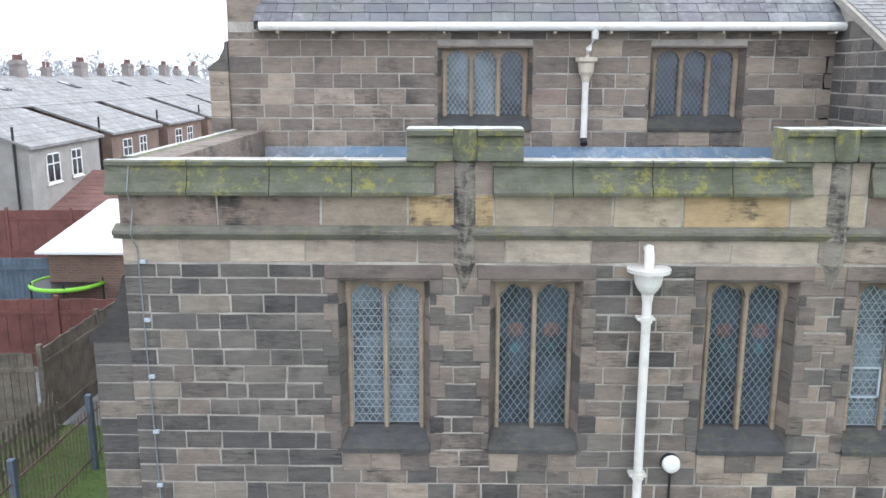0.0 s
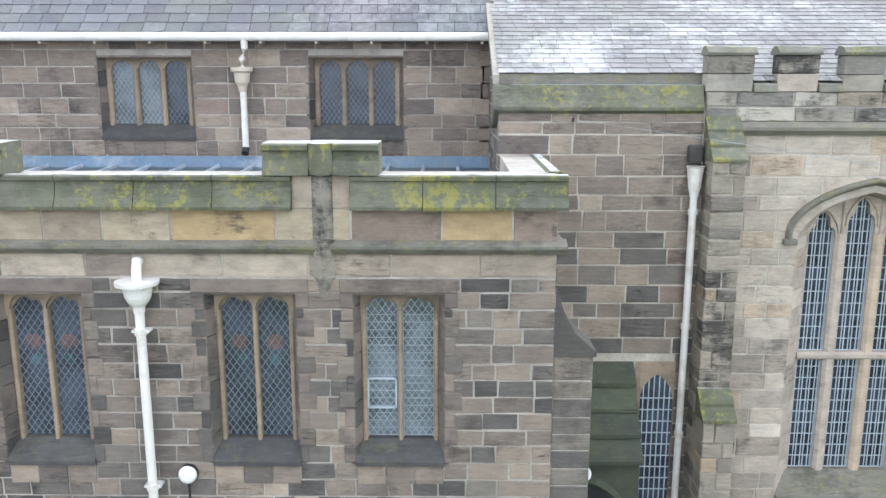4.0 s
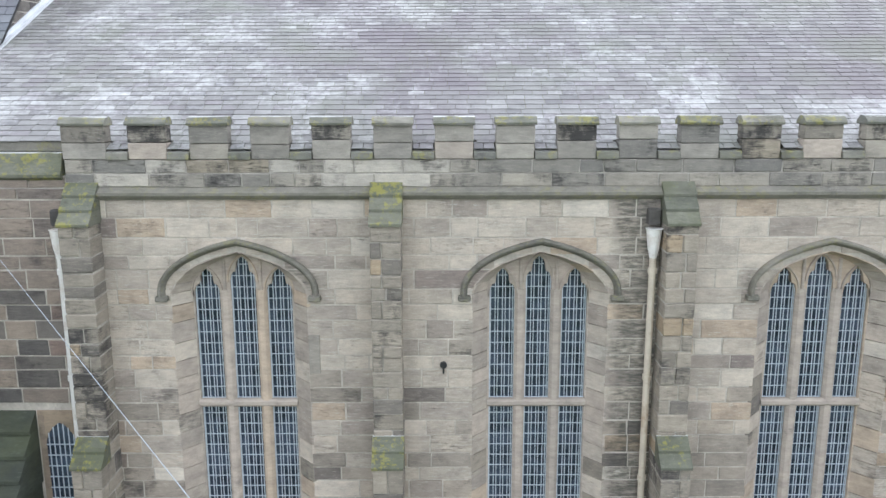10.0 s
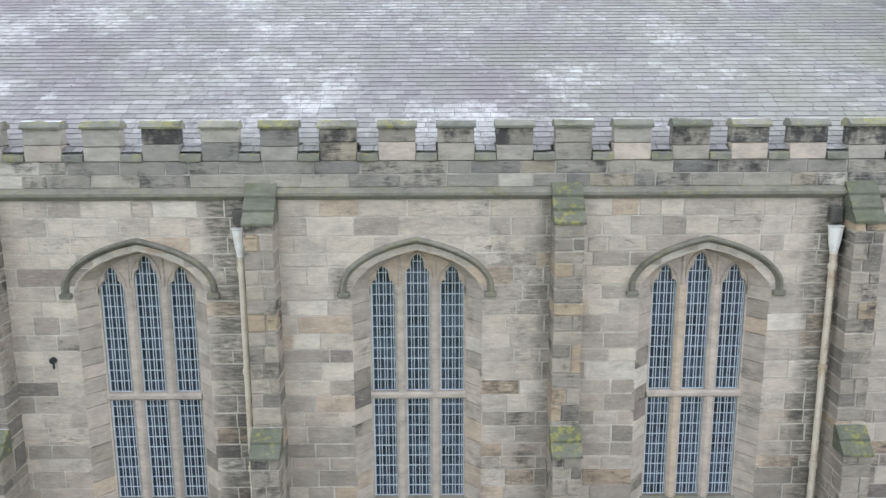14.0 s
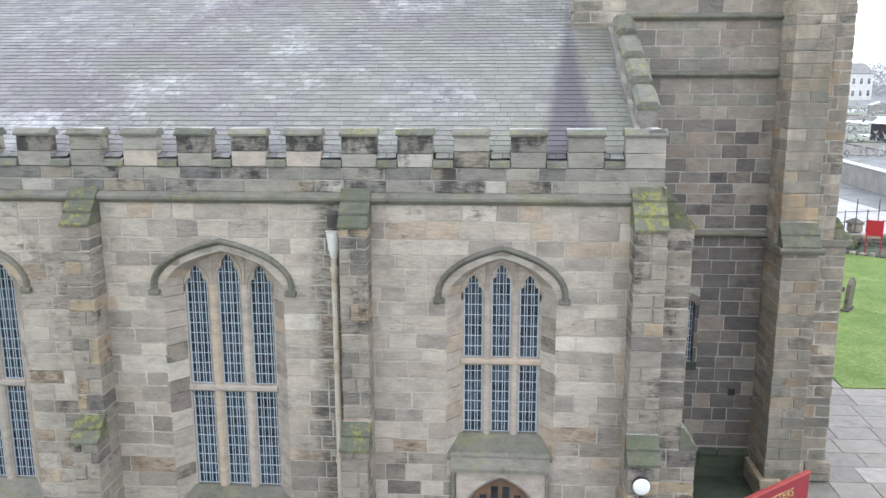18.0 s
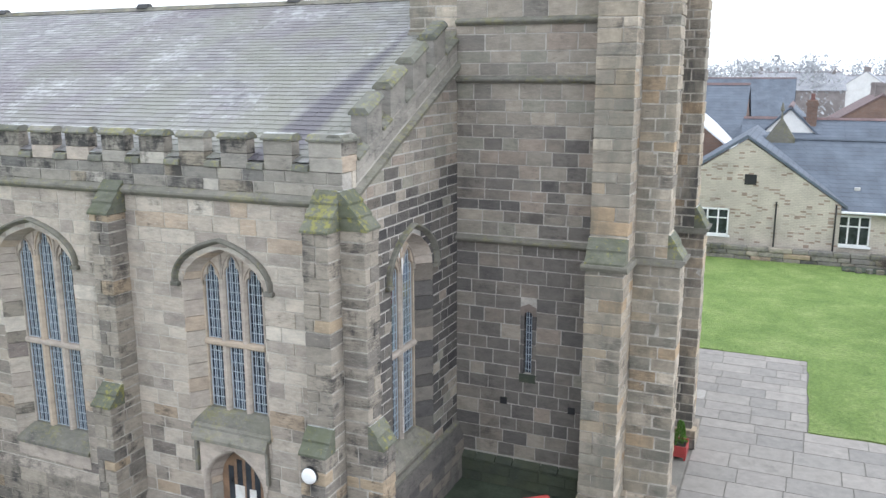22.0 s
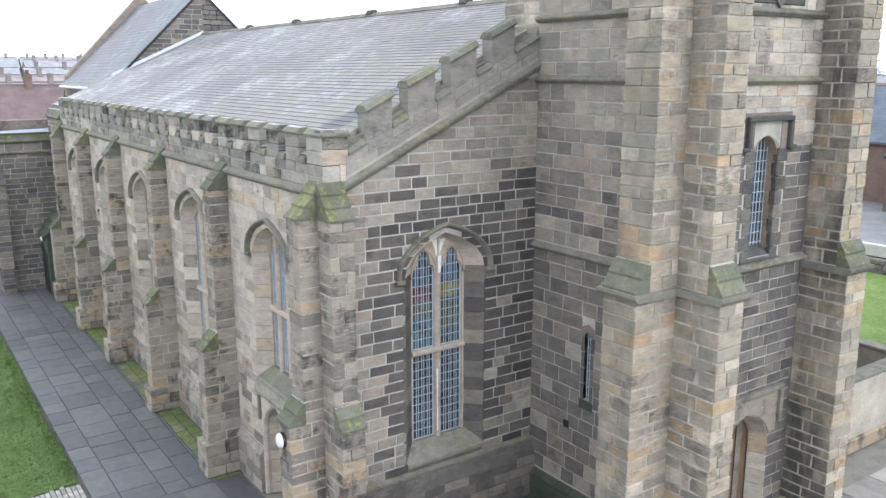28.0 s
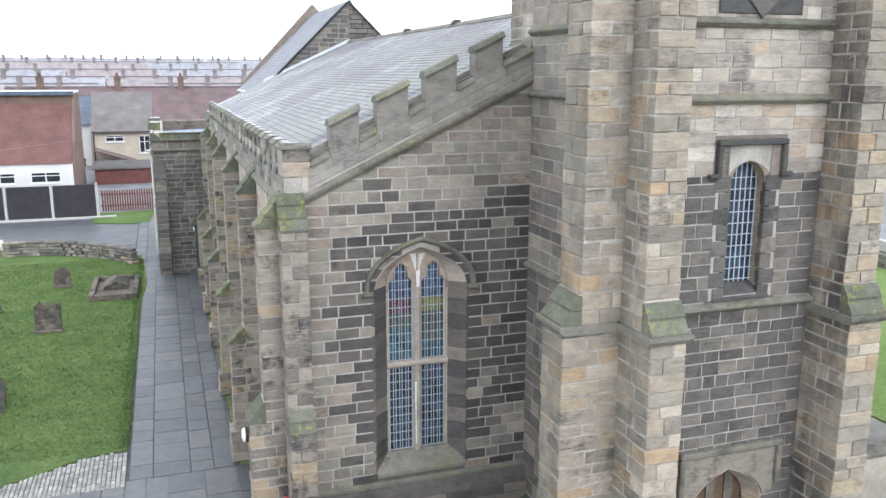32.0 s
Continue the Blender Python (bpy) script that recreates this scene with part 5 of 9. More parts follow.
def lattice(bm, u0, u1, v0, v1, du, dv, d, w, m, top=None):
    """A diamond lattice of lead strips, clipped to its light."""
    k = dv / du
    n = int((u1 - u0) / du + (v1 - v0) / dv) + 3
    for sgn in (1, -1):
        for i in range(-n, n):
            c = v0 + i * dv
            pts = []
            for j in range(41):
                u = u0 + (u1 - u0) * j / 40
                v = c + k * (u - u0) if sgn > 0 else c + k * (u1 - u)
                if v0 <= v <= (top(u) if top else v1):
                    pts.append((u, v))
            if len(pts) < 2:
                continue
            (a, b), (e, f) = pts[0], pts[-1]
            ln = math.hypot(e - a, f - b)
            if ln < 0.03:
                continue
            nx, nz = -(f - b) / ln * w / 2, (e - a) / ln * w / 2
            q = [(a + nx, b + nz), (e + nx, f + nz), (e - nx, f - nz), (a - nx, b - nz)]
            lo = [bm.verts.new(m @ Vector((*p, d))) for p in q]
            hi = [bm.verts.new(m @ Vector((*p, d + 0.006))) for p in q]
            for fc in (hi, *[(lo[x], lo[(x + 1) % 4], hi[(x + 1) % 4], hi[x]) for x in range(4)]):
                bm.faces.new(fc)
    return bm


def plate(bm, m, u0, u1, top, bottom, d0, d1, n=72):
    """A pierced slab: upright strips between two curves."""
    prev = None
    for i in range(n + 1):
        u = u0 + (u1 - u0) * i / n
        t, b = top(u), bottom(u)
        if b > t - 0.01:
            b = t - 0.01
        col = [bm.verts.new(m @ Vector((u, v, d))) for d in (d0, d1) for v in (b, t)]
        if prev:
            p, c = prev, col
            for a in ((p[2], c[2], c[3], p[3]), (p[0], c[0], c[2], p[2]), (p[1], c[1], c[3], p[3])):
                bm.faces.new(a)
        prev = col
    bmesh.ops.recalc_face_normals(bm, faces=bm.faces)
    return bm


def chamfer_bar(bm, u, half, v0, v1, d0, d1, m, upright=True):
    """A mullion or transom with chamfered arrises."""
    c = half * 0.55
    prof = [(-half, d0), (half, d0), (half, d1 - c), (half - c, d1), (-half + c, d1), (-half, d1 - c)]
    def at(o, d, s):
        return m @ Vector((u + o, s, d)) if upright else m @ Vector((s, u + o, d))
    lo, hi = [bm.verts.new(at(o, d, v0)) for o, d in prof], [bm.verts.new(at(o, d, v1)) for o, d in prof]
    fs = [bm.faces.new(lo), bm.faces.new(hi)] + [bm.faces.new((lo[i], lo[(i + 1) % 6], hi[(i + 1) % 6], hi[i])) for i in range(6)]
    bmesh.ops.recalc_face_normals(bm, faces=fs)
    return bm


def jamb_stones(host, m, u, hw, hf, sill, spring, rise, rise_in, depth, mats, rng):
    """The splayed sides and arch of an opening, stone by stone."""
    def quad(name, a, b, mat):
        # a, b: (u, v) at the wall face and (u, v) inside, for the lower and the upper joint
        bm = bmesh.new()
        vs = [bm.verts.new(m @ Vector(p)) for p in ((*a[0], 0.010), (*a[1], -depth), (*b[1], -depth), (*b[0], 0.010))]
        bm.faces.new(vs)
        o = 1 if a[0][0] + b[0][0] > 2 * u else -1
        vs2 = [bm.verts.new(m @ Vector(p)) for p in ((a[0][0] + 0.05 * o, a[0][1], 0.0), (a[1][0] + 0.05 * o, a[1][1], -depth - 0.02), (b[1][0] + 0.05 * o, b[1][1], -depth - 0.02), (b[0][0] + 0.05 * o, b[0][1], 0.0))]
        for i in range(4):
            bm.faces.new((vs[i], vs[(i + 1) % 4], vs2[(i + 1) % 4], vs2[i]))
        part(name, bm, mat, host)
    for s in (-1, 1):
        z = sill
        while z < spring - 0.02:
            t = z + rng.uniform(0.2, 0.34)
            if spring - t < 0.12:
                t = spring
            quad("jamb_stone", ((u + s * hw, z + 0.005), (u + s * hf, z + 0.005)), ((u + s * hw, t - 0.005), (u + s * hf, t - 0.005)), M[rng.choice(mats)])
            z = t
    if rise > 0.01:
        n = 10
        for i in range(n):
            qa, qb = [math.cos(math.pi * (k + e) / n) for k, e in ((i, 0.012), (i + 1, -0.012))]
            a = ((u + hw * qa, spring + rise * arch(qa)), (u + hf * qa, spring + rise_in * arch(qa)))
            b = ((u + hw * qb, spring + rise * arch(qb)), (u + hf * qb, spring + rise_in * arch(qb)))
            quad("voussoir", a, b, M["tracery"])


def traceried(name, label, m, u, hw, hf, spring, rise, sill, lights, transom, seed, glass="glass", jambs=("tracery", "buff", "buff", "tracery", "butt"), mull="tracery", nb=7, group=""):
    """A pointed window. lights: (middle, half width, foot of the head, tip of the head)."""
    rng = random.Random(seed)
    host = tagged(thing(name, label, "window", group, "structure"))
    dep, rin = 0.24, rise * 0.90
    jamb_stones(host, m, u, hw, hf, sill + 0.02, spring, rise, rin, dep, jambs, rng)
    foot = sill + 0.34

    def top(x):
        return spring + rin * arch((x - u) / hf)

    def under(x):
        for c, h, b0, tip in lights:
            if abs(x - u - c) < h:
                return b0 + (tip - b0) * foil((x - u - c) / h)
        return spring - 0.12

    part("tracery", plate(bmesh.new(), m, u - hf, u + hf, top, under, -dep - 0.10, -dep, 190), M[mull], host, "cusped stone tracery")
    ls = sorted(lights)
    for c, h, b0, tip in ls:
        rib = [(u + c + (h + 0.03) * math.cos(math.pi * i / 14), b0 + (tip + 0.035 - b0) * (0.72 * math.sin(math.pi * i / 14) ** 0.8 + 0.28 * (1 - abs(math.cos(math.pi * i / 14))))) for i in range(15)]
        part("tracery_rib", sweep(bmesh.new(), rib, [(-0.014, -dep - 0.01), (-0.008, -dep + 0.028), (0.008, -dep + 0.028), (0.014, -dep - 0.01)], m), M[mull], host, "moulded rib over the light")
    for s0 in [(a[0] + a[1] + b[0] - b[1]) / 2 for a, b in zip(ls, ls[1:])]:
        zt = spring + rin * arch(s0 / hf)
        part("tracery_rib", chamfer_bar(bmesh.new(), u + s0, 0.022, min(x[2] for x in ls) + 0.05, zt - 0.01, -dep - 0.01, -dep + 0.03, m), M[mull], host)
    for (c0, h0, b0, _), (c1, h1, b1, _) in zip(ls, ls[1:]):
        a, b = c0 + h0, c1 - h1
        mid, half = u + (a + b) / 2, (b - a) / 2 + 0.006
        part("mullion", chamfer_bar(bmesh.new(), mid, half, foot - 0.12, min(b0, b1) + 0.06, -dep - 0.12, -dep + 0.03, m), M[mull], host)
    for s in (-1, 1):
        edge = max(abs(c) + h for c, h, *_ in ls)
        if hf - edge > 0.015:
            part("side_mullion", slab(min(s * hf, s * edge) + u, foot - 0.1, -dep - 0.12, max(s * hf, s * edge) + u, spring, -dep, 0, m), M[mull], host)
    if transom:
        part("transom", chamfer_bar(bmesh.new(), transom, 0.055, u - hf, u + hf, -dep - 0.12, -dep + 0.045, m, False), M[mull], host)
    for c, h, b0, tip in ls:
        def head(x, c=c, h=h, b0=b0, tip=tip):
            return b0 + (tip - b0) * foil((x - u - c) / h)
        spans = [(foot, transom - 0.055), (transom + 0.055, None)] if transom else [(foot, None)]
        for k, (v0, v1) in enumerate(spans):
            part("pane", slab(u + c - h, v0 - 0.02, -dep - 0.11, u + c + h, v1 if v1 else tip, -dep - 0.09, 0, m), M[glass], host)
            us = [u + c - h + 2 * h * (i + 0.5) / nb for i in range(nb)]
            us = [x + (0.006 if i % 2 else -0.006) for i, x in enumerate(us)] + [u + c - h + 0.008, u + c + h - 0.008]
            hi = v1 if v1 else tip
            vs = [v0 + 0.01 + i * 0.163 for i in range(int((hi - v0) / 0.163) + 1)]
            bm = bars(bmesh.new(), u + c - h, u + c + h, v0, hi, us, vs, -dep - 0.05, 0.0105, m, None if v1 else head)
            part("grille", bm, M["grille"], host, "pale galvanised bar grille")
    # sloped sill
    bm = bmesh.new()
    prof = [(-dep - 0.12, foot - 0.14), (-dep - 0.12, foot), (-dep + 0.02, foot - 0.01), (0.05, sill + 0.06), (0.05, sill), (-dep - 0.12, sill)]
    lo = [bm.verts.new(m @ Vector((u - hw + 0.0, z, d))) for d, z in prof]
    hi = [bm.verts.new(m @ Vector((u + hw, z, d))) for d, z in prof]
    fs = [bm.faces.new(lo), bm.faces.new(hi)] + [bm.faces.new((lo[i], lo[(i + 1) % 6], hi[(i + 1) % 6], hi[i])) for i in range(6)]
    bmesh.ops.recalc_face_normals(bm, faces=fs)
    part("sill", bm, M["string"], host, "dirty sloped stone sill")
    part("sill_course", slab(u - hw, sill - 0.27, 0.0, u + hw, sill, 0.018, 0.006, m), M[jambs[0]], host)
    # hood mould with returned ends
    pts = [(u + x, z) for x, z in arch_pts(hw + 0.06, spring + 0.05, rise + 0.03, 24)]
    pts = [(u + hw + 0.06, spring - 0.02)] + pts + [(u - hw - 0.06, spring - 0.02)]
    part("hood_mould", sweep(bmesh.new(), pts, [(0.01, 0.0), (0.035, 0.055), (0.06, 0.10), (0.085, 0.105), (0.105, 0.07), (0.11, 0.0)], m), M["string"], host, "worn moulded stone hood")
    for s in (-1, 1):
        x = u + s * (hw + 0.115)
        part("hood_stop", slab(x - 0.085, spring - 0.09, 0.0, x + 0.085, spring - 0.015, 0.09, 0.012, m), M["string"], host)
    return host


three = [(-0.5, 0.178, 4.88, 5.235), (0.0, 0.178, 5.05, 5.41), (0.5, 0.178, 4.88, 5.235)]
for k, u in enumerate(BAYS):
    traceried("window_%d" % (k + 1), "tall pointed three-light church window with a pale bar grille", MB, u, 0.92, 0.70, 4.94, 0.58, 1.28, three, 3.27, 200 + k, group="nave windows")
short3 = [(-0.42, 0.15, 4.84, 5.14), (0.0, 0.15, 4.98, 5.30), (0.42, 0.15, 4.84, 5.14)]
traceried("window_5", "short pointed three-light window over the small door", MB, LAST, 0.80, 0.60, 4.88, 0.58, 2.30, short3, 3.80, 220, nb=6, group="nave windows")
west2 = [(-0.30, 0.235, 4.70, 5.16), (0.30, 0.235, 4.70, 5.16)]
traceried("window_6", "pointed two-light stained glass window in the gable wall", MW, 13.03, 0.84, 0.57, 4.78, 0.70, 1.30, west2, 3.30, 230, jambs=("black_s", "dark", "black_s"), nb=8)
stained = {"blue": (0.07, 0.11, 0.19), "red": (0.14, 0.055, 0.07), "yellow": (0.22, 0.20, 0.06), "green": (0.05, 0.12, 0.095), "teal": (0.06, 0.125, 0.15)}
M["medallion"] = glass_mat("dull_red_stained_glass", (0.15, 0.09, 0.085), 0.2)
host = bpy.data.objects["window_6"]
rng = random.Random(8)
for c, order in ((-0.315, ("teal", "teal", "green", "red", "blue", "blue")), (0.315, ("teal", "green", "green", "yellow", "blue", "blue"))):
    for k, key in enumerate(order):
        if key not in M:
            M[key] = glass_mat(key + "_stained_glass", stained[key], 0.2)
        z = 3.37 + k * 0.285
        w = 0.225 if k < 4 else 0.15
        part("stained_pane", slab(13.03 + c - w, z, -0.328, 13.03 + c + w, z + 0.28, -0.322, 0, MW), M[key], host, key + " stained glass")
M["lime_w"] = plain("white_bird_lime", (0.75, 0.74, 0.71), 0.9, vary=0.1)
for k, (a, z0, z1, w0, w1) in enumerate(((13.03, 5.02, 5.32, 0.045, 0.17), (13.035, 4.72, 5.02, 0.03, 0.045), (12.985, 2.2, 2.95, 0.008, 0.02), (12.99, 1.75, 2.2, 0.012, 0.01))):
    bm = bmesh.new()
    n = 9
    lo, hi = [], []
    for i in range(n + 1):
        q = i / n
        w = w0 + (w1 - w0) * q ** 1.6
        lo.append((a - w * rng.uniform(0.8, 1.1), z0 + (z1 - z0) * q))
        hi.append((a + w * rng.uniform(0.8, 1.1), z0 + (z1 - z0) * q + rng.uniform(-0.01, 0.01)))
    d = -0.196 if z0 < 4.9 else -0.232
    vs = [[bm.verts.new(MW @ Vector((*p, d))) for p in row_] for row_ in (lo, hi)]
    for i in range(n):
        bm.faces.new((vs[0][i], vs[1][i], vs[1][i + 1], vs[0][i + 1]))
    part("bird_lime", bm, M["lime_w"], host, "white bird lime streak")

# label over the small north door, door leaf with glazed slits
part("renewed_stone", slab(11.545, 3.80, 0.0, 11.70, 4.36, 0.02, 0.008, MB), M["pale"], bpy.data.objects["window_1"], "pale renewed jamb stone")
host = tagged(thing("door_1", "small arched wooden door with glazed slits in a moulded stone frame", "door", kind="structure"))
jamb_stones(host, MB, DOOR_N[0], 0.60, 0.47, 0.0, 1.38, 0.64, 0.56, 0.26, ("tracery", "pale", "tracery"), random.Random(3))
part("leaf", plate(bmesh.new(), MB, DOOR_N[0] - 0.46, DOOR_N[0] + 0.46, lambda x: 1.38 + 0.55 * arch((x - DOOR_N[0]) / 0.46), lambda x: 0.02, -0.30, -0.25, 24), M["door_wood"], host)
for k, du in enumerate((-0.27, -0.09, 0.09, 0.27)):
    part("glazed_slit", slab(DOOR_N[0] + du - 0.055, 0.5, -0.252, DOOR_N[0] + du + 0.055, 1.80 - abs(du) * 0.8, -0.244, 0, MB), M["pane"], host)
part("notice", slab(DOOR_N[0] - 0.2, 0.95, -0.243, DOOR_N[0] + 0.0, 1.25, -0.240, 0, MB), M["white"], host, "white paper notice")
part("notice", slab(DOOR_N[0] + 0.1, 1.0, -0.243, DOOR_N[0] + 0.24, 1.22, -0.240, 0, MB), M["white"], host, "white paper notice")
bm = prism(bmesh.new(), [(NY, 2.14), (NY - 0.13, 2.14), (NY - 0.13, 2.20), (NY - 0.01, 2.42), (NY, 2.42)], 26.12, 27.62)
part("weathered_label", bm, M["string"], host, "mossy sloped stone label over the door")
for x in (26.12, 27.56):
    part("label_drop", slab(x, NY - 0.08, 1.55, x + 0.06, NY + 0.01, 2.15, 0.01), M["string"], host)
part("arch_moulding", sweep(bmesh.new(), [(DOOR_N[0] + 0.56, 0.0)] + [(DOOR_N[0] + x, z) for x, z in arch_pts(0.56, 1.38, 0.61, 20)] + [(DOOR_N[0] - 0.56, 0.0)], [(0.0, -0.10), (0.0, -0.02), (0.03, 0.03), (0.06, 0.045), (0.085, 0.03), (0.09, -0.02)], MB), M["tracery"], host, "moulded stone door arch")
part("spandrel", plate(bmesh.new(), MB, LAST - 0.66, LAST + 0.70, lambda x: 2.15, lambda x: max(1.40, 1.40 + 0.64 * arch((x - DOOR_N[0]) / 0.62)), 0.0, 0.03, 30), M["tracery"], host, "carved stone spandrel")

# tower window, door and slit
host = tagged(thing("window_7", "narrow tower window with a square hood and bar grille", "window", kind="structure"))
tu = TWIN[0]
for s in (-1, 1):
    for k in range(8):
        a, b = sorted((tu + s * 0.30, tu + s * (0.58 if k % 2 else 0.5)))
        part("jamb_stone", slab(a, 5.1 + k * 0.236, -0.1, b, 5.1 + (k + 1) * 0.236 - 0.012, 0.014, 0.01, MTW), M["dark"], host)
    a, b = sorted((tu + s * 0.30, tu + s * 0.37))
    part("inner_jamb", slab(a, 5.2, -0.3, b, 7.0, -0.06, 0.01, MTW), M["warm"], host)
part("backing", slab(tu - 0.62, 5.0, -0.02, tu + 0.62, 5.14, 0.012, 0.004, MTW), M["dark"], host)
for k in range(3):
    part("jamb_stone", slab(tu - 0.62 + (0 if k < 1 else (0.98 if k == 1 else 0)), 6.95 if k < 2 else 7.5, 0.0, tu - 0.36 + (0 if k < 1 else (0.98 if k == 1 else 0.98)), 7.5 if k < 2 else 7.56, 0.012, 0.004, MTW), M["brown"], host)
part("head", plate(bmesh.new(), MTW, tu - 0.46, tu + 0.46, lambda x: 7.43, lambda x: 6.84 + 0.34 * math.sqrt(max(0, 1 - ((x - tu) / 0.30) ** 2)) if abs(x - tu) < 0.3 else 6.84, -0.25, -0.01, 40), M["warm"], host)
part("pane", slab(tu - 0.30, 5.3, -0.24, tu + 0.30, 7.2, -0.22, 0, MTW), M["glass"], host)
part("grille", bars(bmesh.new(), tu - 0.3, tu + 0.3, 5.36, 7.2, [tu - 0.27 + 0.09 * i for i in range(7)], [5.4 + 0.17 * i for i in range(10)], -0.17, 0.014, MTW,
     lambda x: 6.84 + 0.34 * math.sqrt(max(0, 1 - ((x - tu) / 0.305) ** 2))), M["grille"], host)
part("sill", prism(bmesh.new(), [(TX1 - 0.25, 5.12), (TX1 + 0.03, 5.12), (TX1 + 0.03, 5.16), (TX1 - 0.2, 5.36), (TX1 - 0.25, 5.36)], tu - 0.5, tu + 0.5, "y"), M["sill"], host)
for a, b, c, d in ((tu - 0.60, 7.42, tu + 0.60, 7.50), (tu - 0.60, 6.98, tu - 0.52, 7.42), (tu + 0.52, 6.98, tu + 0.60, 7.42), (tu - 0.72, 6.96, tu - 0.52, 7.02), (tu + 0.52, 6.96, tu + 0.72, 7.02)):
    part("hood_mould", slab(a, b, -0.01, c, d, 0.09, 0.015, MTW), M["sill"], host, "blackened square hood mould")

host = tagged(thing("door_2", "arched plank door of the tower in a square moulded frame", "door", kind="structure"))
du = TDOOR[0]
jamb_stones(host, MTW, du, 0.66, 0.52, 0.0, 1.75, 0.62, 0.52, 0.28, ("buff", "pale"), random.Random(8))
for k in range(6):
    a = du - 0.51 + k * 0.17
    part("plank", plate(bmesh.new(), MTW, a + 0.004, a + 0.166, lambda x: 1.75 + 0.52 * arch((x - du) / 0.53), lambda x: 0.03, -0.34, -0.29 - 0.012 * (k % 2), 4), M["wood"] if k % 2 else M["grey_wood"], host)
part("spandrel", plate(bmesh.new(), MTW, du - 0.84, du + 0.84, lambda x: 2.68, lambda x: 1.76 + 0.64 * arch((x - du) / 0.68) if abs(x - du) < 0.68 else 1.9, 0.0, 0.03, 40), M["butt"], host, "carved stone spandrel")
for a, b, c, d in ((du - 0.94, 2.68, du + 0.94, 2.78), (du - 0.94, 2.05, du - 0.85, 2.68), (du + 0.85, 2.05, du + 0.94, 2.68)):
    part("label", slab(a, b, -0.01, c, d, 0.10, 0.02, MTW), M["string"], host, "moulded stone label")
host = tagged(thing("window_8", "narrow slit window with a lattice in the tower", "window", kind="structure"))
part("pane", slab(SLIT[0] - 0.075, 2.42, -0.12, SLIT[0] + 0.075, 3.70, -0.10, 0, MTN), M["glass"], host)
part("grille", bars(bmesh.new(), SLIT[0] - 0.075, SLIT[0] + 0.075, 2.44, 3.68, [SLIT[0] - 0.05, SLIT[0] + 0.05, SLIT[0]], [2.5 + 0.15 * i for i in range(8)], -0.06, 0.011, MTN), M["grille"], host)
for side in (-1, 1):
    for k in range(4):
        a, b = sorted((SLIT[0] + side * 0.075, SLIT[0] + side * (0.165 if k % 2 else 0.155)))
        part("jamb_stone", slab(a, 2.42 + k * 0.3, -0.16, b, 2.42 + k * 0.3 + 0.29, 0.012, 0.012, MTN), M["dark"], host)
part("head", plate(bmesh.new(), MTN, SLIT[0] - 0.165, SLIT[0] + 0.165, lambda x: 3.84 - abs(x - SLIT[0]) * 0.45, lambda x: 3.60 + 0.085 * math.sqrt(max(0, 1 - ((x - SLIT[0]) / 0.076) ** 2)) if abs(x - SLIT[0]) < 0.076 else 3.60, -0.16, 0.014, 30), M["frame"], host)
part("sill", slab(SLIT[0] - 0.17, 2.24, 0.0, SLIT[0] + 0.17, 2.42, 0.02, 0.02, MTN), M["green"], host)
for x, z in ((30.14, 1.80), (31.52, 1.80)):
    v = tagged(part("wall_vent", slab(x - 0.07, z - 0.07, 0.0, x + 0.07, z + 0.07, 0.022, 0.004, MTN), M["black"]), "small square black iron vent in the tower wall", "vent", "tower vents")
# sunk panel high on the tower
p = tagged(thing("carved_panel", "carved dark stone panel between the upper string courses", "carving"))
part("panel", slab(16.2, 9.22, 0.0, 17.6, 10.2, 0.03, 0.02, MTW), M["sill"], p)
bm = bmesh.new()
prism(bm, [(16.9, 9.16), (17.5, 9.8), (16.9, 10.4), (16.3, 9.8)], TX1 + 0.02, TX1 + 0.06, "x")
part("lozenge", bm, M["dark"], p)


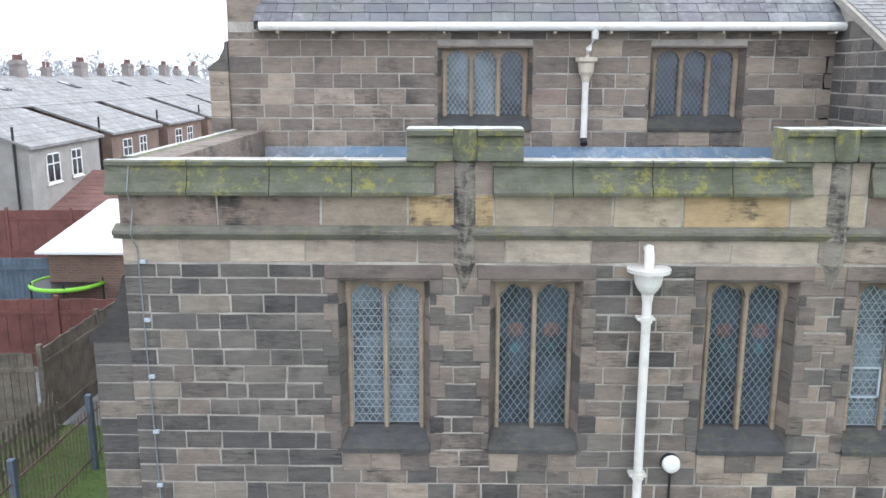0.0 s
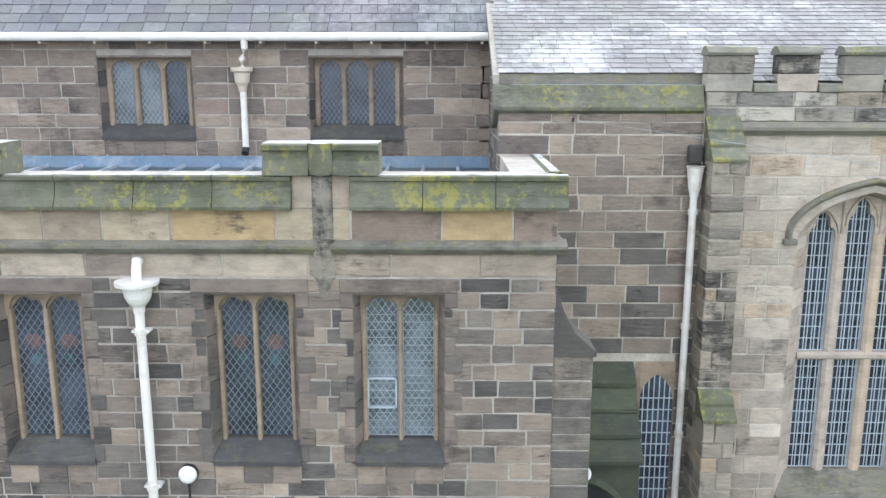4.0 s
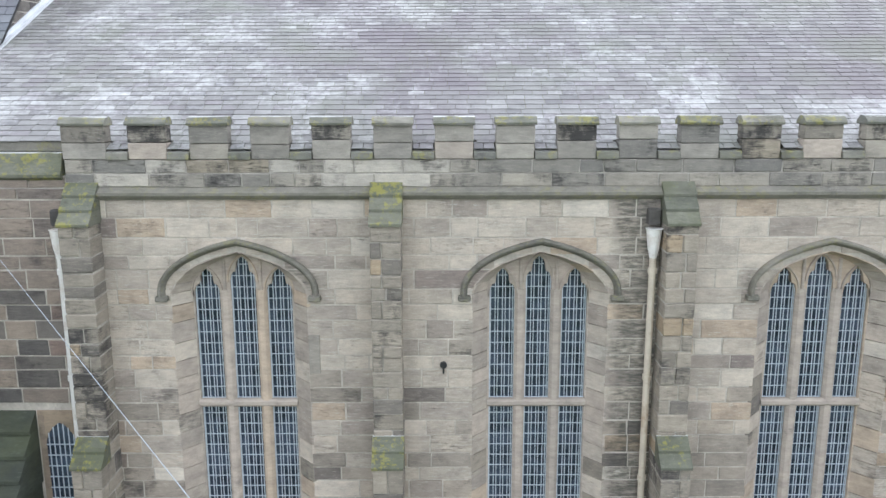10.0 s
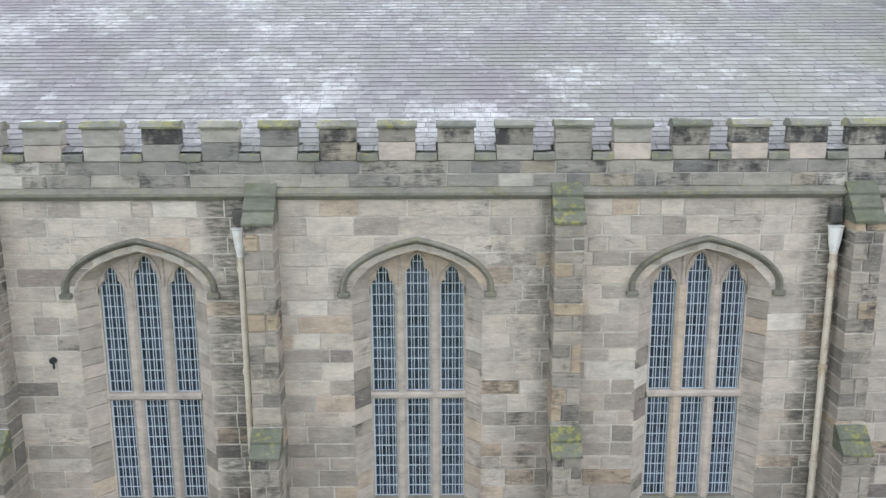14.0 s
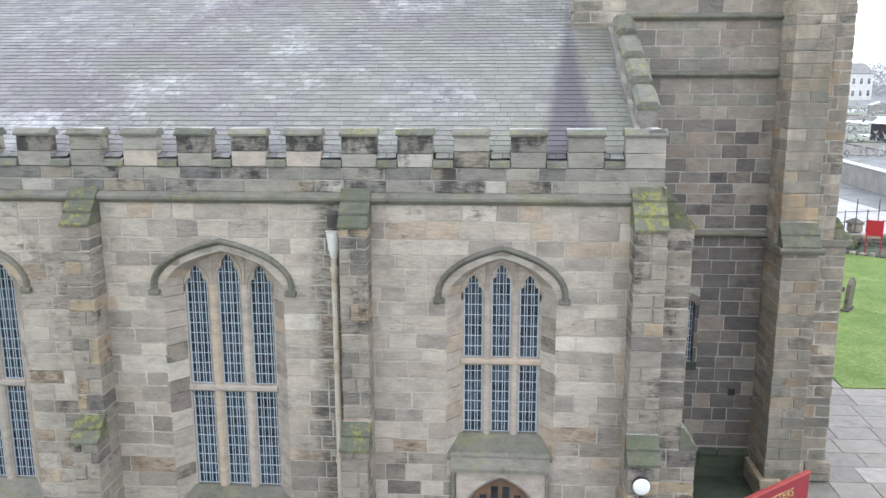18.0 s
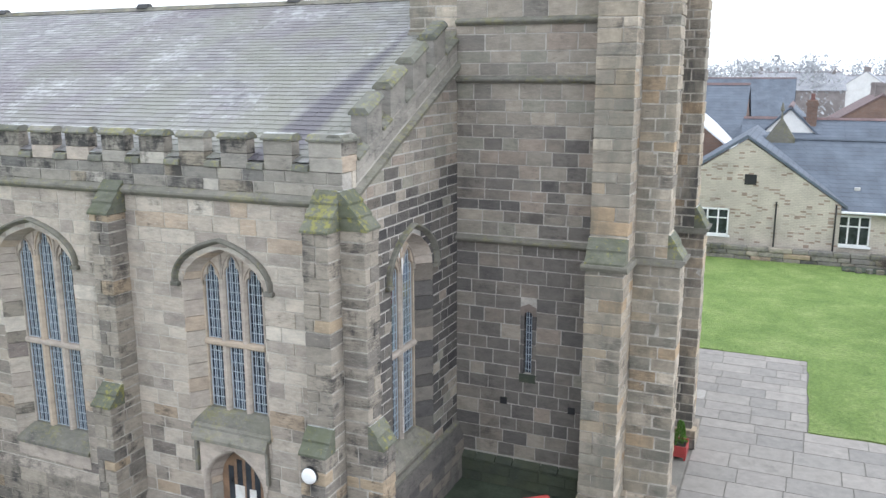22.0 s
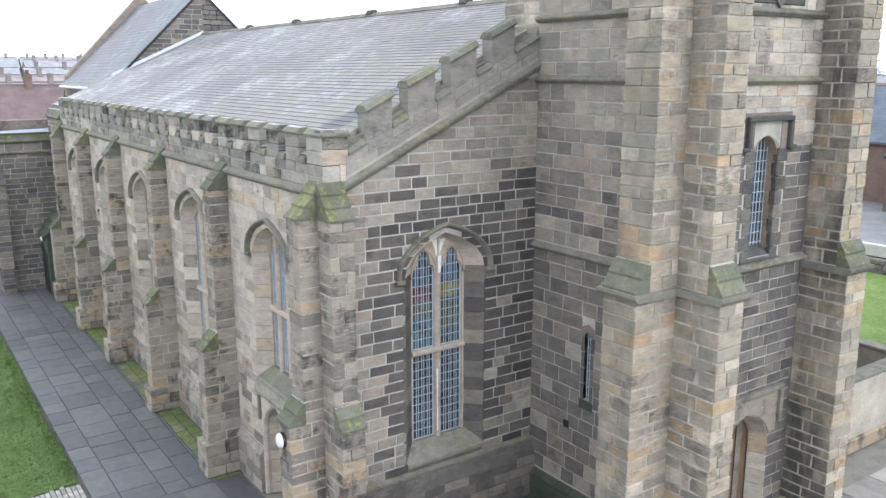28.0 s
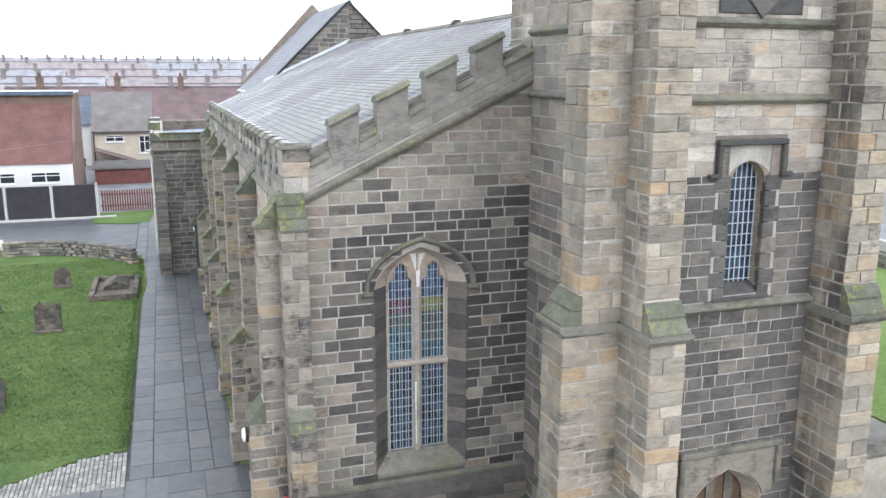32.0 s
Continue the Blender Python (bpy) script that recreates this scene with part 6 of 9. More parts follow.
def square_window(name, label, m, u, hw, hf, z0, z1, n, lw, base, tip, seed, pale, frame="warm", horiz=False, group="", cusps=True):
    """A square-headed window of n round-headed lights with a leaded lattice."""
    host = tagged(thing(name, label, "window", group, "structure"))
    dep = 0.17
    rng = random.Random(seed)
    jamb_stones(host, m, u, hw, hf, z0, z1, 0, 0, dep, ("frame", "dark", "frame", "black_s"), rng)
    gap = (2 * hf - n * 2 * lw) / (n + 1)
    cs = [u - hf + gap + lw + k * (2 * lw + gap) for k in range(n)]

    def round_head(x, r=lw, up=0.0):
        for c in cs:
            q = abs(x - c) / r
            if q < 1:
                return base + (tip + up - base) * math.sqrt(1 - q * q)
        return base - 0.05

    def under(x):
        # small foils round the head of each light
        for c in cs:
            q = (x - c) / lw
            if abs(q) < 1:
                a = math.acos(q)
                scallop = 0.3 * (1 - abs(math.sin(a * 2.5))) if cusps else 0.0
                return base + (tip - base) * math.sqrt(1 - q * q) * (1 - scallop)
        return base - 0.05

    part("head", plate(bmesh.new(), m, u - hw, u + hw, lambda x: z1, under, -dep - 0.08, -dep - 0.012, 120), M[frame], host, "cusped stone window head")
    if cusps:
        part("head_order", plate(bmesh.new(), m, u - hw, u + hw, lambda x: z1, lambda x: round_head(x, lw + gap * 0.3, 0.045), -dep - 0.012, -dep + 0.025, 120), M[frame], host, "outer arched order of the head")
    part("lintel_moulding", slab(u - hw, z1 - 0.02, -dep, u + hw, z1 + 0.02, 0.006, 0.01, m), M["frame"], host)
    foot = z0 + 0.24
    for k in range(n + 1):
        c = u - hf + gap / 2 + k * (2 * lw + gap)
        part("mullion", chamfer_bar(bmesh.new(), c, gap / 2 + 0.004, foot - 0.06, base + 0.02, -dep - 0.08, -dep + 0.03, m), M[frame], host)
    for k, c in enumerate(cs):
        part("pane", slab(c - lw, foot - 0.02, -dep - 0.07, c + lw, tip, -dep - 0.055, 0, m), M["glass_p" if pale[k % len(pale)] else "glass"], host)
        part("lead_lattice", lattice(bmesh.new(), c - lw, c + lw, foot, tip, 0.075, 0.108, -dep - 0.05, 0.008, m, round_head), M["leadcame" if pale[k % len(pale)] else "lead_d"], host, "diamond lead lattice")
        if horiz:
            part("guard_bars", bars(bmesh.new(), c - lw, c + lw, foot, tip, [c - lw + 0.01, c + lw - 0.01], [foot + 0.02 + 0.085 * i for i in range(17)], -dep - 0.02, 0.007, m), M["leadcame"], host)
    bm = bmesh.new()
    prof = [(-dep - 0.08, foot - 0.1), (-dep - 0.08, foot), (-dep + 0.01, foot - 0.01), (0.05, z0 + 0.05), (0.05, z0), (-dep - 0.08, z0)]
    lo = [bm.verts.new(m @ Vector((u - hw, z, d))) for d, z in prof]
    hi = [bm.verts.new(m @ Vector((u + hw, z, d))) for d, z in prof]
    fs = [bm.faces.new(lo), bm.faces.new(hi)] + [bm.faces.new((lo[i], lo[(i + 1) % 6], hi[(i + 1) % 6], hi[i])) for i in range(6)]
    bmesh.ops.recalc_face_normals(bm, faces=fs)
    part("sill", bm, M["sill"], host, "blackened sloped stone sill")
    for k in (-1, 0, 1):
        part("sill_course", slab(u + k * hw * 0.66 - hw * 0.33 + 0.005, z0 - 0.22, 0.0, u + k * hw * 0.66 + hw * 0.33 - 0.005, z0, 0.018, 0.006, m), M["brown"], host)
    if cusps:
        # dark quoins down both sides, long and short
        for side in (-1, 1):
            z, k = z0 + 0.02, 0
            while z < 4.60:
                t = min(4.622, z + rng.choice((0.19, 0.2, 0.21)))
                t = 4.622 if 4.622 - t < 0.08 else t
                a, b = sorted((u + side * (hw + 0.002), u + side * (hw + (0.13 if k % 2 else 0.07) + rng.uniform(0, 0.06))))
                part("quoin", slab(a, z + 0.008, 0.0, b, t - 0.006, 0.021, 0.009, m), M[rng.choice(("frame", "dark", "frame", "black_s"))], host)
                z, k = t, k + 1
        # plain sooty frame: a long lintel with a lug down each side
        part("lintel", slab(u - 0.605, z1 + 0.012, 0.0, u + 0.605, z1 + 0.155, 0.024, 0.006, m), M["frame"], host, "long sooty stone lintel")
        for a, b in ((u - 0.605, u - hw - 0.003), (u + hw + 0.003, u + 0.605)):
            part("lintel_lug", slab(a, 4.63, 0.0, b, z1 + 0.006, 0.023, 0.005, m), M["frame"], host)
    return host


for k, u in enumerate(VW):
    ends = k in (0, 3)
    square_window("window_%d" % (9 + k), "two-light vestry window with pale leaded glass behind guard bars" if ends else "two-light vestry window with dark leaded glass", MV, u, 0.47, 0.405, 2.88, 4.775, 2, 0.17, 4.535, 4.69,
                  300 + k, (True,) if ends else (False,), horiz=ends, group="vestry windows")
for k, (u, h) in enumerate(CW):
    square_window("window_%d" % (13 + k), "three-light chancel window with diamond leaded panes", MC, u, h, 0.66, 5.98, 7.24, 3, 0.17, 7.04, 7.18, 310 + k, ((True, True, False), (False, False, False))[k], group="chancel windows", cusps=False)
for nm, u in (("window_10", VW[1]), ("window_11", VW[2])):
    for c in (-0.19, 0.19):
        for z, key, r in ((4.18, "medallion", 0.085), (3.98, "teal", 0.06)):
            bm = tube(bmesh.new(), [MV @ Vector((u + c, z, -0.224)), MV @ Vector((u + c, z, -0.219))], r, 18)
            part("medallion", bm, M[key], bpy.data.objects[nm], "round stained glass medallion")
h = bpy.data.objects["window_12"]
bm = bmesh.new()
for a, b, c, d in ((4.36, 3.45, 4.68, 3.47), (4.36, 3.78, 4.68, 3.80), (4.36, 3.45, 4.38, 3.80), (4.66, 3.45, 4.68, 3.80)):
    box(bm, a, b, -0.2, c, d, -0.17, 0, MV)
part("opening_frame", bm, M["grille"], h, "grey opening casement frame")

# slit window between porch and buttress
host = tagged(thing("window_15", "narrow pointed window with a bar grille beside the porch", "window", kind="structure"))
part("jamb", slab(7.70, 1.0, -0.2, 7.79, 3.2, 0.015, 0.01, MB), M["warm"], host)
part("head", plate(bmesh.new(), MB, 7.70, 8.24, lambda x: 3.26, lambda x: 2.72 + 0.36 * arch((x - 8.0) / 0.22) if abs(x - 8.0) < 0.22 else 2.72, -0.2, 0.012, 24), M["warm"], host)
part("pane", slab(7.78, 1.0, -0.02, 8.24, 3.1, 0.002, 0, MB), M["glass"], host)
part("grille", bars(bmesh.new(), 7.79, 8.22, 1.05, 3.1, [7.83 + 0.07 * i for i in range(6)], [1.1 + 0.165 * i for i in range(11)], 0.008, 0.013, MB, lambda x: 2.72 + 0.36 * arch((x - 8.0) / 0.23)), M["grille"], host)
part("sill", slab(7.70, 0.8, -0.1, 8.24, 1.02, 0.05, 0.02, MB), M["string"], host)

# low stone porch with a stepped green roof
porch = tagged(thing("porch", "low stone porch with an algae-green stepped roof and arched door", "porch"))
part("wall", slab(6.34, 10.0, 0, 7.66, NY, 2.2, 0.01), M["green"], porch)
for k in range(4):
    y0, y1 = 9.94 + k * 0.195, 9.94 + (k + 1) * 0.195
    z0, z1 = 2.18 + k * 0.27, 2.18 + (k + 1) * 0.27
    part("roof_slab", prism(bmesh.new(), [(NY, z0), (y0 - 0.04, z0), (y0 - 0.04, z0 + 0.05), (y1, z1), (NY, z1)], 6.33, 7.68), M["green"], porch, "algae-green stone roofing slab")
MP = facing((0, 10.0, 0), "-y")
part("door", plate(bmesh.new(), MP, 6.60, 7.35, lambda x: 1.55 + 0.33 * arch((x - 6.975) / 0.375), lambda x: 0.0, 0.0, 0.012, 24), M["black"], porch, "dark arched doorway")
part("door_moulding", sweep(bmesh.new(), [(6.975 + x, z) for x, z in arch_pts(0.40, 1.55, 0.36, 16)], [(0, 0), (0.02, 0.05), (0.08, 0.05), (0.09, 0)], MP), M["green"], porch)

# ---- pipes, gutters, lamps on the church ----


def downpipe(name, label, x, y, z_top, z_hop, mat, offset, back, dark_head=False):
    """A rainwater pipe with hopper, collars and a swan neck at its head."""
    h = thing(name, label, "downpipe", "downpipes")
    part("pipe", tube(bmesh.new(), [(x, y, 0.02), (x, y, z_hop)], 0.048, 14), mat, h)
    bm = tube(bmesh.new(), [(x, y, z_hop - 0.02), (x, y, z_hop + 0.05), (x, y, z_hop + 0.10), (x, y, z_hop + 0.15), (x, y, z_hop + 0.27), (x, y, z_hop + 0.28), (x, y, z_hop + 0.32), (x, y, z_hop + 0.32)],
              [0.055, 0.062, 0.105, 0.13, 0.15, 0.215, 0.22, 0.16], 18)
    part("hopper", bm, mat, h, "moulded rainwater hopper")
    pts = [(x, y, z_hop + 0.28), (x, y, z_hop + 0.42), (x + offset * 0.4, y + back * 0.5, z_hop + 0.52), (x + offset, y + back, z_top)]
    part("swan_neck", tube(bmesh.new(), pts, 0.05, 12), M["black"] if dark_head else mat, h)
    z = z_hop - 0.25
    while z > 0.3:
        part("collar", tube(bmesh.new(), [(x, y, z), (x, y, z + 0.07)], 0.063, 14), mat, h)
        part("bracket", slab(x - 0.09, y - 0.02, z + 0.02, x + 0.09, y + 0.11, z + 0.05, 0.005), mat, h)
        z -= 1.72
    return h


downpipe("downpipe", "white painted iron downpipe with a hopper on the vestry wall", 2.09, 8.37, 5.12, 4.62, M["white"], 0.0, 0.08)
for x in (8.30, 16.19, 24.42):
    h = thing("downpipe", "cream painted iron downpipe beside a nave buttress", "downpipe", "downpipes")
    y = NY - 0.12
    part("pipe", tube(bmesh.new(), [(x, y, 0.02), (x, y, 5.52)], 0.047, 14), M["white" if x < 10 else "cream"], h)
    part("hopper", tube(bmesh.new(), [(x, y, 5.46), (x, y, 5.52), (x, y, 5.58), (x, y, 5.84), (x, y, 5.86)], [0.05, 0.058, 0.075, 0.105, 0.12], 14), M["white"], h, "white tapered hopper")
    part("outlet", slab(x - 0.085, NY - 0.14, 5.90, x + 0.085, NY + 0.02, 6.12, 0.02), M["sooty"], h, "dark stone outlet hole")
    for z in (5.25, 3.75, 2.25, 0.75):
        part("collar", tube(bmesh.new(), [(x, y, z), (x, y, z + 0.07)], 0.062, 14), M["white" if x < 10 else "cream"], h)
h = thing("downpipe", "cream painted iron downpipe under the chancel gutter", "downpipe", "downpipes")
part("pipe", tube(bmesh.new(), [(2.11, 13.02, 5.80), (2.11, 13.02, 6.8)], 0.05, 14), M["white"], h)
part("hopper", tube(bmesh.new(), [(2.11, 13.0, 6.72), (2.11, 13.0, 6.8), (2.11, 13.0, 6.86), (2.11, 13.0, 7.0), (2.11, 13.0, 7.02), (2.11, 13.0, 7.08)], [0.06, 0.075, 0.11, 0.125, 0.165, 0.165], 14), M["cream"], h, "rusty cream hopper")
part("swan_neck", tube(bmesh.new(), [(2.11, 13.0, 7.05), (2.13, 12.96, 7.2), (2.2, 12.86, 7.36), (2.2, 12.84, 7.5)], 0.052, 12), M["white"], h)
part("shoe", tube(bmesh.new(), [(2.11, 13.02, 5.86), (2.11, 12.95, 5.79)], 0.056, 12), M["black"], h)
gut = thing("gutter", "white half-round iron gutter along the chancel eaves", "gutter")
bm = sweep(bmesh.new(), [(-2.75, 0), (5.95, 0)], [(0.065 * math.cos(a) , 0.065 * math.sin(a)) for a in [math.pi * 2 * k / 12 for k in range(12)]], Matrix(((1, 0, 0, 0), (0, 0, 1, 12.84), (0, 1, 0, 7.52), (0, 0, 0, 1))))
part("trough", bm, M["white"], gut)
for k in range(11):
    part("bracket", slab(-2.5 + k * 0.82, 12.84, 7.42, -2.46 + k * 0.82, 13.12, 7.47, 0.004), M["cream"], gut)
tagged(part("eaves_boarding", slab(-2.8, 12.9, 7.46, 6.0, 13.14, 7.56), M["wood"]), "dark eaves boards under the chancel roof", "eaves", kind="structure")


def round_lamp(label, x, y, z, r=0.125, m=None):
    h = thing("wall_lamp", label, "lamp", "wall lamps")
    mm = m or facing((x, y, z), "-y")
    pts = [(0, 0, 0), (0, 0, 0.05)]
    bm = tube(bmesh.new(), [mm @ Vector(p) for p in pts], r * 1.04, 24)
    part("base", bm, M["black"], h, "black back plate")
    bm = tube(bmesh.new(), [mm @ Vector((0, 0, d)) for d in (0.05, 0.075, 0.095, 0.104)], [r, r * 0.94, r * 0.74, r * 0.4], 24)
    part("diffuser", bm, M["lamp"], h, "white round diffuser")
    return h


round_lamp("white round lamp on the corner buttress by the door", 28.87, NY - 0.735, 2.34)
round_lamp("white round lamp over the porch door", 6.94, 9.99, 2.04, 0.10)
l3 = round_lamp("small white round lamp low on the vestry wall", 2.45, VY - 0.02, 2.79, 0.10)
part("cable", tube(bmesh.new(), [(2.45, VY - 0.05, 0.2), (2.45, VY - 0.05, 2.72)], 0.014, 8), M["black"], l3, "black supply cable")
v = tagged(thing("wall_vent", "round black iron vent in the nave wall", "vent"))
part("ring", tube(bmesh.new(), [(13.40, NY + 0.005, 3.93), (13.40, NY - 0.05, 3.93)], 0.048, 18), M["black"], v)
part("drip", slab(13.387, NY - 0.03, 3.80, 13.413, NY - 0.012, 3.89, 0.004), M["black"], v)
# conductor strip down the vestry corner
t = thing("conductor_strip", "thin grey lightning conductor clipped to the vestry corner", "cable")
part("strip", tube(bmesh.new(), [(-3.02, VY - 0.03, 0.1), (-3.04, VY - 0.03, 2.6), (-3.08, VY - 0.03, 5.1), (-3.1, VY - 0.13, 5.25), (-3.1, VY - 0.03, 5.5), (-3.1, VY - 0.14, 5.7), (-3.1, VY - 0.03, 5.98)], 0.007, 6), M["lead_d"], t)
for k in range(8):
    part("clip", slab(-3.06 + 0.0, VY - 0.05, 0.6 + k * 0.62, -3.0, VY - 0.012, 0.64 + k * 0.62, 0.004), M["grille"], t)
# overhead wire from the east corner out over the churchyard
w = thing("overhead_wire", "thin pale overhead wire running out over the churchyard", "wire")
part("wire", tube(bmesh.new(), [(6.77 + (16.35 - 6.77) * k / 14, 10.7 - 12.7 * k / 14, 6.43 - 0.98 * k / 14) for k in range(15)], 0.0022, 6), M["leadcame"], w)
part("hook", tube(bmesh.new(), [(6.77, NY + 0.02, 6.40), (6.77, NY - 0.05, 6.43), (6.77, NY - 0.06, 6.45)], 0.012, 6), M["black"], w)
part("post", tube(bmesh.new(), [(16.35, -2.0, -0.1), (16.35, -2.0, 5.6)], [0.09, 0.06], 10), M["grey_wood"], w, "wooden pole")

# ---- churchyard ----


def flags(host, x0, x1, y0, y1, mat, seed, z=0.0, row=(0.42, 0.62), length=(0.45, 0.95), along="x", cap=300, keep=None, name="flagstone", jut=0.006):
    rng = random.Random(seed)
    v = y0 if along == "x" else x0
    ve = y1 if along == "x" else x1
    us, ue = (x0, x1) if along == "x" else (y0, y1)
    quads = []
    while v < ve - 0.05:
        h = min(rng.uniform(*row), ve - v)
        u = us
        while u < ue - 0.05:
            w = min(rng.uniform(*length), ue - u)
            a = (u + 0.005, v + 0.005, u + w - 0.005, v + h - 0.005)
            if along != "x":
                a = (a[1], a[0], a[3], a[2])
            if keep is None or keep((a[0] + a[2]) / 2, (a[1] + a[3]) / 2):
                quads.append(a)
            u += w
        v += h
    rv, rf = [], []
    for k, (a, b, c, d) in enumerate(quads):
        t = z + rng.uniform(0, jut)
        s = [rng.uniform(-0.003, 0.003) for _ in range(4)]
        vs = [(a, b, t - 0.05), (c, b, t - 0.05), (c, d, t - 0.05), (a, d, t - 0.05), (a + 0.006, b + 0.006, t + s[0]), (c - 0.006, b + 0.006, t + s[1]), (c - 0.006, d - 0.006, t + s[2]), (a + 0.006, d - 0.006, t + s[3])]
        fs = [(4, 5, 6, 7), (0, 1, 5, 4), (1, 2, 6, 5), (2, 3, 7, 6), (3, 0, 4, 7)]
        if k < cap:
            me = bpy.data.meshes.new(name)
            me.from_pydata([(p[0] - a, p[1] - b, p[2]) for p in vs], [], fs)
            me.materials.append(mat)
            ob = new(name, me)
            ob.location = (a, b, 0)
            ob.parent = host
        else:
            o = len(rv)
            rv += vs
            rf += [tuple(i + o for i in f) for f in fs]
    if rv:
        me = bpy.data.meshes.new(name)
        me.from_pydata(rv, [], rf)
        me.materials.append(mat)
        ob = new("joined_" + name + "s", me)
        ob.parent = host
        tagged(ob, kind="stuff")


M["joint"] = plain("dark_joint_soil", (0.075, 0.076, 0.07), 0.95, vary=0.3, scale=2)
M["setts"] = stone_mat("pale_sett", [(0.4, (0.30, 0.292, 0.262)), (0.3, (0.25, 0.243, 0.22)), (0.3, (0.36, 0.35, 0.318))], 0.1, relief=0.004)
M["moss"] = stone_mat("moss_grown_flag", [(0.4, (0.115, 0.155, 0.05)), (0.3, (0.14, 0.15, 0.10)), (0.3, (0.10, 0.14, 0.045))], 0.2, 0.5, 0.006)
path = tagged(part("path", slab(-12, 7.30, -0.07, 25.2, 10.72, -0.018), M["joint"]), "wet grey flagstone path along the nave", "path", kind="structure")
flags(path, 5.4, 25.2, 7.78, 10.06, M["flag"], 71, row=(0.34, 0.8), length=(0.5, 1.35))
flags(path, -12, 5.4, 7.34, 8.46, M["flag"], 72, row=(0.5, 0.6), length=(0.5, 0.9), cap=60)
flags(path, 7.7, 25.2, 10.06, 10.62, M["moss"], 73, row=(0.25, 0.32), length=(0.3, 0.5), cap=150, name="mossy_flag")
paving = tagged(part("pavement", slab(25.2, -10, -0.07, 60, 25.35, -0.014), plain("sandy_joint", (0.2, 0.19, 0.165), 0.95, vary=0.2, scale=2)), "pale stone paving round the tower", "pavement", kind="structure")
flags(paving, 25.2, 36.0, 5.6, 10.60, M["flag"], 74, row=(0.4, 0.8), length=(0.6, 1.4), cap=120)
flags(paving, 33.5, 42.0, 10.6, 20.1, M["flag_w"], 75, row=(0.5, 0.7), length=(0.7, 1.4), cap=260)
flags(paving, 32.7, 35.85, 20.1, 25.35, M["flag_w"], 76, row=(0.5, 0.7), length=(0.6, 1.2), cap=120)
flags(paving, 36.0, 42.0, 3.0, 10.6, M["flag_w"], 77, row=(0.5, 0.7), length=(0.7, 1.4), cap=40)
tagged(part("pit_floor", slab(29.2, 11.0, -0.05, 31.94, 15.06, -0.012), M["earth"]), "damp mossy corner of ground between nave and tower", "ground", kind="structure")
rng = random.Random(6)
setts = tagged(part("sett_edging", prism(bmesh.new(), [(25.5, 3.0), (25.5, 7.72), (23.6, 7.72), (23.75, 6.9), (24.6, 5.5), (25.2, 3.2)], -0.06, -0.008, "z"), M["joint"]), "white painted sett edging beside the lawn", "edging", kind="structure")
flags(setts, 23.6, 25.45, 3.2, 7.72, M["setts"], 78, z=0.012, row=(0.085, 0.1), length=(0.17, 0.26), cap=150, name="sett", keep=lambda x, y: x > 23.7 + max(0, 7.0 - y) * 0.55 and x > 23.6)


def lawn(name, label, outline, z=0.02, drop=0.06, mat="grass"):
    bm = bmesh.new()
    rg = random.Random(4)
    pts = []
    for (a, b), (c, d) in zip(outline, outline[1:] + outline[:1]):
        n = max(1, min(60, int(math.hypot(c - a, d - b) / 0.35)))
        for k in range(n):
            pts.append((a + (c - a) * k / n + rg.uniform(-0.035, 0.035), b + (d - b) * k / n + rg.uniform(-0.035, 0.035)))
    prism(bm, pts, -drop, z, "z")
    return tagged(part(name, bm, M[mat]), label, "grass", kind="structure")


lawn("lawn_north", "short damp green churchyard grass", [(2.0, 7.62), (7.4, 7.95), (12, 7.72), (23.7, 7.70), (23.75, 6.9), (24.6, 5.5), (25.3, 3.0), (27, -30), (-2, -30), (-1.0, 1.0), (0.6, 3.0), (1.5, 5.0)])
lawn("lawn_west", "wide green churchyard lawn behind the tower", [(35.87, 25.35), (35.87, 20.12), (70, 20.4), (70, 38.7), (5, 38.7), (5, 25.4), (33, 25.36)], mat="grass_w")
lawn("verge", "strip of rough grass by the railings", [(-12.5, 8.6), (-3.7, 8.6), (-3.7, 14), (-6.3, 15.5), (-12.5, 15.5)], 0.01)


def grass_tufts(name, label, regions, count, seed, mat="grass", size=1.0):
    """Loose blades, thicker along the edges of the lawn."""
    rg = random.Random(seed)
    vs, fs = [], []
    for x0, y0, x1, y1, share in regions:
        for _ in range(int(count * share)):
            x, y = rg.uniform(x0, x1), rg.uniform(y0, y1)
            for _ in range(3):
                a, h, w = rg.uniform(0, 6.28), rg.uniform(0.03, 0.075) * size, rg.uniform(0.006, 0.012) * size
                bx, by = x + rg.uniform(-0.05, 0.05), y + rg.uniform(-0.05, 0.05)
                dx, dy = math.cos(a), math.sin(a)
                o = len(vs)
                vs += [(bx - dy * w, by + dx * w, 0.015), (bx + dy * w, by - dx * w, 0.015), (bx + dx * h * 0.6, by + dy * h * 0.6, 0.015 + h)]
                fs.append((o, o + 1, o + 2))
    me = bpy.data.meshes.new(name)
    me.from_pydata(vs, [], fs)
    me.materials.append(M[mat])
    return tagged(new(name, me), label, "grass", kind="stuff")


grass_tufts("grass_blades", "loose blades of damp green grass", [(2.6, 0, 23.6, 7.6, 0.8), (3, 7.5, 23.6, 7.74, 0.06)], 26000, 3)

M["headstone"] = stone_mat("weathered_headstone", [(0.5, (0.17, 0.145, 0.115)), (0.5, (0.145, 0.125, 0.10))], 0.95, 0.15, 0.006, soot_at=0.45)


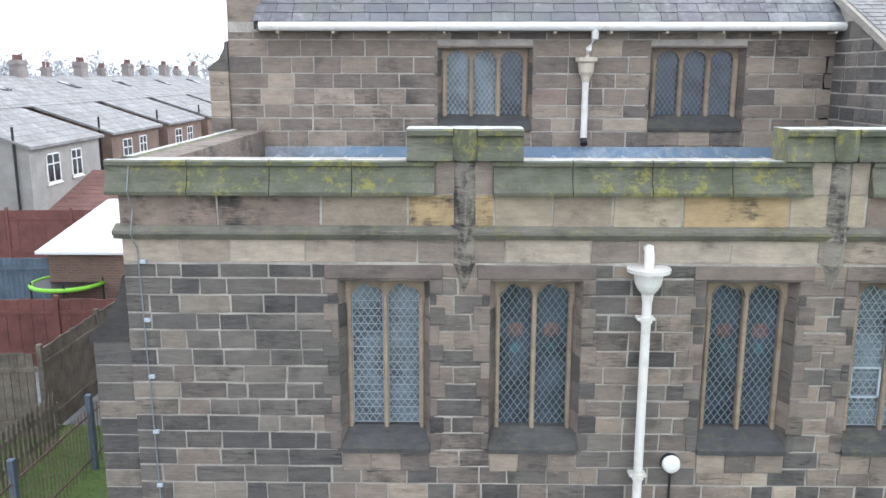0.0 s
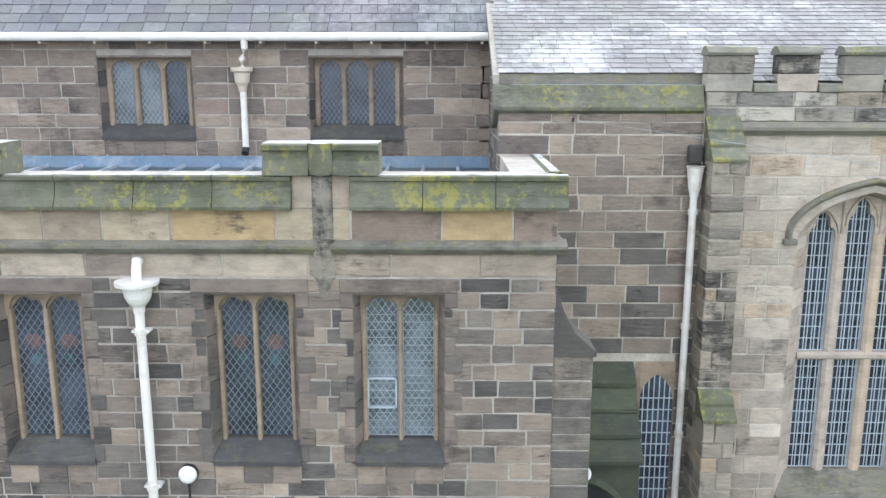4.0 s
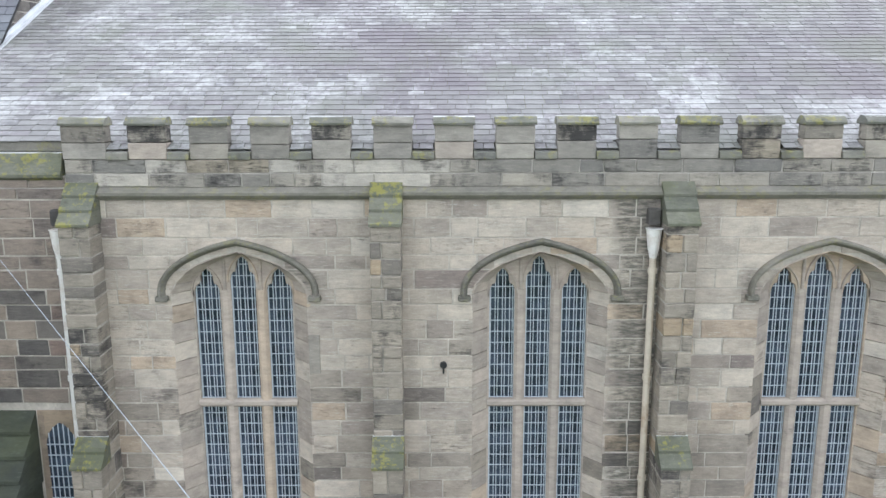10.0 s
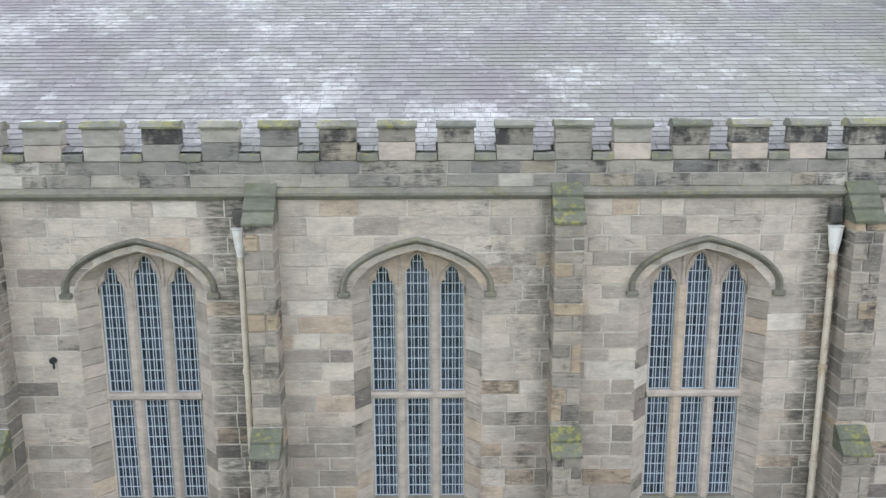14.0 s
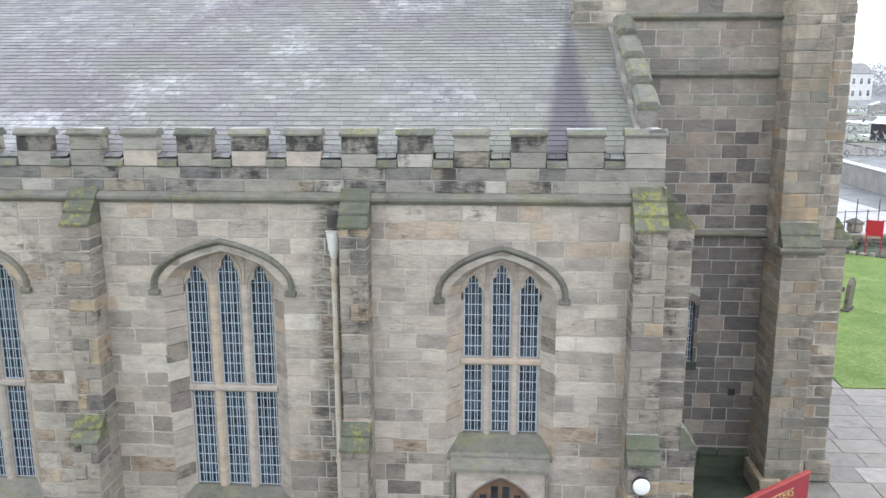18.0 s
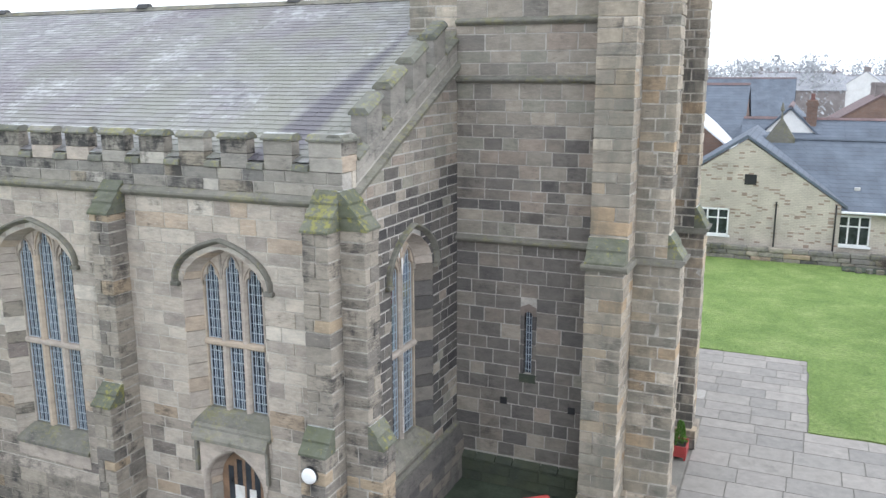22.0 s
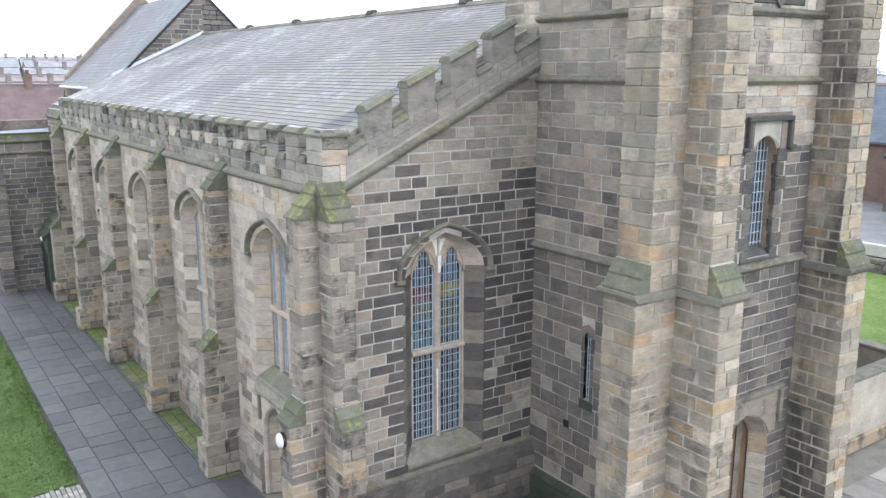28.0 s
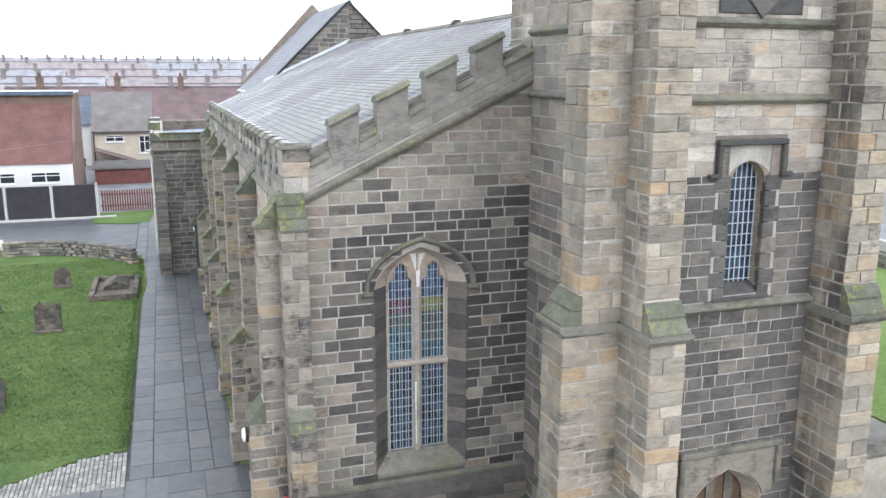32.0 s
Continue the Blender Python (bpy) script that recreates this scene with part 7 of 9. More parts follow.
def headstone(label, x, y, w, h, t, shape, turn, lean=0.0, mat="headstone"):
    """A headstone on a plinth; shape: the outline of its top."""
    ob = thing("headstone", label, "gravestone", "gravestones")
    n = 14
    pts = [(-w / 2, 0), (w / 2, 0)]
    for k in range(n + 1):
        u = 0.5 - k / n
        q = abs(u) * 2
        top = {"round": math.sqrt(max(0, 1 - q * q)) * w * 0.5 - w * 0.5, "ogee": -0.10 * h * (1 if q > 0.62 else 0) - 0.05 * h * math.sin(q * 7),
               "point": -q * w * 0.35, "flat": 0.0}[shape]
        pts.append((u * w, h + top))
    bm = prism(bmesh.new(), pts, -t / 2, t / 2, "y")
    bmesh.ops.transform(bm, matrix=Matrix.Rotation(radians(lean), 4, "X"), verts=bm.verts)
    part("slab", bm, M[mat], ob)
    part("plinth", slab(-w * 0.6, -t, -0.05, w * 0.6, t, 0.10, 0.02), M[mat], ob)
    ob.matrix_basis = pose(x, y, 0.0, 0, 0, turn)
    return ob


headstone("weathered headstone with a blackened shaped top on the lawn", 13.55, 4.95, 0.80, 1.02, 0.13, "ogee", 84, -3)
headstone("small dark round-topped headstone on the lawn", 7.3, 4.75, 0.60, 0.80, 0.14, "round", 84, -2)
headstone("small grey round-topped headstone on the lawn", 10.6, 2.75, 0.62, 0.60, 0.16, "round", 84)
headstone("thin leaning dark headstone on the lawn by the tower", 38.96, 27.65, 0.62, 1.2, 0.13, "point", 53, 4)
headstone("grey pointed headstone beyond the tower", 27.65, 35.5, 0.75, 1.3, 0.15, "point", 80)
headstone("grey shouldered headstone beyond the tower", 29.85, 31.35, 0.62, 1.1, 0.14, "ogee", 80)
headstone("grey rounded headstone beyond the tower", 28.9, 29.9, 0.6, 0.95, 0.14, "round", 80)
mon = thing("grave_monument", "dark stone pedestal monument with a draped urn on the lawn", "monument")
for nm, a, b, c in (("base", 0.52, 0.0, 0.22), ("step", 0.42, 0.22, 0.40), ("plinth", 0.34, 0.40, 0.58), ("shaft", 0.26, 0.58, 1.42), ("cornice", 0.37, 1.42, 1.54), ("pediment", 0.30, 1.54, 1.66)):
    part(nm, slab(-a, -a, b, a, a, c, 0.03), M["headstone"], mon)
part("urn", tube(bmesh.new(), [(0, 0, z) for z in (1.66, 1.74, 1.80, 1.92, 2.04, 2.08, 2.14, 2.2)], [0.14, 0.08, 0.10, 0.19, 0.20, 0.13, 0.15, 0.05], 16), M["headstone"], mon)
part("inscription_panel", slab(-0.16, -0.268, 0.78, 0.16, -0.255, 1.3, 0.004), M["grey"], mon)
for k in range(3):
    part("inscription_bar", slab(-0.12, -0.272, 1.0 + k * 0.1, 0.12, -0.266, 1.03 + k * 0.1), M["pale"], mon)
mon.matrix_basis = pose(39.2, 30.4, 0, 0, 0, 20)
tomb = thing("kerbed_grave", "low stone kerbed grave with a hipped slab in the grass", "grave")
for a, b, c, d, e in ((6.95, 5.9, 10.1, 6.1, 0.26), (6.95, 7.45, 10.1, 7.65, 0.26), (6.95, 6.1, 7.2, 7.45, 0.26), (9.85, 6.1, 10.1, 7.45, 0.26)):
    part("kerb", slab(a, b, -0.05, c, d, e, 0.03), M["headstone"], tomb)
part("bed", slab(7.2, 6.1, -0.05, 9.85, 7.45, 0.08), M["headstone"], tomb)
bm = bmesh.new()
prism(bm, [(6.35, 0.08), (7.25, 0.08), (7.25, 0.2), (6.8, 0.42), (6.35, 0.2)], 7.45, 8.7, "x")
part("hipped_slab", bm, M["headstone"], tomb, "hipped carved stone slab")
tomb2 = thing("coped_grave", "low coped stone grave with a carved cross on the grass", "grave")
bm = bmesh.new()
prism(bm, [(-0.38, 0), (0.38, 0), (0.38, 0.18), (0.22, 0.42), (-0.22, 0.42), (-0.38, 0.18)], -0.95, 0.95, "x")
part("coping", bm, M["headstone"], tomb2)
part("cross", box(slab(-0.8, -0.04, 0.41, 0.8, 0.04, 0.46, 0.01), 0.2, -0.18, 0.41, 0.28, 0.18, 0.46, 0.01), M["headstone"], tomb2)
tomb2.matrix_basis = pose(19.6, 4.2, 0, 0, 0, 8)

# rubble wall at the churchyard's edge
rub = tagged(thing("churchyard_wall", "low curved rubble stone wall at the churchyard's edge", "wall", kind="structure"))
rng = random.Random(14)
M["rubble"] = stone_mat("rubble_stone", GREY, 0.5, 0.25, 0.02)
curve = [(0.55, 1.6), (0.45, 2.6), (0.75, 3.9), (1.7, 5.4), (2.6, 6.4), (3.7, 7.3)]


def along(t):
    s = t * (len(curve) - 1)
    i = min(int(s), len(curve) - 2)
    f = s - i
    a, b = curve[i], curve[i + 1]
    return a[0] + (b[0] - a[0]) * f, a[1] + (b[1] - a[1]) * f, math.atan2(b[1] - a[1], b[0] - a[0])


for r in range(5):
    k = 0.0
    while k < 1.0:
        w = rng.uniform(0.22, 0.46)
        x, y, an = along(min(1, k + w / 14))
        hgt = 0.145 if r < 4 else 0.13
        bm = slab(-w / 2, -0.17 + rng.uniform(-0.02, 0.02), 0, w / 2 - 0.012, 0.17 + rng.uniform(-0.02, 0.02), hgt - 0.01, 0.03)
        for vtx in bm.verts:
            vtx.co += Vector((rng.uniform(-0.012, 0.012), rng.uniform(-0.012, 0.012), rng.uniform(-0.012, 0.012)))
        ob = part("stone", bm, M["rubble"], rub)
        ob.matrix_basis = Matrix.Translation((x, y, r * 0.145 + 0.0)) @ Matrix.Rotation(an, 4, "Z")
        k += w / 7.0
sgn = thing("notice_sign", "small white notice on a post by the rubble wall", "sign")
part("board", slab(0.58, 1.3, 0.35, 0.61, 1.62, 0.85, 0.005), M["white"], sgn)
part("post", slab(0.6, 1.44, 0, 0.64, 1.48, 0.5), M["grey_wood"], sgn)

# planters, sign, rendered wall by the tower
M["red"] = plain("red_painted_wood", (0.32, 0.045, 0.04), 0.5, vary=0.2, scale=5)
M["signred"] = plain("bright_red_sign_board", (0.42, 0.02, 0.035), 0.35, vary=0.06)
M["gold"] = plain("dull_gold_lettering", (0.5, 0.36, 0.16), 0.5, vary=0.05)
M["leafd"] = plain("conifer_needles", (0.10, 0.21, 0.035), 0.8, vary=0.4, scale=20)
M["leafg"] = plain("grey_green_leaves", (0.16, 0.18, 0.09), 0.8, vary=0.4, scale=20)
M["soil"] = plain("potting_soil", (0.03, 0.025, 0.02), 0.95, vary=0.3)


def planter(label, x, y, tall):
    h = thing("planter", label, "planter", "planters")
    for nm, q in (("side_board", (-0.3, -0.2, 0.08, 0.3, -0.165, 0.38)), ("side_board", (-0.3, 0.165, 0.08, 0.3, 0.2, 0.38)), ("end_board", (-0.3, -0.165, 0.08, -0.265, 0.165, 0.38)), ("end_board", (0.265, -0.165, 0.08, 0.3, 0.165, 0.38))):
        part(nm, slab(*q, 0.006), M["red"], h)
    for a in (-0.28, 0.22):
        for b in (-0.19, 0.13):
            part("foot", slab(a, b, 0, a + 0.06, b + 0.06, 0.1, 0.005), M["red"], h)
    part("soil", slab(-0.265, -0.165, 0.1, 0.265, 0.165, 0.34), M["soil"], h)
    rg = random.Random(int(x * 10))
    bm = bmesh.new()
    for _ in range(520 if tall else 420):
        z = rg.random()
        r = (0.17 * (1 - z) ** 0.7 + 0.02) if tall else 0.24 * math.sqrt(max(0.05, 1 - z * z))
        a, rr = rg.uniform(0, 6.28), r * math.sqrt(rg.random())
        c = Vector((rr * math.cos(a), rr * math.sin(a), 0.34 + z * (0.62 if tall else 0.26)))
        d = Vector((math.cos(a), math.sin(a), 1.2)).normalized()
        s = d.cross(Vector((rg.uniform(-1, 1), rg.uniform(-1, 1), rg.uniform(-1, 1)))).normalized() * 0.02
        e = 0.07 if tall else 0.06
        bm.faces.new([bm.verts.new(p) for p in (c - s, c + s, c + d * e)])
    part("foliage", bm, M["leafd" if tall else "leafg"], h, "bushy green conifer" if tall else "grey-green spreading plant")
    h.matrix_basis = pose(x, y, 0, 0, 0, 90 if tall else 8) @ Matrix.Scale(0.82 if tall else 0.95, 4)
    return h


planter("red wooden trough planter with a small conifer by the tower door", 33.28, 17.75, True)
planter("red wooden trough planter with a low plant on the paving", 37.75, 16.6, False)
M["sign_deep"] = plain("deep_red_sign_paint", (0.27, 0.022, 0.034), 0.4, vary=0.1)
sign = thing("church_sign", "large red angled sign board with gold lettering beside the nave corner", "sign")
part("board", slab(-1.25, -0.03, 0.46, 1.25, 0.03, 1.66, 0.008), M["sign_deep"], sign)
part("edge_moulding", slab(-1.27, -0.045, 1.66, 1.27, 0.045, 1.70, 0.006), M["red"], sign)
for a in (-1.1, 1.04):
    part("post", slab(a, 0.03, 0, a + 0.07, 0.1, 1.5, 0.006), M["red"], sign)
cu = bpy.data.curves.new("lettering", "FONT")
cu.body, cu.size, cu.extrude, cu.align_x = "SAINT PETERS", 0.20, 0.004, "CENTER"
lt = new("lettering", cu)
cu.materials.append(M["gold"])
lt.matrix_basis = Matrix.Translation((0.2, -0.036, 1.41)) @ Matrix.Rotation(radians(90), 4, "X")
lt.parent = sign
sign.matrix_basis = pose(30.97, 11.2, -0.04, 0, 0, 38)
M["render_w"] = plain("stained_render", (0.40, 0.36, 0.30), 0.9, vary=0.2, scale=1.5, stain=(0.5, (0.25, 0.21, 0.15)))
bay = thing("stair_bay", "low rendered wall with mossy coping beside the tower", "wall")
part("wall", slab(31.6, 19.3, 0.3, 31.9, 24.6, 1.65, 0.01), M["render_w"], bay)
part("wall", slab(29.0, 24.3, 0.3, 31.6, 24.6, 1.65, 0.01), M["render_w"], bay)
part("coping", slab(31.56, 19.3, 1.65, 31.94, 24.64, 1.75, 0.02), M["string"], bay)
part("coping", slab(29.0, 24.26, 1.65, 31.56, 24.64, 1.75, 0.02), M["string"], bay)
part("footing", slab(31.6, 19.3, 0, 31.97, 24.68, 0.34, 0.03), M["butt"], bay)

# ---- houses and distance ----


def brick_mat(name, a, b, mortar, scale=1.0, w=0.225, h=0.075, odd=None):
    """Far brickwork or tiling: rows of its own size on upright or sloping faces."""
    m, n, l, bs = material(name, 0.9)
    g = n.new("ShaderNodeTexCoord")
    sep, cmb = n.new("ShaderNodeSeparateXYZ"), n.new("ShaderNodeCombineXYZ")
    l.new(g.outputs["Object"], sep.inputs[0])
    l.new(maths(n, l, "ADD", sep.outputs[0], sep.outputs[1]), cmb.inputs[0])
    l.new(sep.outputs[2], cmb.inputs[1])
    t = n.new("ShaderNodeTexBrick")
    t.inputs["Color1"].default_value, t.inputs["Color2"].default_value, t.inputs["Mortar"].default_value = (*a, 1), (*b, 1), (*mortar, 1)
    t.inputs["Scale"].default_value, t.inputs["Brick Width"].default_value, t.inputs["Row Height"].default_value = scale, w, h
    t.inputs["Mortar Size"].default_value, t.inputs["Bias"].default_value = 0.008, 0.0
    l.new(cmb.outputs[0], t.inputs["Vector"])
    p = position(n, l)
    base = t.outputs["Color"]
    if odd:
        # scattered darker bricks, snapped to the courses
        q = n.new("ShaderNodeVectorMath")
        q.operation = "SNAP"
        q.inputs[1].default_value = (w, h, 1)
        l.new(cmb.outputs[0], q.inputs[0])
        wn_ = n.new("ShaderNodeTexWhiteNoise")
        wn_.noise_dimensions = "2D"
        l.new(q.outputs[0], wn_.inputs["Vector"])
        base = mix(n, l, remap(n, l, wn_.outputs["Value"], 0.86, 0.95, 0, 0.85), base, odd)
    col = mix(n, l, 1.0, base, ramp(n, l, noise_tex(n, l, p, 0.9, 5), [(0.3, (0.8, 0.8, 0.8)), (0.7, (1.2, 1.2, 1.2))]), "MULTIPLY")
    l.new(col, bs.inputs["Base Color"])
    bump(n, l, bs, t.outputs["Fac"], -0.01)
    return m


M["brick_r"] = brick_mat("red_brown_brick", (0.22, 0.135, 0.10), (0.17, 0.11, 0.085), (0.22, 0.19, 0.16))
M["brick_b"] = brick_mat("cream_buff_brick", (0.56, 0.505, 0.425), (0.52, 0.465, 0.385), (0.40, 0.36, 0.305), odd=(0.27, 0.19, 0.15))
M["tile_f"] = brick_mat("frosty_roof_tiles", (0.225, 0.222, 0.215), (0.30, 0.298, 0.292), (0.13, 0.128, 0.125), w=0.33, h=0.2)
M["tile_r"] = brick_mat("red_brown_tiles", (0.20, 0.098, 0.082), (0.165, 0.085, 0.073), (0.085, 0.055, 0.05), w=0.28, h=0.13)
# blue slates lightened in colour for the haze
M["tile_b"] = brick_mat("blue_grey_slates", (0.115, 0.135, 0.165), (0.13, 0.15, 0.18), (0.085, 0.098, 0.118), w=0.4, h=0.16)
M["tile_g"] = brick_mat("mossy_brown_slates", (0.21, 0.195, 0.185), (0.18, 0.165, 0.155), (0.1, 0.095, 0.09), w=0.35, h=0.16)
M["tile_p"] = brick_mat("dull_red_old_tiles", (0.19, 0.13, 0.125), (0.16, 0.118, 0.115), (0.10, 0.08, 0.078), w=0.3, h=0.15)
# brick paled so that its colour carries the distance haze
M["brick_h"] = brick_mat("haze_paled_brick", (0.27, 0.235, 0.22), (0.24, 0.212, 0.2), (0.27, 0.25, 0.24))
# twig colour raised to pale grey to stand for haze on the horizon
M["haze_twig"] = plain("haze_paled_twigs", (0.42, 0.43, 0.435), 0.95, vary=0.15, scale=0.3)
M["rendg"] = plain("grey_roughcast", (0.30, 0.29, 0.27), 0.95, vary=0.15, scale=1.5)
M["rendw"] = plain("white_render", (0.70, 0.69, 0.66), 0.9, vary=0.08, scale=0.8, stain=(0.3, (0.5, 0.46, 0.4)))
M["rendy"] = plain("cream_render", (0.56, 0.50, 0.40), 0.9, vary=0.1, scale=0.8)
M["upvc"] = plain("white_window_frame", (0.78, 0.78, 0.77), 0.35, vary=0.03)
M["frost"] = plain("frost_covered_sheet", (0.74, 0.75, 0.76), 0.7, vary=0.08, scale=2)
M["fence_r"] = plain("red_brown_fence_wood", (0.16, 0.065, 0.055), 0.85, vary=0.25, scale=2)
M["fence_b"] = plain("blue_grey_fence_wood", (0.10, 0.135, 0.175), 0.85, vary=0.25, scale=2)
M["fence_k"] = plain("dark_stained_fence", (0.04, 0.036, 0.042), 0.8, vary=0.2, scale=2)
M["concrete"] = plain("pale_concrete_post", (0.5, 0.49, 0.46), 0.9, vary=0.1, scale=3)
# distance haze is put into the paleness of this wood
M["tree"] = plain("haze_paled_wood", (0.36, 0.365, 0.36), 0.95, vary=0.3, scale=0.3)


def window_on(host, m, u, v, w, h, bars_n=1, lower=False):
    """A white framed window proud of a wall, with sill and panes."""
    fr = bmesh.new()
    f = 0.07
    for a, b, c, d in ((u - w / 2, v, u - w / 2 + f, v + h), (u + w / 2 - f, v, u + w / 2, v + h), (u - w / 2, v, u + w / 2, v + f), (u - w / 2, v + h - f, u + w / 2, v + h)):
        box(fr, a, b, -0.02, c, d, 0.05, 0, m)
    for k in range(1, bars_n + 1):
        x = u - w / 2 + w * k / (bars_n + 1)
        box(fr, x - f / 2, v, -0.02, x + f / 2, v + h, 0.045, 0, m)
    box(fr, u - w / 2, v + h * 0.62, -0.02, u + w / 2, v + h * 0.62 + f * 0.8, 0.045, 0, m)
    wob = part("window", fr, M["upvc"], host, "white framed window")
    part("pane", slab(u - w / 2 + 0.02, v + 0.02, 0.0, u + w / 2 - 0.02, v + h - 0.02, 0.02, 0, m), M["pane"], wob)
    part("sill", slab(u - w / 2 - 0.08, v - 0.09, 0, u + w / 2 + 0.08, v, 0.09, 0, m), M["upvc"], wob)


def chimney(host, x, y, z0, z1, w=0.55, pots=3, mat=None):
    c = part("chimney", box(slab(x - w / 2, y - w, z0, x + w / 2, y + w, z1), x - w / 2 - 0.06, y - w - 0.06, z1 - 0.3, x + w / 2 + 0.06, y + w + 0.06, z1 - 0.12), mat or M["brick_r"], host, "brick chimney stack")
    for k in range(pots):
        part("chimney_pot", tube(bmesh.new(), [(x, y - w * 0.7 + k * w * 1.4 / max(1, pots - 1), z1), (x, y - w * 0.7 + k * w * 1.4 / max(1, pots - 1), z1 + 0.35)], [0.12, 0.1], 8), M["tile_r"], c)


def gable_house(label, at, turn, length, depth, eave, rise, wall, roof, stacks=(), wins=(), group="", z0=-1.8, cat="house", name="house"):
    """A ridge-roofed house; its ridge runs along local x. wins: (face, u, v, w, h)."""
    h = thing(name, label, cat, group)
    a, d = length / 2, depth / 2
    part("wall", prism(bmesh.new(), [(-d, z0), (d, z0), (d, eave), (0, eave + rise - 0.05), (-d, eave)], -a, a, "x"), wall, h)
    o = 0.25
    k = rise / d
    for s in (-1, 1):
        b = prism(bmesh.new(), [(s * (d + o), eave - k * o), (0, eave + rise), (0, eave + rise + 0.12), (s * (d + o), eave - k * o + 0.12)], -a - 0.12, a + 0.12, "x")
        part("roof", b, roof, h)
    part("ridge", prism(bmesh.new(), [(-0.15, eave + rise + 0.06), (0, eave + rise + 0.2), (0.15, eave + rise + 0.06)], -a - 0.1, a + 0.1, "x"), M["tile_p"], h)
    for x in stacks:
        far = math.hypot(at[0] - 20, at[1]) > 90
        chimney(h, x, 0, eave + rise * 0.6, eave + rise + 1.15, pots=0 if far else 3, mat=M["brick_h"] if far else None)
    frames = {"-y": facing((0, -d, 0), "-y"), "+y": facing((0, d, 0), "+y"), "+x": facing((a, 0, 0), "+x"), "-x": facing((-a, 0, 0), "-x")}
    for face, u, v, w, hh in wins:
        window_on(h, frames[face], u, v, w, hh)
    h.matrix_basis = pose(at[0], at[1], at[2] if len(at) > 2 else 0, 0, 0, turn)
    return h


# terrace behind the east gardens: a main range with cat-slide wings
for k in range(6):
    y0 = 36.6 + 9.1 * k
    h = thing("terrace_house", "two-storey terraced house with a long frosty tiled roof" if k else "grey roughcast end house with a frosty tiled roof", "house", "east terrace")
    wall = M["rendg"] if k == 0 else M["brick_r"]
    part("wall", slab(-33.0, y0, -1.8, -23.6, y0 + 9.08, 4.9), M["brick_r"], h)
    part("wing_wall", prism(bmesh.new(), [(-23.6, -1.8), (-19.0, -1.8), (-19.0, 3.55), (-23.6, 5.0)], y0 + 0.5, y0 + 7.9, "y"), wall, h)
    part("roof", prism(bmesh.new(), [(-23.2, 4.98), (-28.2, 6.55), (-28.2, 6.68), (-23.1, 5.08)], y0, y0 + 9.1, "y"), M["tile_f"], h)
    part("roof", prism(bmesh.new(), [(-33.2, 4.9), (-28.2, 6.55), (-28.2, 6.68), (-33.3, 5.0)], y0, y0 + 9.1, "y"), M["tile_f"], h)
    part("wing_roof", prism(bmesh.new(), [(-18.75, 3.50), (-25.5, 5.72), (-25.5, 5.84), (-18.75, 3.62)], y0 + 0.3, y0 + 8.1, "y"), M["tile_f"], h)
    chimney(h, -28.2, y0 + 8.9, 5.6, 7.7, 0.6, 4, M["brick_h"])
    chimney(h, -28.2, y0 + 3.5, 5.8, 7.3, 0.4, 2, M["brick_h"])
    mw = facing((-19.0, 0, 0), "+x")
    window_on(h, mw, y0 + 2.65, 1.75, 1.35, 1.4)
    window_on(h, mw, y0 + 5.1, 1.8, 1.15, 1.35)
    window_on(h, mw, y0 + 2.2, -0.9, 1.6, 1.4)
    part("skylight", prism(bmesh.new(), [(-25.6, 5.86), (-26.9, 6.27), (-26.9, 6.34), (-25.6, 5.93)], y0 + 2.2, y0 + 3.0, "y"), M["pane"], h)
    part("soil_pipe", tube(bmesh.new(), [(-19.6, y0 + 0.42, -1.7), (-19.6, y0 + 0.42, 4.5)], 0.06, 8), M["black"], h)
lean = thing("lean_to", "brown tiled lean-to behind the end house", "outbuilding")
part("wall", slab(-19.0, 38.6, -1.8, -14.2, 43.4, 0.35), M["rendw"], lean)
part("roof", prism(bmesh.new(), [(38.4, 0.45), (43.5, 1.75), (43.5, 1.85), (38.4, 0.55)], -19.0, -14.0, "x"), M["tile_r"], lean)
shed = thing("garden_shed", "garden shed under a white frosted sheet roof", "shed")
part("wall", slab(-11.0, 22.2, 0, -6.5, 26.5, 2.0), M["brick_r"], shed)
part("roof", prism(bmesh.new(), [(21.9, 2.05), (26.9, 2.75), (26.9, 2.82), (21.9, 2.12)], -11.2, -6.3, "x"), M["frost"], shed)


def board_fence(label, a, b, h, mat, board=0.15, posts=2.4, z=0.0, post_mat=None, name="fence"):
    """Upright boards between posts."""
    f = thing(name, label, "fence", "fences")
    L = math.hypot(b[0] - a[0], b[1] - a[1])
    rg = random.Random(int(L * 7) + int(h * 10))
    n = int(L / board)
    for k in range(n):
        part("board", slab(k * board + 0.004, -0.012, z, (k + 1) * board - 0.004, 0.012 + rg.uniform(0, 0.008), z + h + rg.uniform(-0.015, 0.015), 0.003), mat, f)
    for k in range(int(L / posts) + 1):
        part("post", slab(k * posts - 0.05, -0.06, z, k * posts + 0.05, 0.04, z + h + 0.1, 0.006), post_mat or mat, f)
    for q in (0.3, h - 0.35):
        part("rail", slab(0, -0.045, z + q, L, -0.012, z + q + 0.08), mat, f)
    f.matrix_basis = pose(a[0], a[1], 0, 0, 0, math.degrees(math.atan2(b[1] - a[1], b[0] - a[0])))
    return f


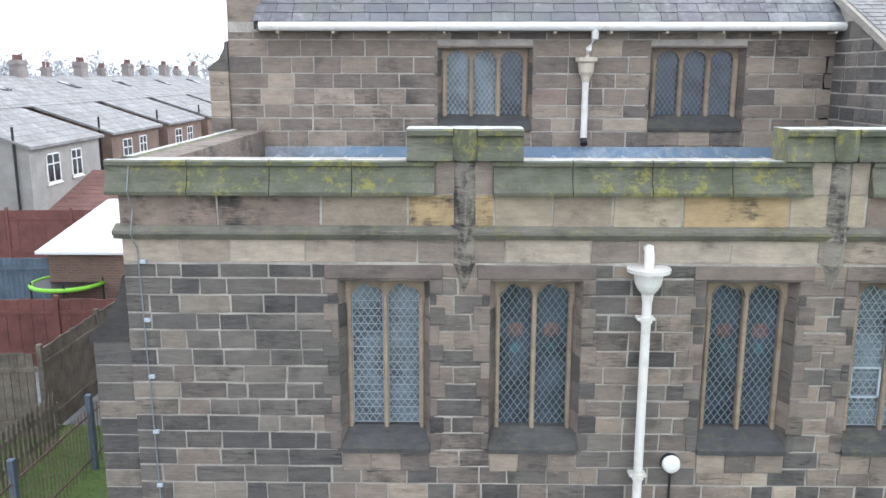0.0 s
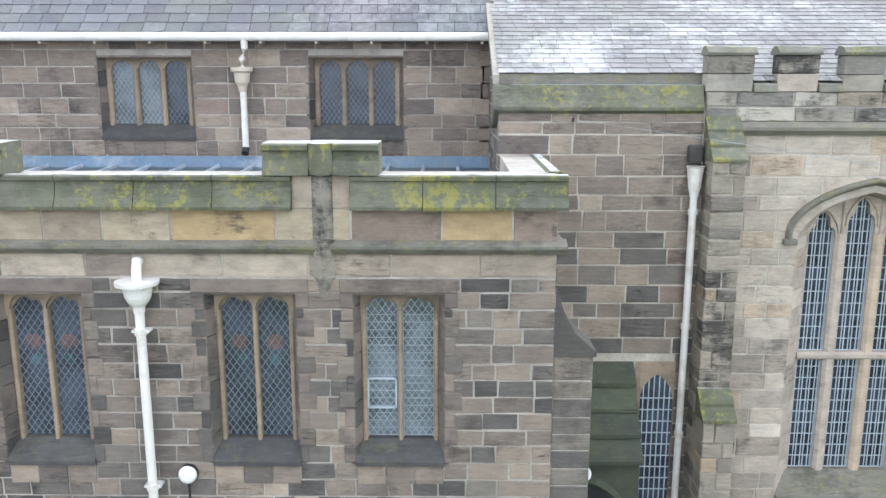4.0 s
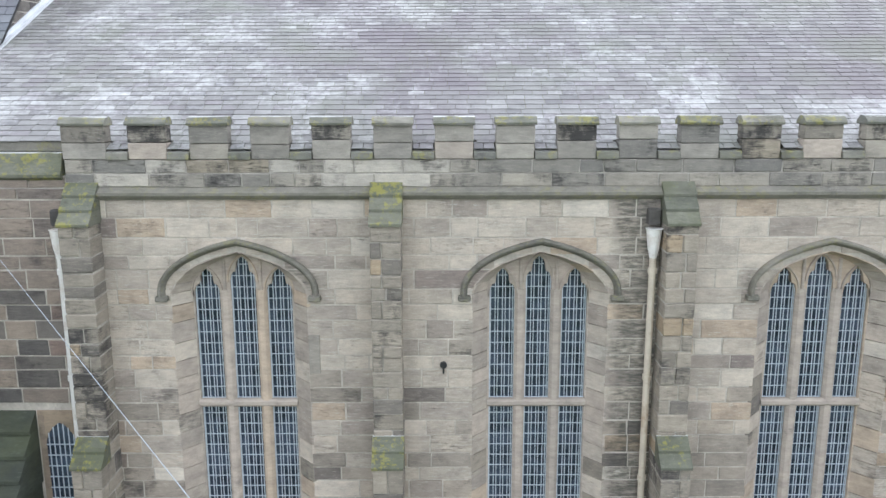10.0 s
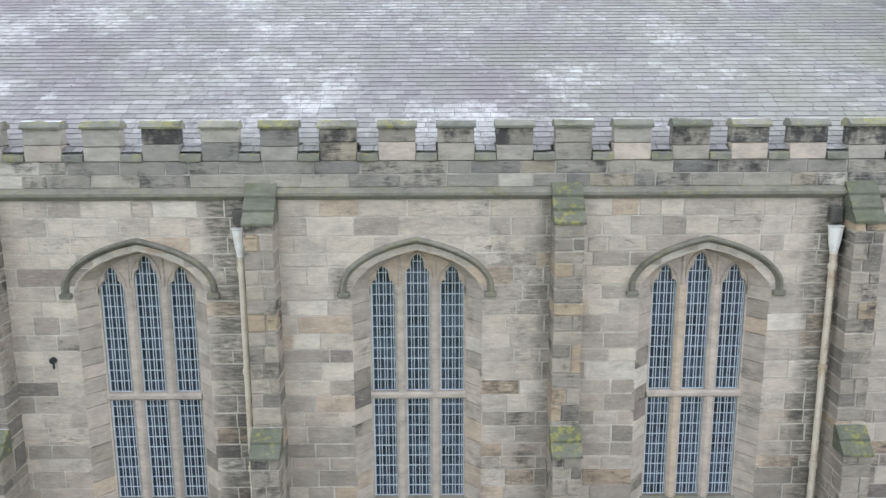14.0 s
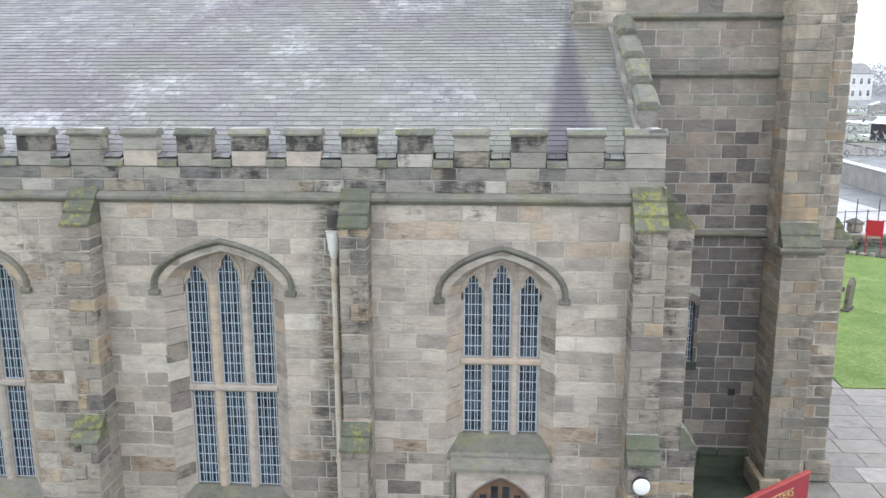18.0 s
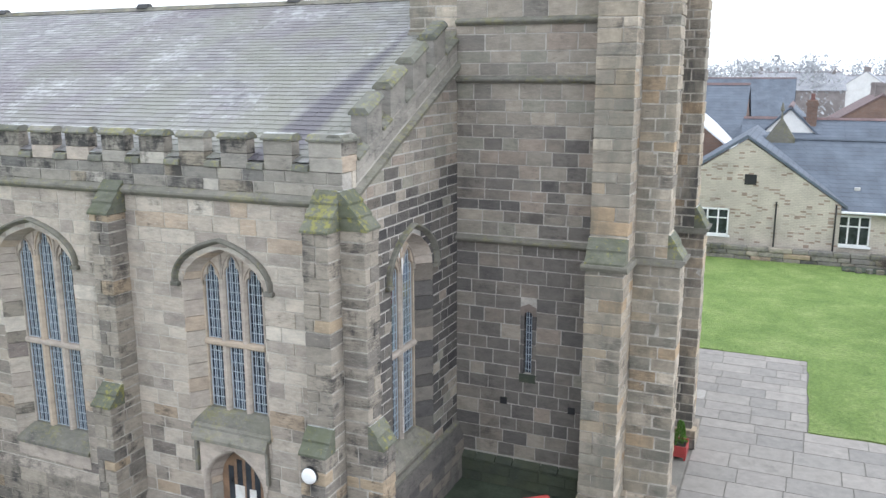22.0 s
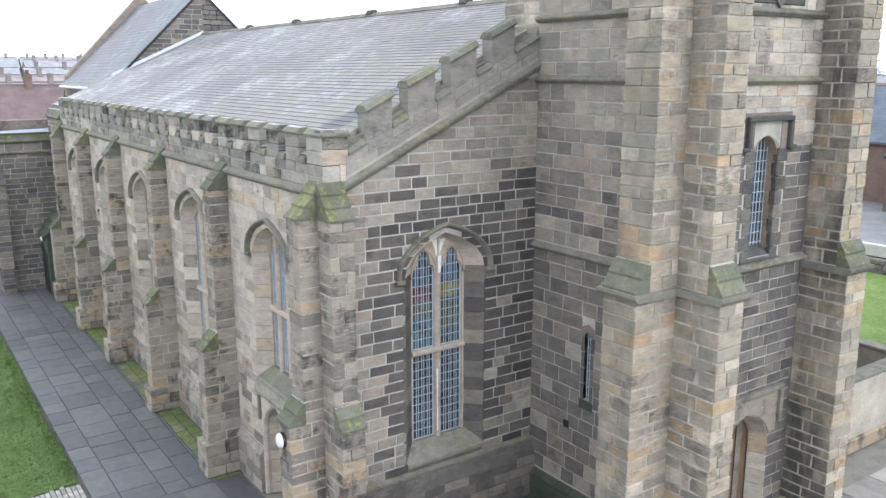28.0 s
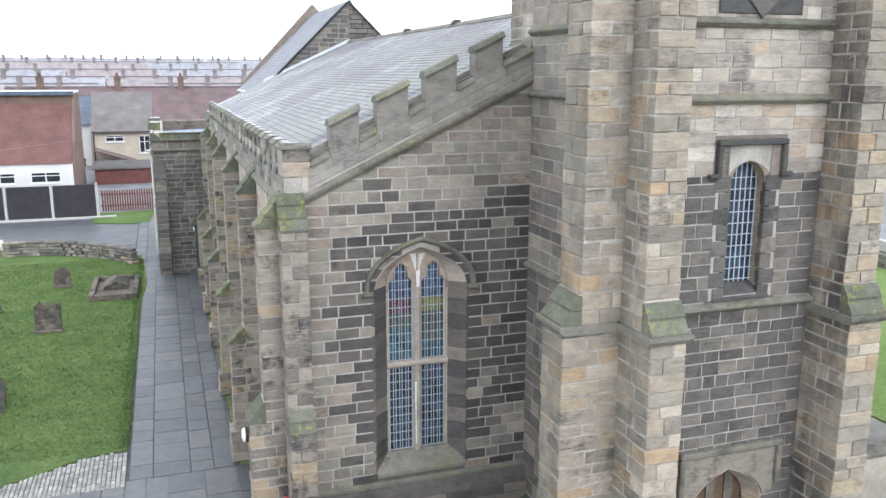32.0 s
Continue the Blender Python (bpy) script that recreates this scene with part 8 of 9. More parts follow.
board_fence("blue-grey painted board fence across the gardens", (-16.0, 23.4), (-6.2, 23.5), 1.6, M["fence_b"])
board_fence("red-brown panel fence across the gardens", (-14.0, 18.7), (-6.6, 18.95), 1.65, M["fence_r"], 0.3)
board_fence("red-brown far garden fence", (-26.0, 30.0), (-8.0, 30.2), 1.9, M["fence_r"], 0.5)
board_fence("weathered grey board fence beside the vestry", (-7.68, 15.0), (-7.6, 18.9), 1.75, M["grey_wood"])
board_fence("weathered grey board fence with a capping rail", (-11.5, 14.75), (-7.7, 14.9), 1.7, M["grey_wood"])
pick = thing("picket_fence", "low weathered picket fence along the strip of grass", "fence")
for k in range(26):
    part("picket", prism(bmesh.new(), [(-0.04, 0), (0.04, 0), (0.04, 0.95), (0, 1.02), (-0.04, 0.95)], -0.01, 0.01, "y"), M["grey_wood"], pick).location = (k * 0.15, 0, 0)
part("rail", slab(0, 0.01, 0.25, 3.9, 0.04, 0.33), M["grey_wood"], pick)
part("rail", slab(0, 0.01, 0.7, 3.9, 0.04, 0.78), M["grey_wood"], pick)
pick.matrix_basis = pose(-7.45, 10.9, 0, 0, 0, 88)
M["rust"] = plain("rusty_painted_iron", (0.16, 0.11, 0.085), 0.7, vary=0.35, scale=10)
rail = thing("railings", "rusty iron railings with grey posts beside the vestry", "fence")
for k in range(40):
    part("upright", tube(bmesh.new(), [(k * 0.115, 0, 0.05), (k * 0.115, 0, 1.15), (k * 0.115, 0, 1.2)], [0.009, 0.009, 0.002], 6), M["rust"], rail)
for z in (0.22, 1.02):
    part("rail", slab(-0.05, -0.008, z, 4.6, 0.008, z + 0.035), M["rust"], rail)
for k in range(2):
    part("post", slab(k * 2.45 + 1.15, -0.05, 0, k * 2.45 + 1.25, 0.05, 1.4, 0.008), M["fence_b"], rail)
rail.matrix_basis = pose(-6.25, 10.0, 0, 0, 0, 89)
tr = thing("trampoline", "round garden trampoline with a green padded rim", "trampoline")
M["lime"] = plain("lime_green_vinyl", (0.22, 0.55, 0.04), 0.5, vary=0.08)
ringp = [(0.95 * math.cos(a), 0.95 * math.sin(a), 0.85) for a in [2 * math.pi * k / 28 for k in range(29)]]
part("rim", tube(bmesh.new(), ringp, 0.06, 8), M["lime"], tr, "lime green padded rim")
part("mat", tube(bmesh.new(), [(0, 0, 0.84), (0, 0, 0.86)], 0.9, 28), M["black"], tr)
for k in range(5):
    a = 2 * math.pi * k / 5
    part("leg", tube(bmesh.new(), [(0.95 * math.cos(a), 0.95 * math.sin(a), -0.35), (0.95 * math.cos(a), 0.95 * math.sin(a), 1.0)], 0.025, 8), M["black"], tr)
tr.matrix_basis = pose(-10.5, 22.2, 0.35)

# north-east: street, walls and houses
tagged(part("road_north", slab(-9.6, -60, -0.05, -0.8, 9.6, -0.035), plain("wet_dark_asphalt", (0.085, 0.09, 0.098), 0.45, vary=0.25, scale=1.2)), "wet dark street beside the churchyard", "road", kind="structure")
tagged(part("kerb_north", slab(-9.9, -60, -0.06, -9.6, 6.0, 0.08, 0.02), M["concrete"]), "pale concrete kerb", "kerb", kind="structure")
f = thing("panel_fence", "dark panel fence with white concrete posts along the street", "fence")
for k in range(12):
    y = 5.0 - (k + 1) * 2.45
    part("panel", slab(-10.03, y + 0.08, 0.05, -9.97, y + 2.37, 1.95, 0.01), M["fence_k"], f)
    part("post", slab(-10.07, y + 2.37, 0, -9.93, y + 2.51, 2.05, 0.01), M["concrete"], f)
    bm = bmesh.new()
    for q in range(12):
        box(bm, -9.97, y + 0.1 + q * 0.19, 0.06, -9.955, y + 0.27 + q * 0.19, 1.93)
    part("slats", bm, M["fence_k"], f)
tagged(part("verge_street", prism(bmesh.new(), [(-11.4, 4.4), (-7.7, 4.9), (-7.0, 7.0), (-7.3, 7.9), (-11.6, 8.2)], -0.05, 0.015, "z"), M["grass"]), "small patch of street-side grass below the palisade", "grass", kind="structure")
pal = thing("palisade_fence", "dark red palisade fence at the street's end", "fence")
for k in range(24):
    part("pale", prism(bmesh.new(), [(5.1 + k * 0.145, 0), (5.2 + k * 0.145, 0), (5.2 + k * 0.145, 1.25), (5.15 + k * 0.145, 1.35), (5.1 + k * 0.145, 1.25)], -12.02, -11.98, "x"), M["fence_r"], pal)
for z in (0.3, 1.0):
    part("rail", slab(-12.04, 5.0, z, -12.02, 8.6, z + 0.08), M["fence_r"], pal)
store = thing("shop_building", "white rendered building with a steep red tiled upper storey", "building")
part("wall", slab(-27.5, -16.0, -0.5, -20.0, 2.85, 2.3), M["rendw"], store)
part("tile_hanging", prism(bmesh.new(), [(-20.0 + 0.1, 2.25), (-23.6, 6.2), (-27.5, 6.2), (-27.5, 2.25)], -16.0, 2.85, "y"), M["tile_r"], store)
part("brick_band", slab(-27.5, -16.0, 6.15, -23.7, 2.9, 6.95), M["brick_r"], store)
part("flat_roof", slab(-27.7, -16.1, 6.95, -23.5, 3.0, 7.1), M["frost"], store)
part("fascia", slab(-23.52, -16.1, 6.82, -23.44, 3.0, 7.08), M["fence_b"], store, "dark blue fascia board")
part("side_wall", prism(bmesh.new(), [(-20.1, -0.5), (-27.5, -0.5), (-27.5, 6.9), (-23.8, 6.9), (-20.1, 2.2)], 2.86, 3.0, "y"), M["brick_r"], store)
mw = facing((-20.0, 0, 0), "+x")
for y in (1.1, -1.75, -6.0):
    window_on(store, mw, y, 0.95, 1.9, 0.75)
yel = thing("house", "cream rendered house with a mossy slate roof", "house")
part("wall", slab(-40.5, 3.4, -1.0, -34.0, 8.0, 3.5), M["rendy"], yel)
part("roof", prism(bmesh.new(), [(-33.7, 3.35), (-37.5, 6.55), (-37.5, 6.7), (-33.6, 3.5)], 3.2, 8.2, "y"), M["tile_g"], yel)
part("roof", prism(bmesh.new(), [(-41.0, 3.4), (-37.5, 6.55), (-37.5, 6.7), (-41.1, 3.5)], 3.2, 8.2, "y"), M["tile_f"], yel)
window_on(yel, facing((-34.0, 0, 0), "+x"), 5.0, 2.6, 1.5, 0.55)
window_on(yel, facing((-34.0, 0, 0), "+x"), 7.4, 1.6, 0.9, 1.5)
part("porch_roof", prism(bmesh.new(), [(3.5, 2.0), (6.6, 1.0), (6.6, 1.1), (3.5, 2.12)], -34.0, -31.5, "x"), M["tile_p"], yel)
gar = thing("garage_row", "low red-doored garage with a worn flat roof", "garage")
part("wall", slab(-31.0, 3.8, -0.5, -26.0, 9.5, 1.1), M["fence_r"], gar)
part("roof", slab(-31.2, 3.6, 1.1, -25.8, 9.7, 1.28, 0.02), M["tile_g"], gar)
row = gable_house("terrace row with a red-brown tiled roof and brick chimneys", (-47.0, 14.0), 90, 38.0, 8.0, 3.9, 3.0, M["brick_r"], M["tile_p"], stacks=(-16, -9, -3, 4, 11, 17), group="far houses")
gable_house("blue and white rendered house down the street", (-44, 0.6), 90, 4.0, 7.0, 3.8, 2.4, M["rendw"], M["tile_b"], wins=(("-y", -0.9, 1.6, 1.2, 1.3), ("-y", 0.9, -0.6, 1.2, 1.3)), group="far houses")
# far tiles and walls hold the air's haze in their base colours
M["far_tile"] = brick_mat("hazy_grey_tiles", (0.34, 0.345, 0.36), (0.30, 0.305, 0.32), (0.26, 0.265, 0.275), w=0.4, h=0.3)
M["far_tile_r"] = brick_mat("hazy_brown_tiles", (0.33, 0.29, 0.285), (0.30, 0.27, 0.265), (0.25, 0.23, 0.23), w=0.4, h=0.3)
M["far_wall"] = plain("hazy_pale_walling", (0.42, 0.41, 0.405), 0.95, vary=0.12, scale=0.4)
rng = random.Random(81)
for r, (x, n0, n1, ev) in enumerate(((-72, -40, 60, 4.2), (-95, -50, 80, 5.0), (-125, -70, 110, 6.2), (-165, -90, 140, 8.0), (-215, -110, 170, 9.4))):
    y = n0
    while y < n1:
        L = rng.uniform(15, 26)
        st = tuple(-L / 2 + 2 + i * 4.6 for i in range(int((L - 3) / 4.6) + 1))
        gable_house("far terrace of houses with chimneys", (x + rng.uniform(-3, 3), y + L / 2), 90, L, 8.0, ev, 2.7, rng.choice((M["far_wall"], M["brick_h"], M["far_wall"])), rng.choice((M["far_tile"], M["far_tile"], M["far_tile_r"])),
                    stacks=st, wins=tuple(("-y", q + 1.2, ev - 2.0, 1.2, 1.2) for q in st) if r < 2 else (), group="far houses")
        y += L + rng.choice((0.5, 0.5, 7))

# west: cottage, its neighbours and the street
cot = thing("cottage", "single-storey cream brick cottage with a blue slate roof", "house")
part("wall", slab(36.9, 39.5, 0, 41.75, 47.0, 2.4), M["brick_b"], cot)
part("gable_wall", prism(bmesh.new(), [(28.9, 0), (37.0, 0), (37.0, 2.55), (33.0, 5.3), (28.9, 2.55)], 39.3, 39.8, "y"), M["brick_b"], cot)
b = bmesh.new()
lo, hi = [[b.verts.new((x, y, z + d)) for x, y, z in ((37.1, 39.2, 2.24), (41.6, 39.2, 2.24), (41.6, 43.2, 4.98), (33.0, 43.2, 4.98))] for d in (0.0, 0.13)]
for q in (lo[::-1], hi, *[(lo[i], lo[(i + 1) % 4], hi[(i + 1) % 4], hi[i]) for i in range(4)]):
    b.faces.new(q)
part("roof", b, M["tile_b"], cot)
part("gablet", prism(bmesh.new(), [(33.6, 4.8), (34.9, 4.8), (34.9, 5.1), (34.25, 6.1), (33.6, 5.1)], 42.9, 43.3, "y"), M["string"], cot, "stone gablet")
part("finial", tube(bmesh.new(), [(34.25, 43.1, 6.0), (34.25, 43.1, 6.35), (34.25, 43.1, 6.45), (34.25, 43.1, 6.8)], [0.06, 0.03, 0.1, 0.02], 8), M["string"], cot)
part("ridge", prism(bmesh.new(), [(43.05, 5.08), (43.2, 5.22), (43.35, 5.08)], 33.0, 41.6, "x"), M["tile_b"], cot)
part("roof", prism(bmesh.new(), [(47.3, 2.22), (43.2, 5.05), (43.2, 5.15), (47.3, 2.36)], 33.0, 41.6, "x"), M["tile_b"], cot)
for s, x in ((-1, 28.6), (1, 37.25)):
    part("gable_roof", prism(bmesh.new(), [(x, 2.42), (33.0, 5.36), (33.0, 5.5), (x, 2.56)], 39.25, 47.0, "y"), M["tile_b"], cot)
part("verge_coping", prism(bmesh.new(), [(39.1, 2.2), (43.2, 5.1), (47.3, 2.2), (47.3, 2.7), (43.2, 5.45), (39.1, 2.6)], 41.6, 41.92, "x"), M["string"], cot)
part("gutter", slab(37.0, 39.08, 2.26, 41.6, 39.2, 2.36, 0.02), M["upvc"], cot)
mc = facing((0, 39.5, 0), "-y")
window_on(cot, mc, 37.55, 0.82, 1.3, 1.32, 2)
window_on(cot, facing((0, 39.3, 0), "-y"), 31.75, 0.95, 1.4, 1.22, 2)
part("vent", slab(33.0, 3.3, -0.0, 33.5, 3.75, 0.03, 0, facing((0, 39.3, 0), "-y")), M["black"], cot)
for x in (34.4, 36.8, 39.2):
    part("downpipe", tube(bmesh.new(), [(x, 39.2, 0.5), (x, 39.2, 2.6)], 0.035, 8), M["black"], cot)
part("green_door", slab(40.3, 39.40, 0.6, 40.75, 39.48, 2.55), plain("dark_green_paint", (0.02, 0.08, 0.06), 0.5), cot)
for x in (37.6, 40.1):
    part("roof_vent", slab(x - 0.12, 40.3, 2.9, x + 0.12, 40.6, 3.25), M["concrete"], cot)
low = tagged(thing("churchyard_wall_west", "low dark stone wall between lawn and cottage", "wall", kind="structure"))
rng = random.Random(17)
for r in range(3):
    x = 8.0
    while x < 47:
        w = rng.uniform(0.5, 1.1)
        part("stone", slab(x, 38.75 + rng.uniform(-0.02, 0.02), r * 0.22 - 0.05, x + w - 0.015, 39.1, r * 0.22 + 0.16, 0.03), M["rubble"], low)
        x += w
gable_house("brick house with a frosty gable roof beyond the cottage", (20.0, 56.0), 0, 23.8, 8.5, 4.4, 2.95, M["brick_r"], M["tile_b"], stacks=(2.2,), group="west houses")
gable_house("white gabled house beyond the cottage", (34.5, 55.0), 90, 8, 6.5, 3.0, 3.2, M["rendw"], M["tile_b"], group="west houses", wins=(("-x", 0.0, 1.2, 1.2, 1.3),))
gable_house("long low range with a blue slate roof", (36.6, 52.0), 0, 9, 7, 2.9, 2.6, M["brick_b"], M["tile_b"], stacks=(-1.0,), group="west houses")
gable_house("red brick gabled house with white windows", (29.2, 50.2), 90, 5, 5.2, 4.0, 2.1, M["brick_r"], M["frost"], stacks=(), group="west houses", wins=(("-x", 0.6, 3.3, 0.9, 0.6),))
gable_house("brick school-like range with a large slate roof", (12.0, 108.0), 0, 44, 12, 3.2, 4.2, M["brick_r"], M["tile_b"], stacks=(-12, 4), group="west houses")
for x, v in ((20.7, 3.4), (25.0, 2.2)):
    gable_house("red brick gabled wing with white windows", (x, 50.6), 90, 3.6, 4.6, 4.0, 2.4, M["brick_r"], M["tile_b"], group="west houses", wins=(("-x", 0.3, v, 1.2, 1.2),), z0=0)
ext = thing("flat_extension", "cream brick extension with a white frosted flat roof behind the cottage", "building")
part("wall", slab(26.4, 43.2, 0, 30.2, 47.6, 3.25), M["brick_b"], ext)
part("flat_roof", slab(26.5, 43.3, 3.25, 30.1, 47.5, 3.32), M["frost"], ext, "frost-white flat roof")
for a, b, c, d in ((26.3, 43.1, 30.3, 43.3), (26.3, 47.5, 30.3, 47.7), (26.3, 43.3, 26.5, 47.5)):
    part("parapet", slab(a, b, 3.2, c, d, 3.55, 0.01), M["brick_b"], ext)
tagged(part("school_yard", slab(-4, 39.45, -0.05, 28.6, 52.0, 0.95), M["asphalt"]), "pale grey raised school yard behind the churchyard wall", "yard", kind="structure")
tagged(part("yard_coping", slab(-4, 39.12, 0.62, 28.6, 39.44, 1.12, 0.02), M["concrete"]), "pale coping of the yard wall", "coping", kind="structure")
cano = thing("canopy", "white yard canopy on posts over a low blue wall", "canopy")
part("roof", prism(bmesh.new(), [(46.3, 2.95), (49.2, 3.35), (49.2, 3.5), (46.3, 3.1)], 21.9, 26.0, "x"), M["frost"], cano)
for x in (22.2, 25.7):
    for y in (46.6, 48.9):
        part("post", tube(bmesh.new(), [(x, y, 0.95), (x, y, 3.05)], 0.06, 8), M["upvc"], cano)
part("blue_wall", slab(21.6, 48.6, 0.95, 26.2, 49.0, 1.65, 0.02), plain("bright_blue_paint", (0.03, 0.13, 0.36), 0.5, vary=0.1), cano, "bright blue painted wall")
gable_house("brick house with chimneys down the street", (42.0, 96.0), 90, 12, 9, 3.2, 2.8, M["brick_r"], M["tile_p"], stacks=(3, -3), group="west houses")
for k in range(5):
    gable_house("tall terrace of pale houses with shops below", (104 + k * 9.2, 268 + k * 3.5), 20, 9.0, 9, 8.5, 3.0, M["rendw"], M["tile_f"], stacks=(-3.6,), group="far houses",
                wins=tuple(("-y", u, v, 1.1, 1.9) for u in (-3, 0, 3) for v in (1.2, 5.0)), name="terrace_house")
gable_house("white gabled house in the distance", (78, 275), 70, 9, 8, 6.0, 4.0, M["rendw"], M["tile_f"], group="far houses", wins=(("-x", 0, 3.2, 1.2, 1.4),))
rng = random.Random(91)
for k in range(26):
    x, y = rng.uniform(-40, 130), rng.uniform(120, 260)
    if 50 < x and y < 262:
        continue
    L = rng.uniform(10, 24)
    gable_house("distant house with a roof coloured pale for haze", (x, y), rng.choice((0, 10, 85)), L, 8.5, rng.uniform(4, 5.5), 3.0, rng.choice((M["far_wall"], M["rendw"], M["brick_h"])), rng.choice((M["far_tile"], M["far_tile_r"], M["far_tile"])),
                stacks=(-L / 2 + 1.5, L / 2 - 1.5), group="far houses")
road = tagged(part("road_west", slab(44.4, 28, -0.055, 52.0, 330, -0.04), plain("frosty_road", (0.42, 0.42, 0.415), 0.6, vary=0.25, scale=0.7)), "frosty pale street beyond the cottage", "road", kind="structure")
road.matrix_basis = Matrix.Rotation(radians(6), 4, "Z") @ Matrix.Translation((3.0, -4.5, 0))
rng = random.Random(44)
for k in range(16):
    sh = thing("allotment_shed", "small weathered shed with a frosty roof among the allotments", "shed", "allotment sheds")
    w, d, hh = rng.uniform(2, 4), rng.uniform(2, 3), rng.uniform(1.6, 2.3)
    part("wall", slab(-w / 2, -d / 2, -0.1, w / 2, d / 2, hh), rng.choice((M["grey_wood"], M["fence_k"], M["rendg"])), sh)
    part("roof", prism(bmesh.new(), [(-w / 2 - 0.15, hh - 0.05), (0, hh + 0.6), (w / 2 + 0.15, hh - 0.05), (0, hh + 0.7)], -d / 2 - 0.15, d / 2 + 0.15, "y"), rng.choice((M["frost"], M["tile_g"], M["frost"])), sh)
    sh.matrix_basis = pose(rng.uniform(60, 105), rng.uniform(85, 235), 0, 0, 0, rng.uniform(0, 180))
M["plot_e"] = plain("bare_allotment_earth", (0.19, 0.175, 0.15), 0.95, vary=0.3, scale=0.8)
M["plot_g"] = plain("frosted_allotment_grass", (0.24, 0.265, 0.2), 0.95, vary=0.3, scale=0.6)
plots = random.Random(45)
for r in range(9):
    x = 55.5
    while x < 118:
        w = plots.uniform(5, 13)
        pl = slab(x, 86 + r * 17, -0.06, x + w - 1.0, 86 + r * 17 + plots.uniform(12, 15.5), 0.02 + plots.uniform(0, 0.1), 0.02)
        tagged(part("allotment_plot", pl, M[plots.choice(("plot_e", "plot_g", "plot_g", "frost"))]), "frosted allotment plot of earth and rough grass", "plot", "allotment plots", "structure")
        x += w
vs, fs = [], []
for _ in range(9000):
    r = rng.randrange(8)
    x, y, z = 56 + rng.uniform(0, 62), 84.5 + r * 17 + rng.uniform(-0.5, 0.5), rng.uniform(0.0, 0.9 + 0.5 * (r % 2))
    o, q = len(vs), rng.uniform(0.15, 0.4)
    vs += [(x + rng.uniform(-q, q), y + rng.uniform(-q, q), z + rng.uniform(-q, q)) for _ in range(3)]
    fs.append((o, o + 1, o + 2))
me = bpy.data.meshes.new("far_hedges")
me.from_pydata(vs, [], fs)
me.materials.append(M["tree"])
tagged(new("far_hedges", me), "thin grey winter hedges across the far allotments", "hedge", kind="stuff")
bw = thing("street_wall", "long low wall with a pale coping beside the street", "wall")
part("wall", slab(53.0, 30, -0.05, 53.4, 110, 1.5), M["rendg"], bw)
part("coping", slab(52.9, 30, 1.5, 53.5, 110, 1.6, 0.02), M["frost"], bw)
for k in range(2):
    p = thing("street_lamp", "thin dark street lamp post in the distance", "lamp post", "street lamps")
    part("pole", tube(bmesh.new(), [(0, 0, 0), (0, 0, 7.0), (0.3, 0, 7.6), (1.1, 0, 7.8)], [0.07, 0.05, 0.04, 0.03], 8), M["grey_wood"], p)
    part("lantern", slab(1.0, -0.12, 7.72, 1.5, 0.12, 7.86, 0.02), M["concrete"], p)
    p.location = (54.5 + k * 9, 78 + k * 40, 0)
M["bramble"] = plain("bare_brown_stems", (0.115, 0.095, 0.078), 0.9, vary=0.25, scale=2)
M["oxide"] = plain("dull_oxide_red_boards", (0.12, 0.03, 0.032), 0.7, vary=0.2, scale=2)
gp = thing("gate_piers", "dark stone gate piers with domed caps and a red gate", "gate")
for x, y in ((43.75, 42.9), (43.35, 44.6)):
    part("pier", slab(x - 0.28, y - 0.28, 0, x + 0.28, y + 0.28, 1.22, 0.03), M["rubble"], gp)
    part("cap", tube(bmesh.new(), [(x, y, z) for z in (1.22, 1.34, 1.44, 1.52)], [0.40, 0.40, 0.26, 0.06], 14), M["string"], gp, "domed mossy cap stone")
part("gate_leaf", slab(42.4, 42.55, 0.2, 43.45, 42.6, 1.12, 0.01), M["oxide"], gp, "dull red boarded gate")
fence = thing("street_railing", "thin dark iron railing along the street edge", "railing")
for k in range(9):
    x, y = 42.2 + k * 0.62, 41.9 + k * 0.14
    part("post", tube(bmesh.new(), [(x, y, 0), (x, y, 1.75 if k % 2 else 1.2)], 0.028, 6), M["bramble"], fence)
for z in (0.55, 1.1):
    part("rail", tube(bmesh.new(), [(42.2, 41.9, z), (47.16, 43.02, z)], 0.018, 6), M["bramble"], fence)
gp2 = thing("street_pier", "low stone pier with a mossy pyramid cap", "pier")
part("shaft", slab(45.1, 42.6, 0, 45.7, 43.2, 0.42, 0.03), M["rubble"], gp2)
part("cap", tube(bmesh.new(), [(45.4, 42.9, z) for z in (0.42, 0.52, 0.70)], [0.5, 0.48, 0.1], 4), M["string"], gp2)
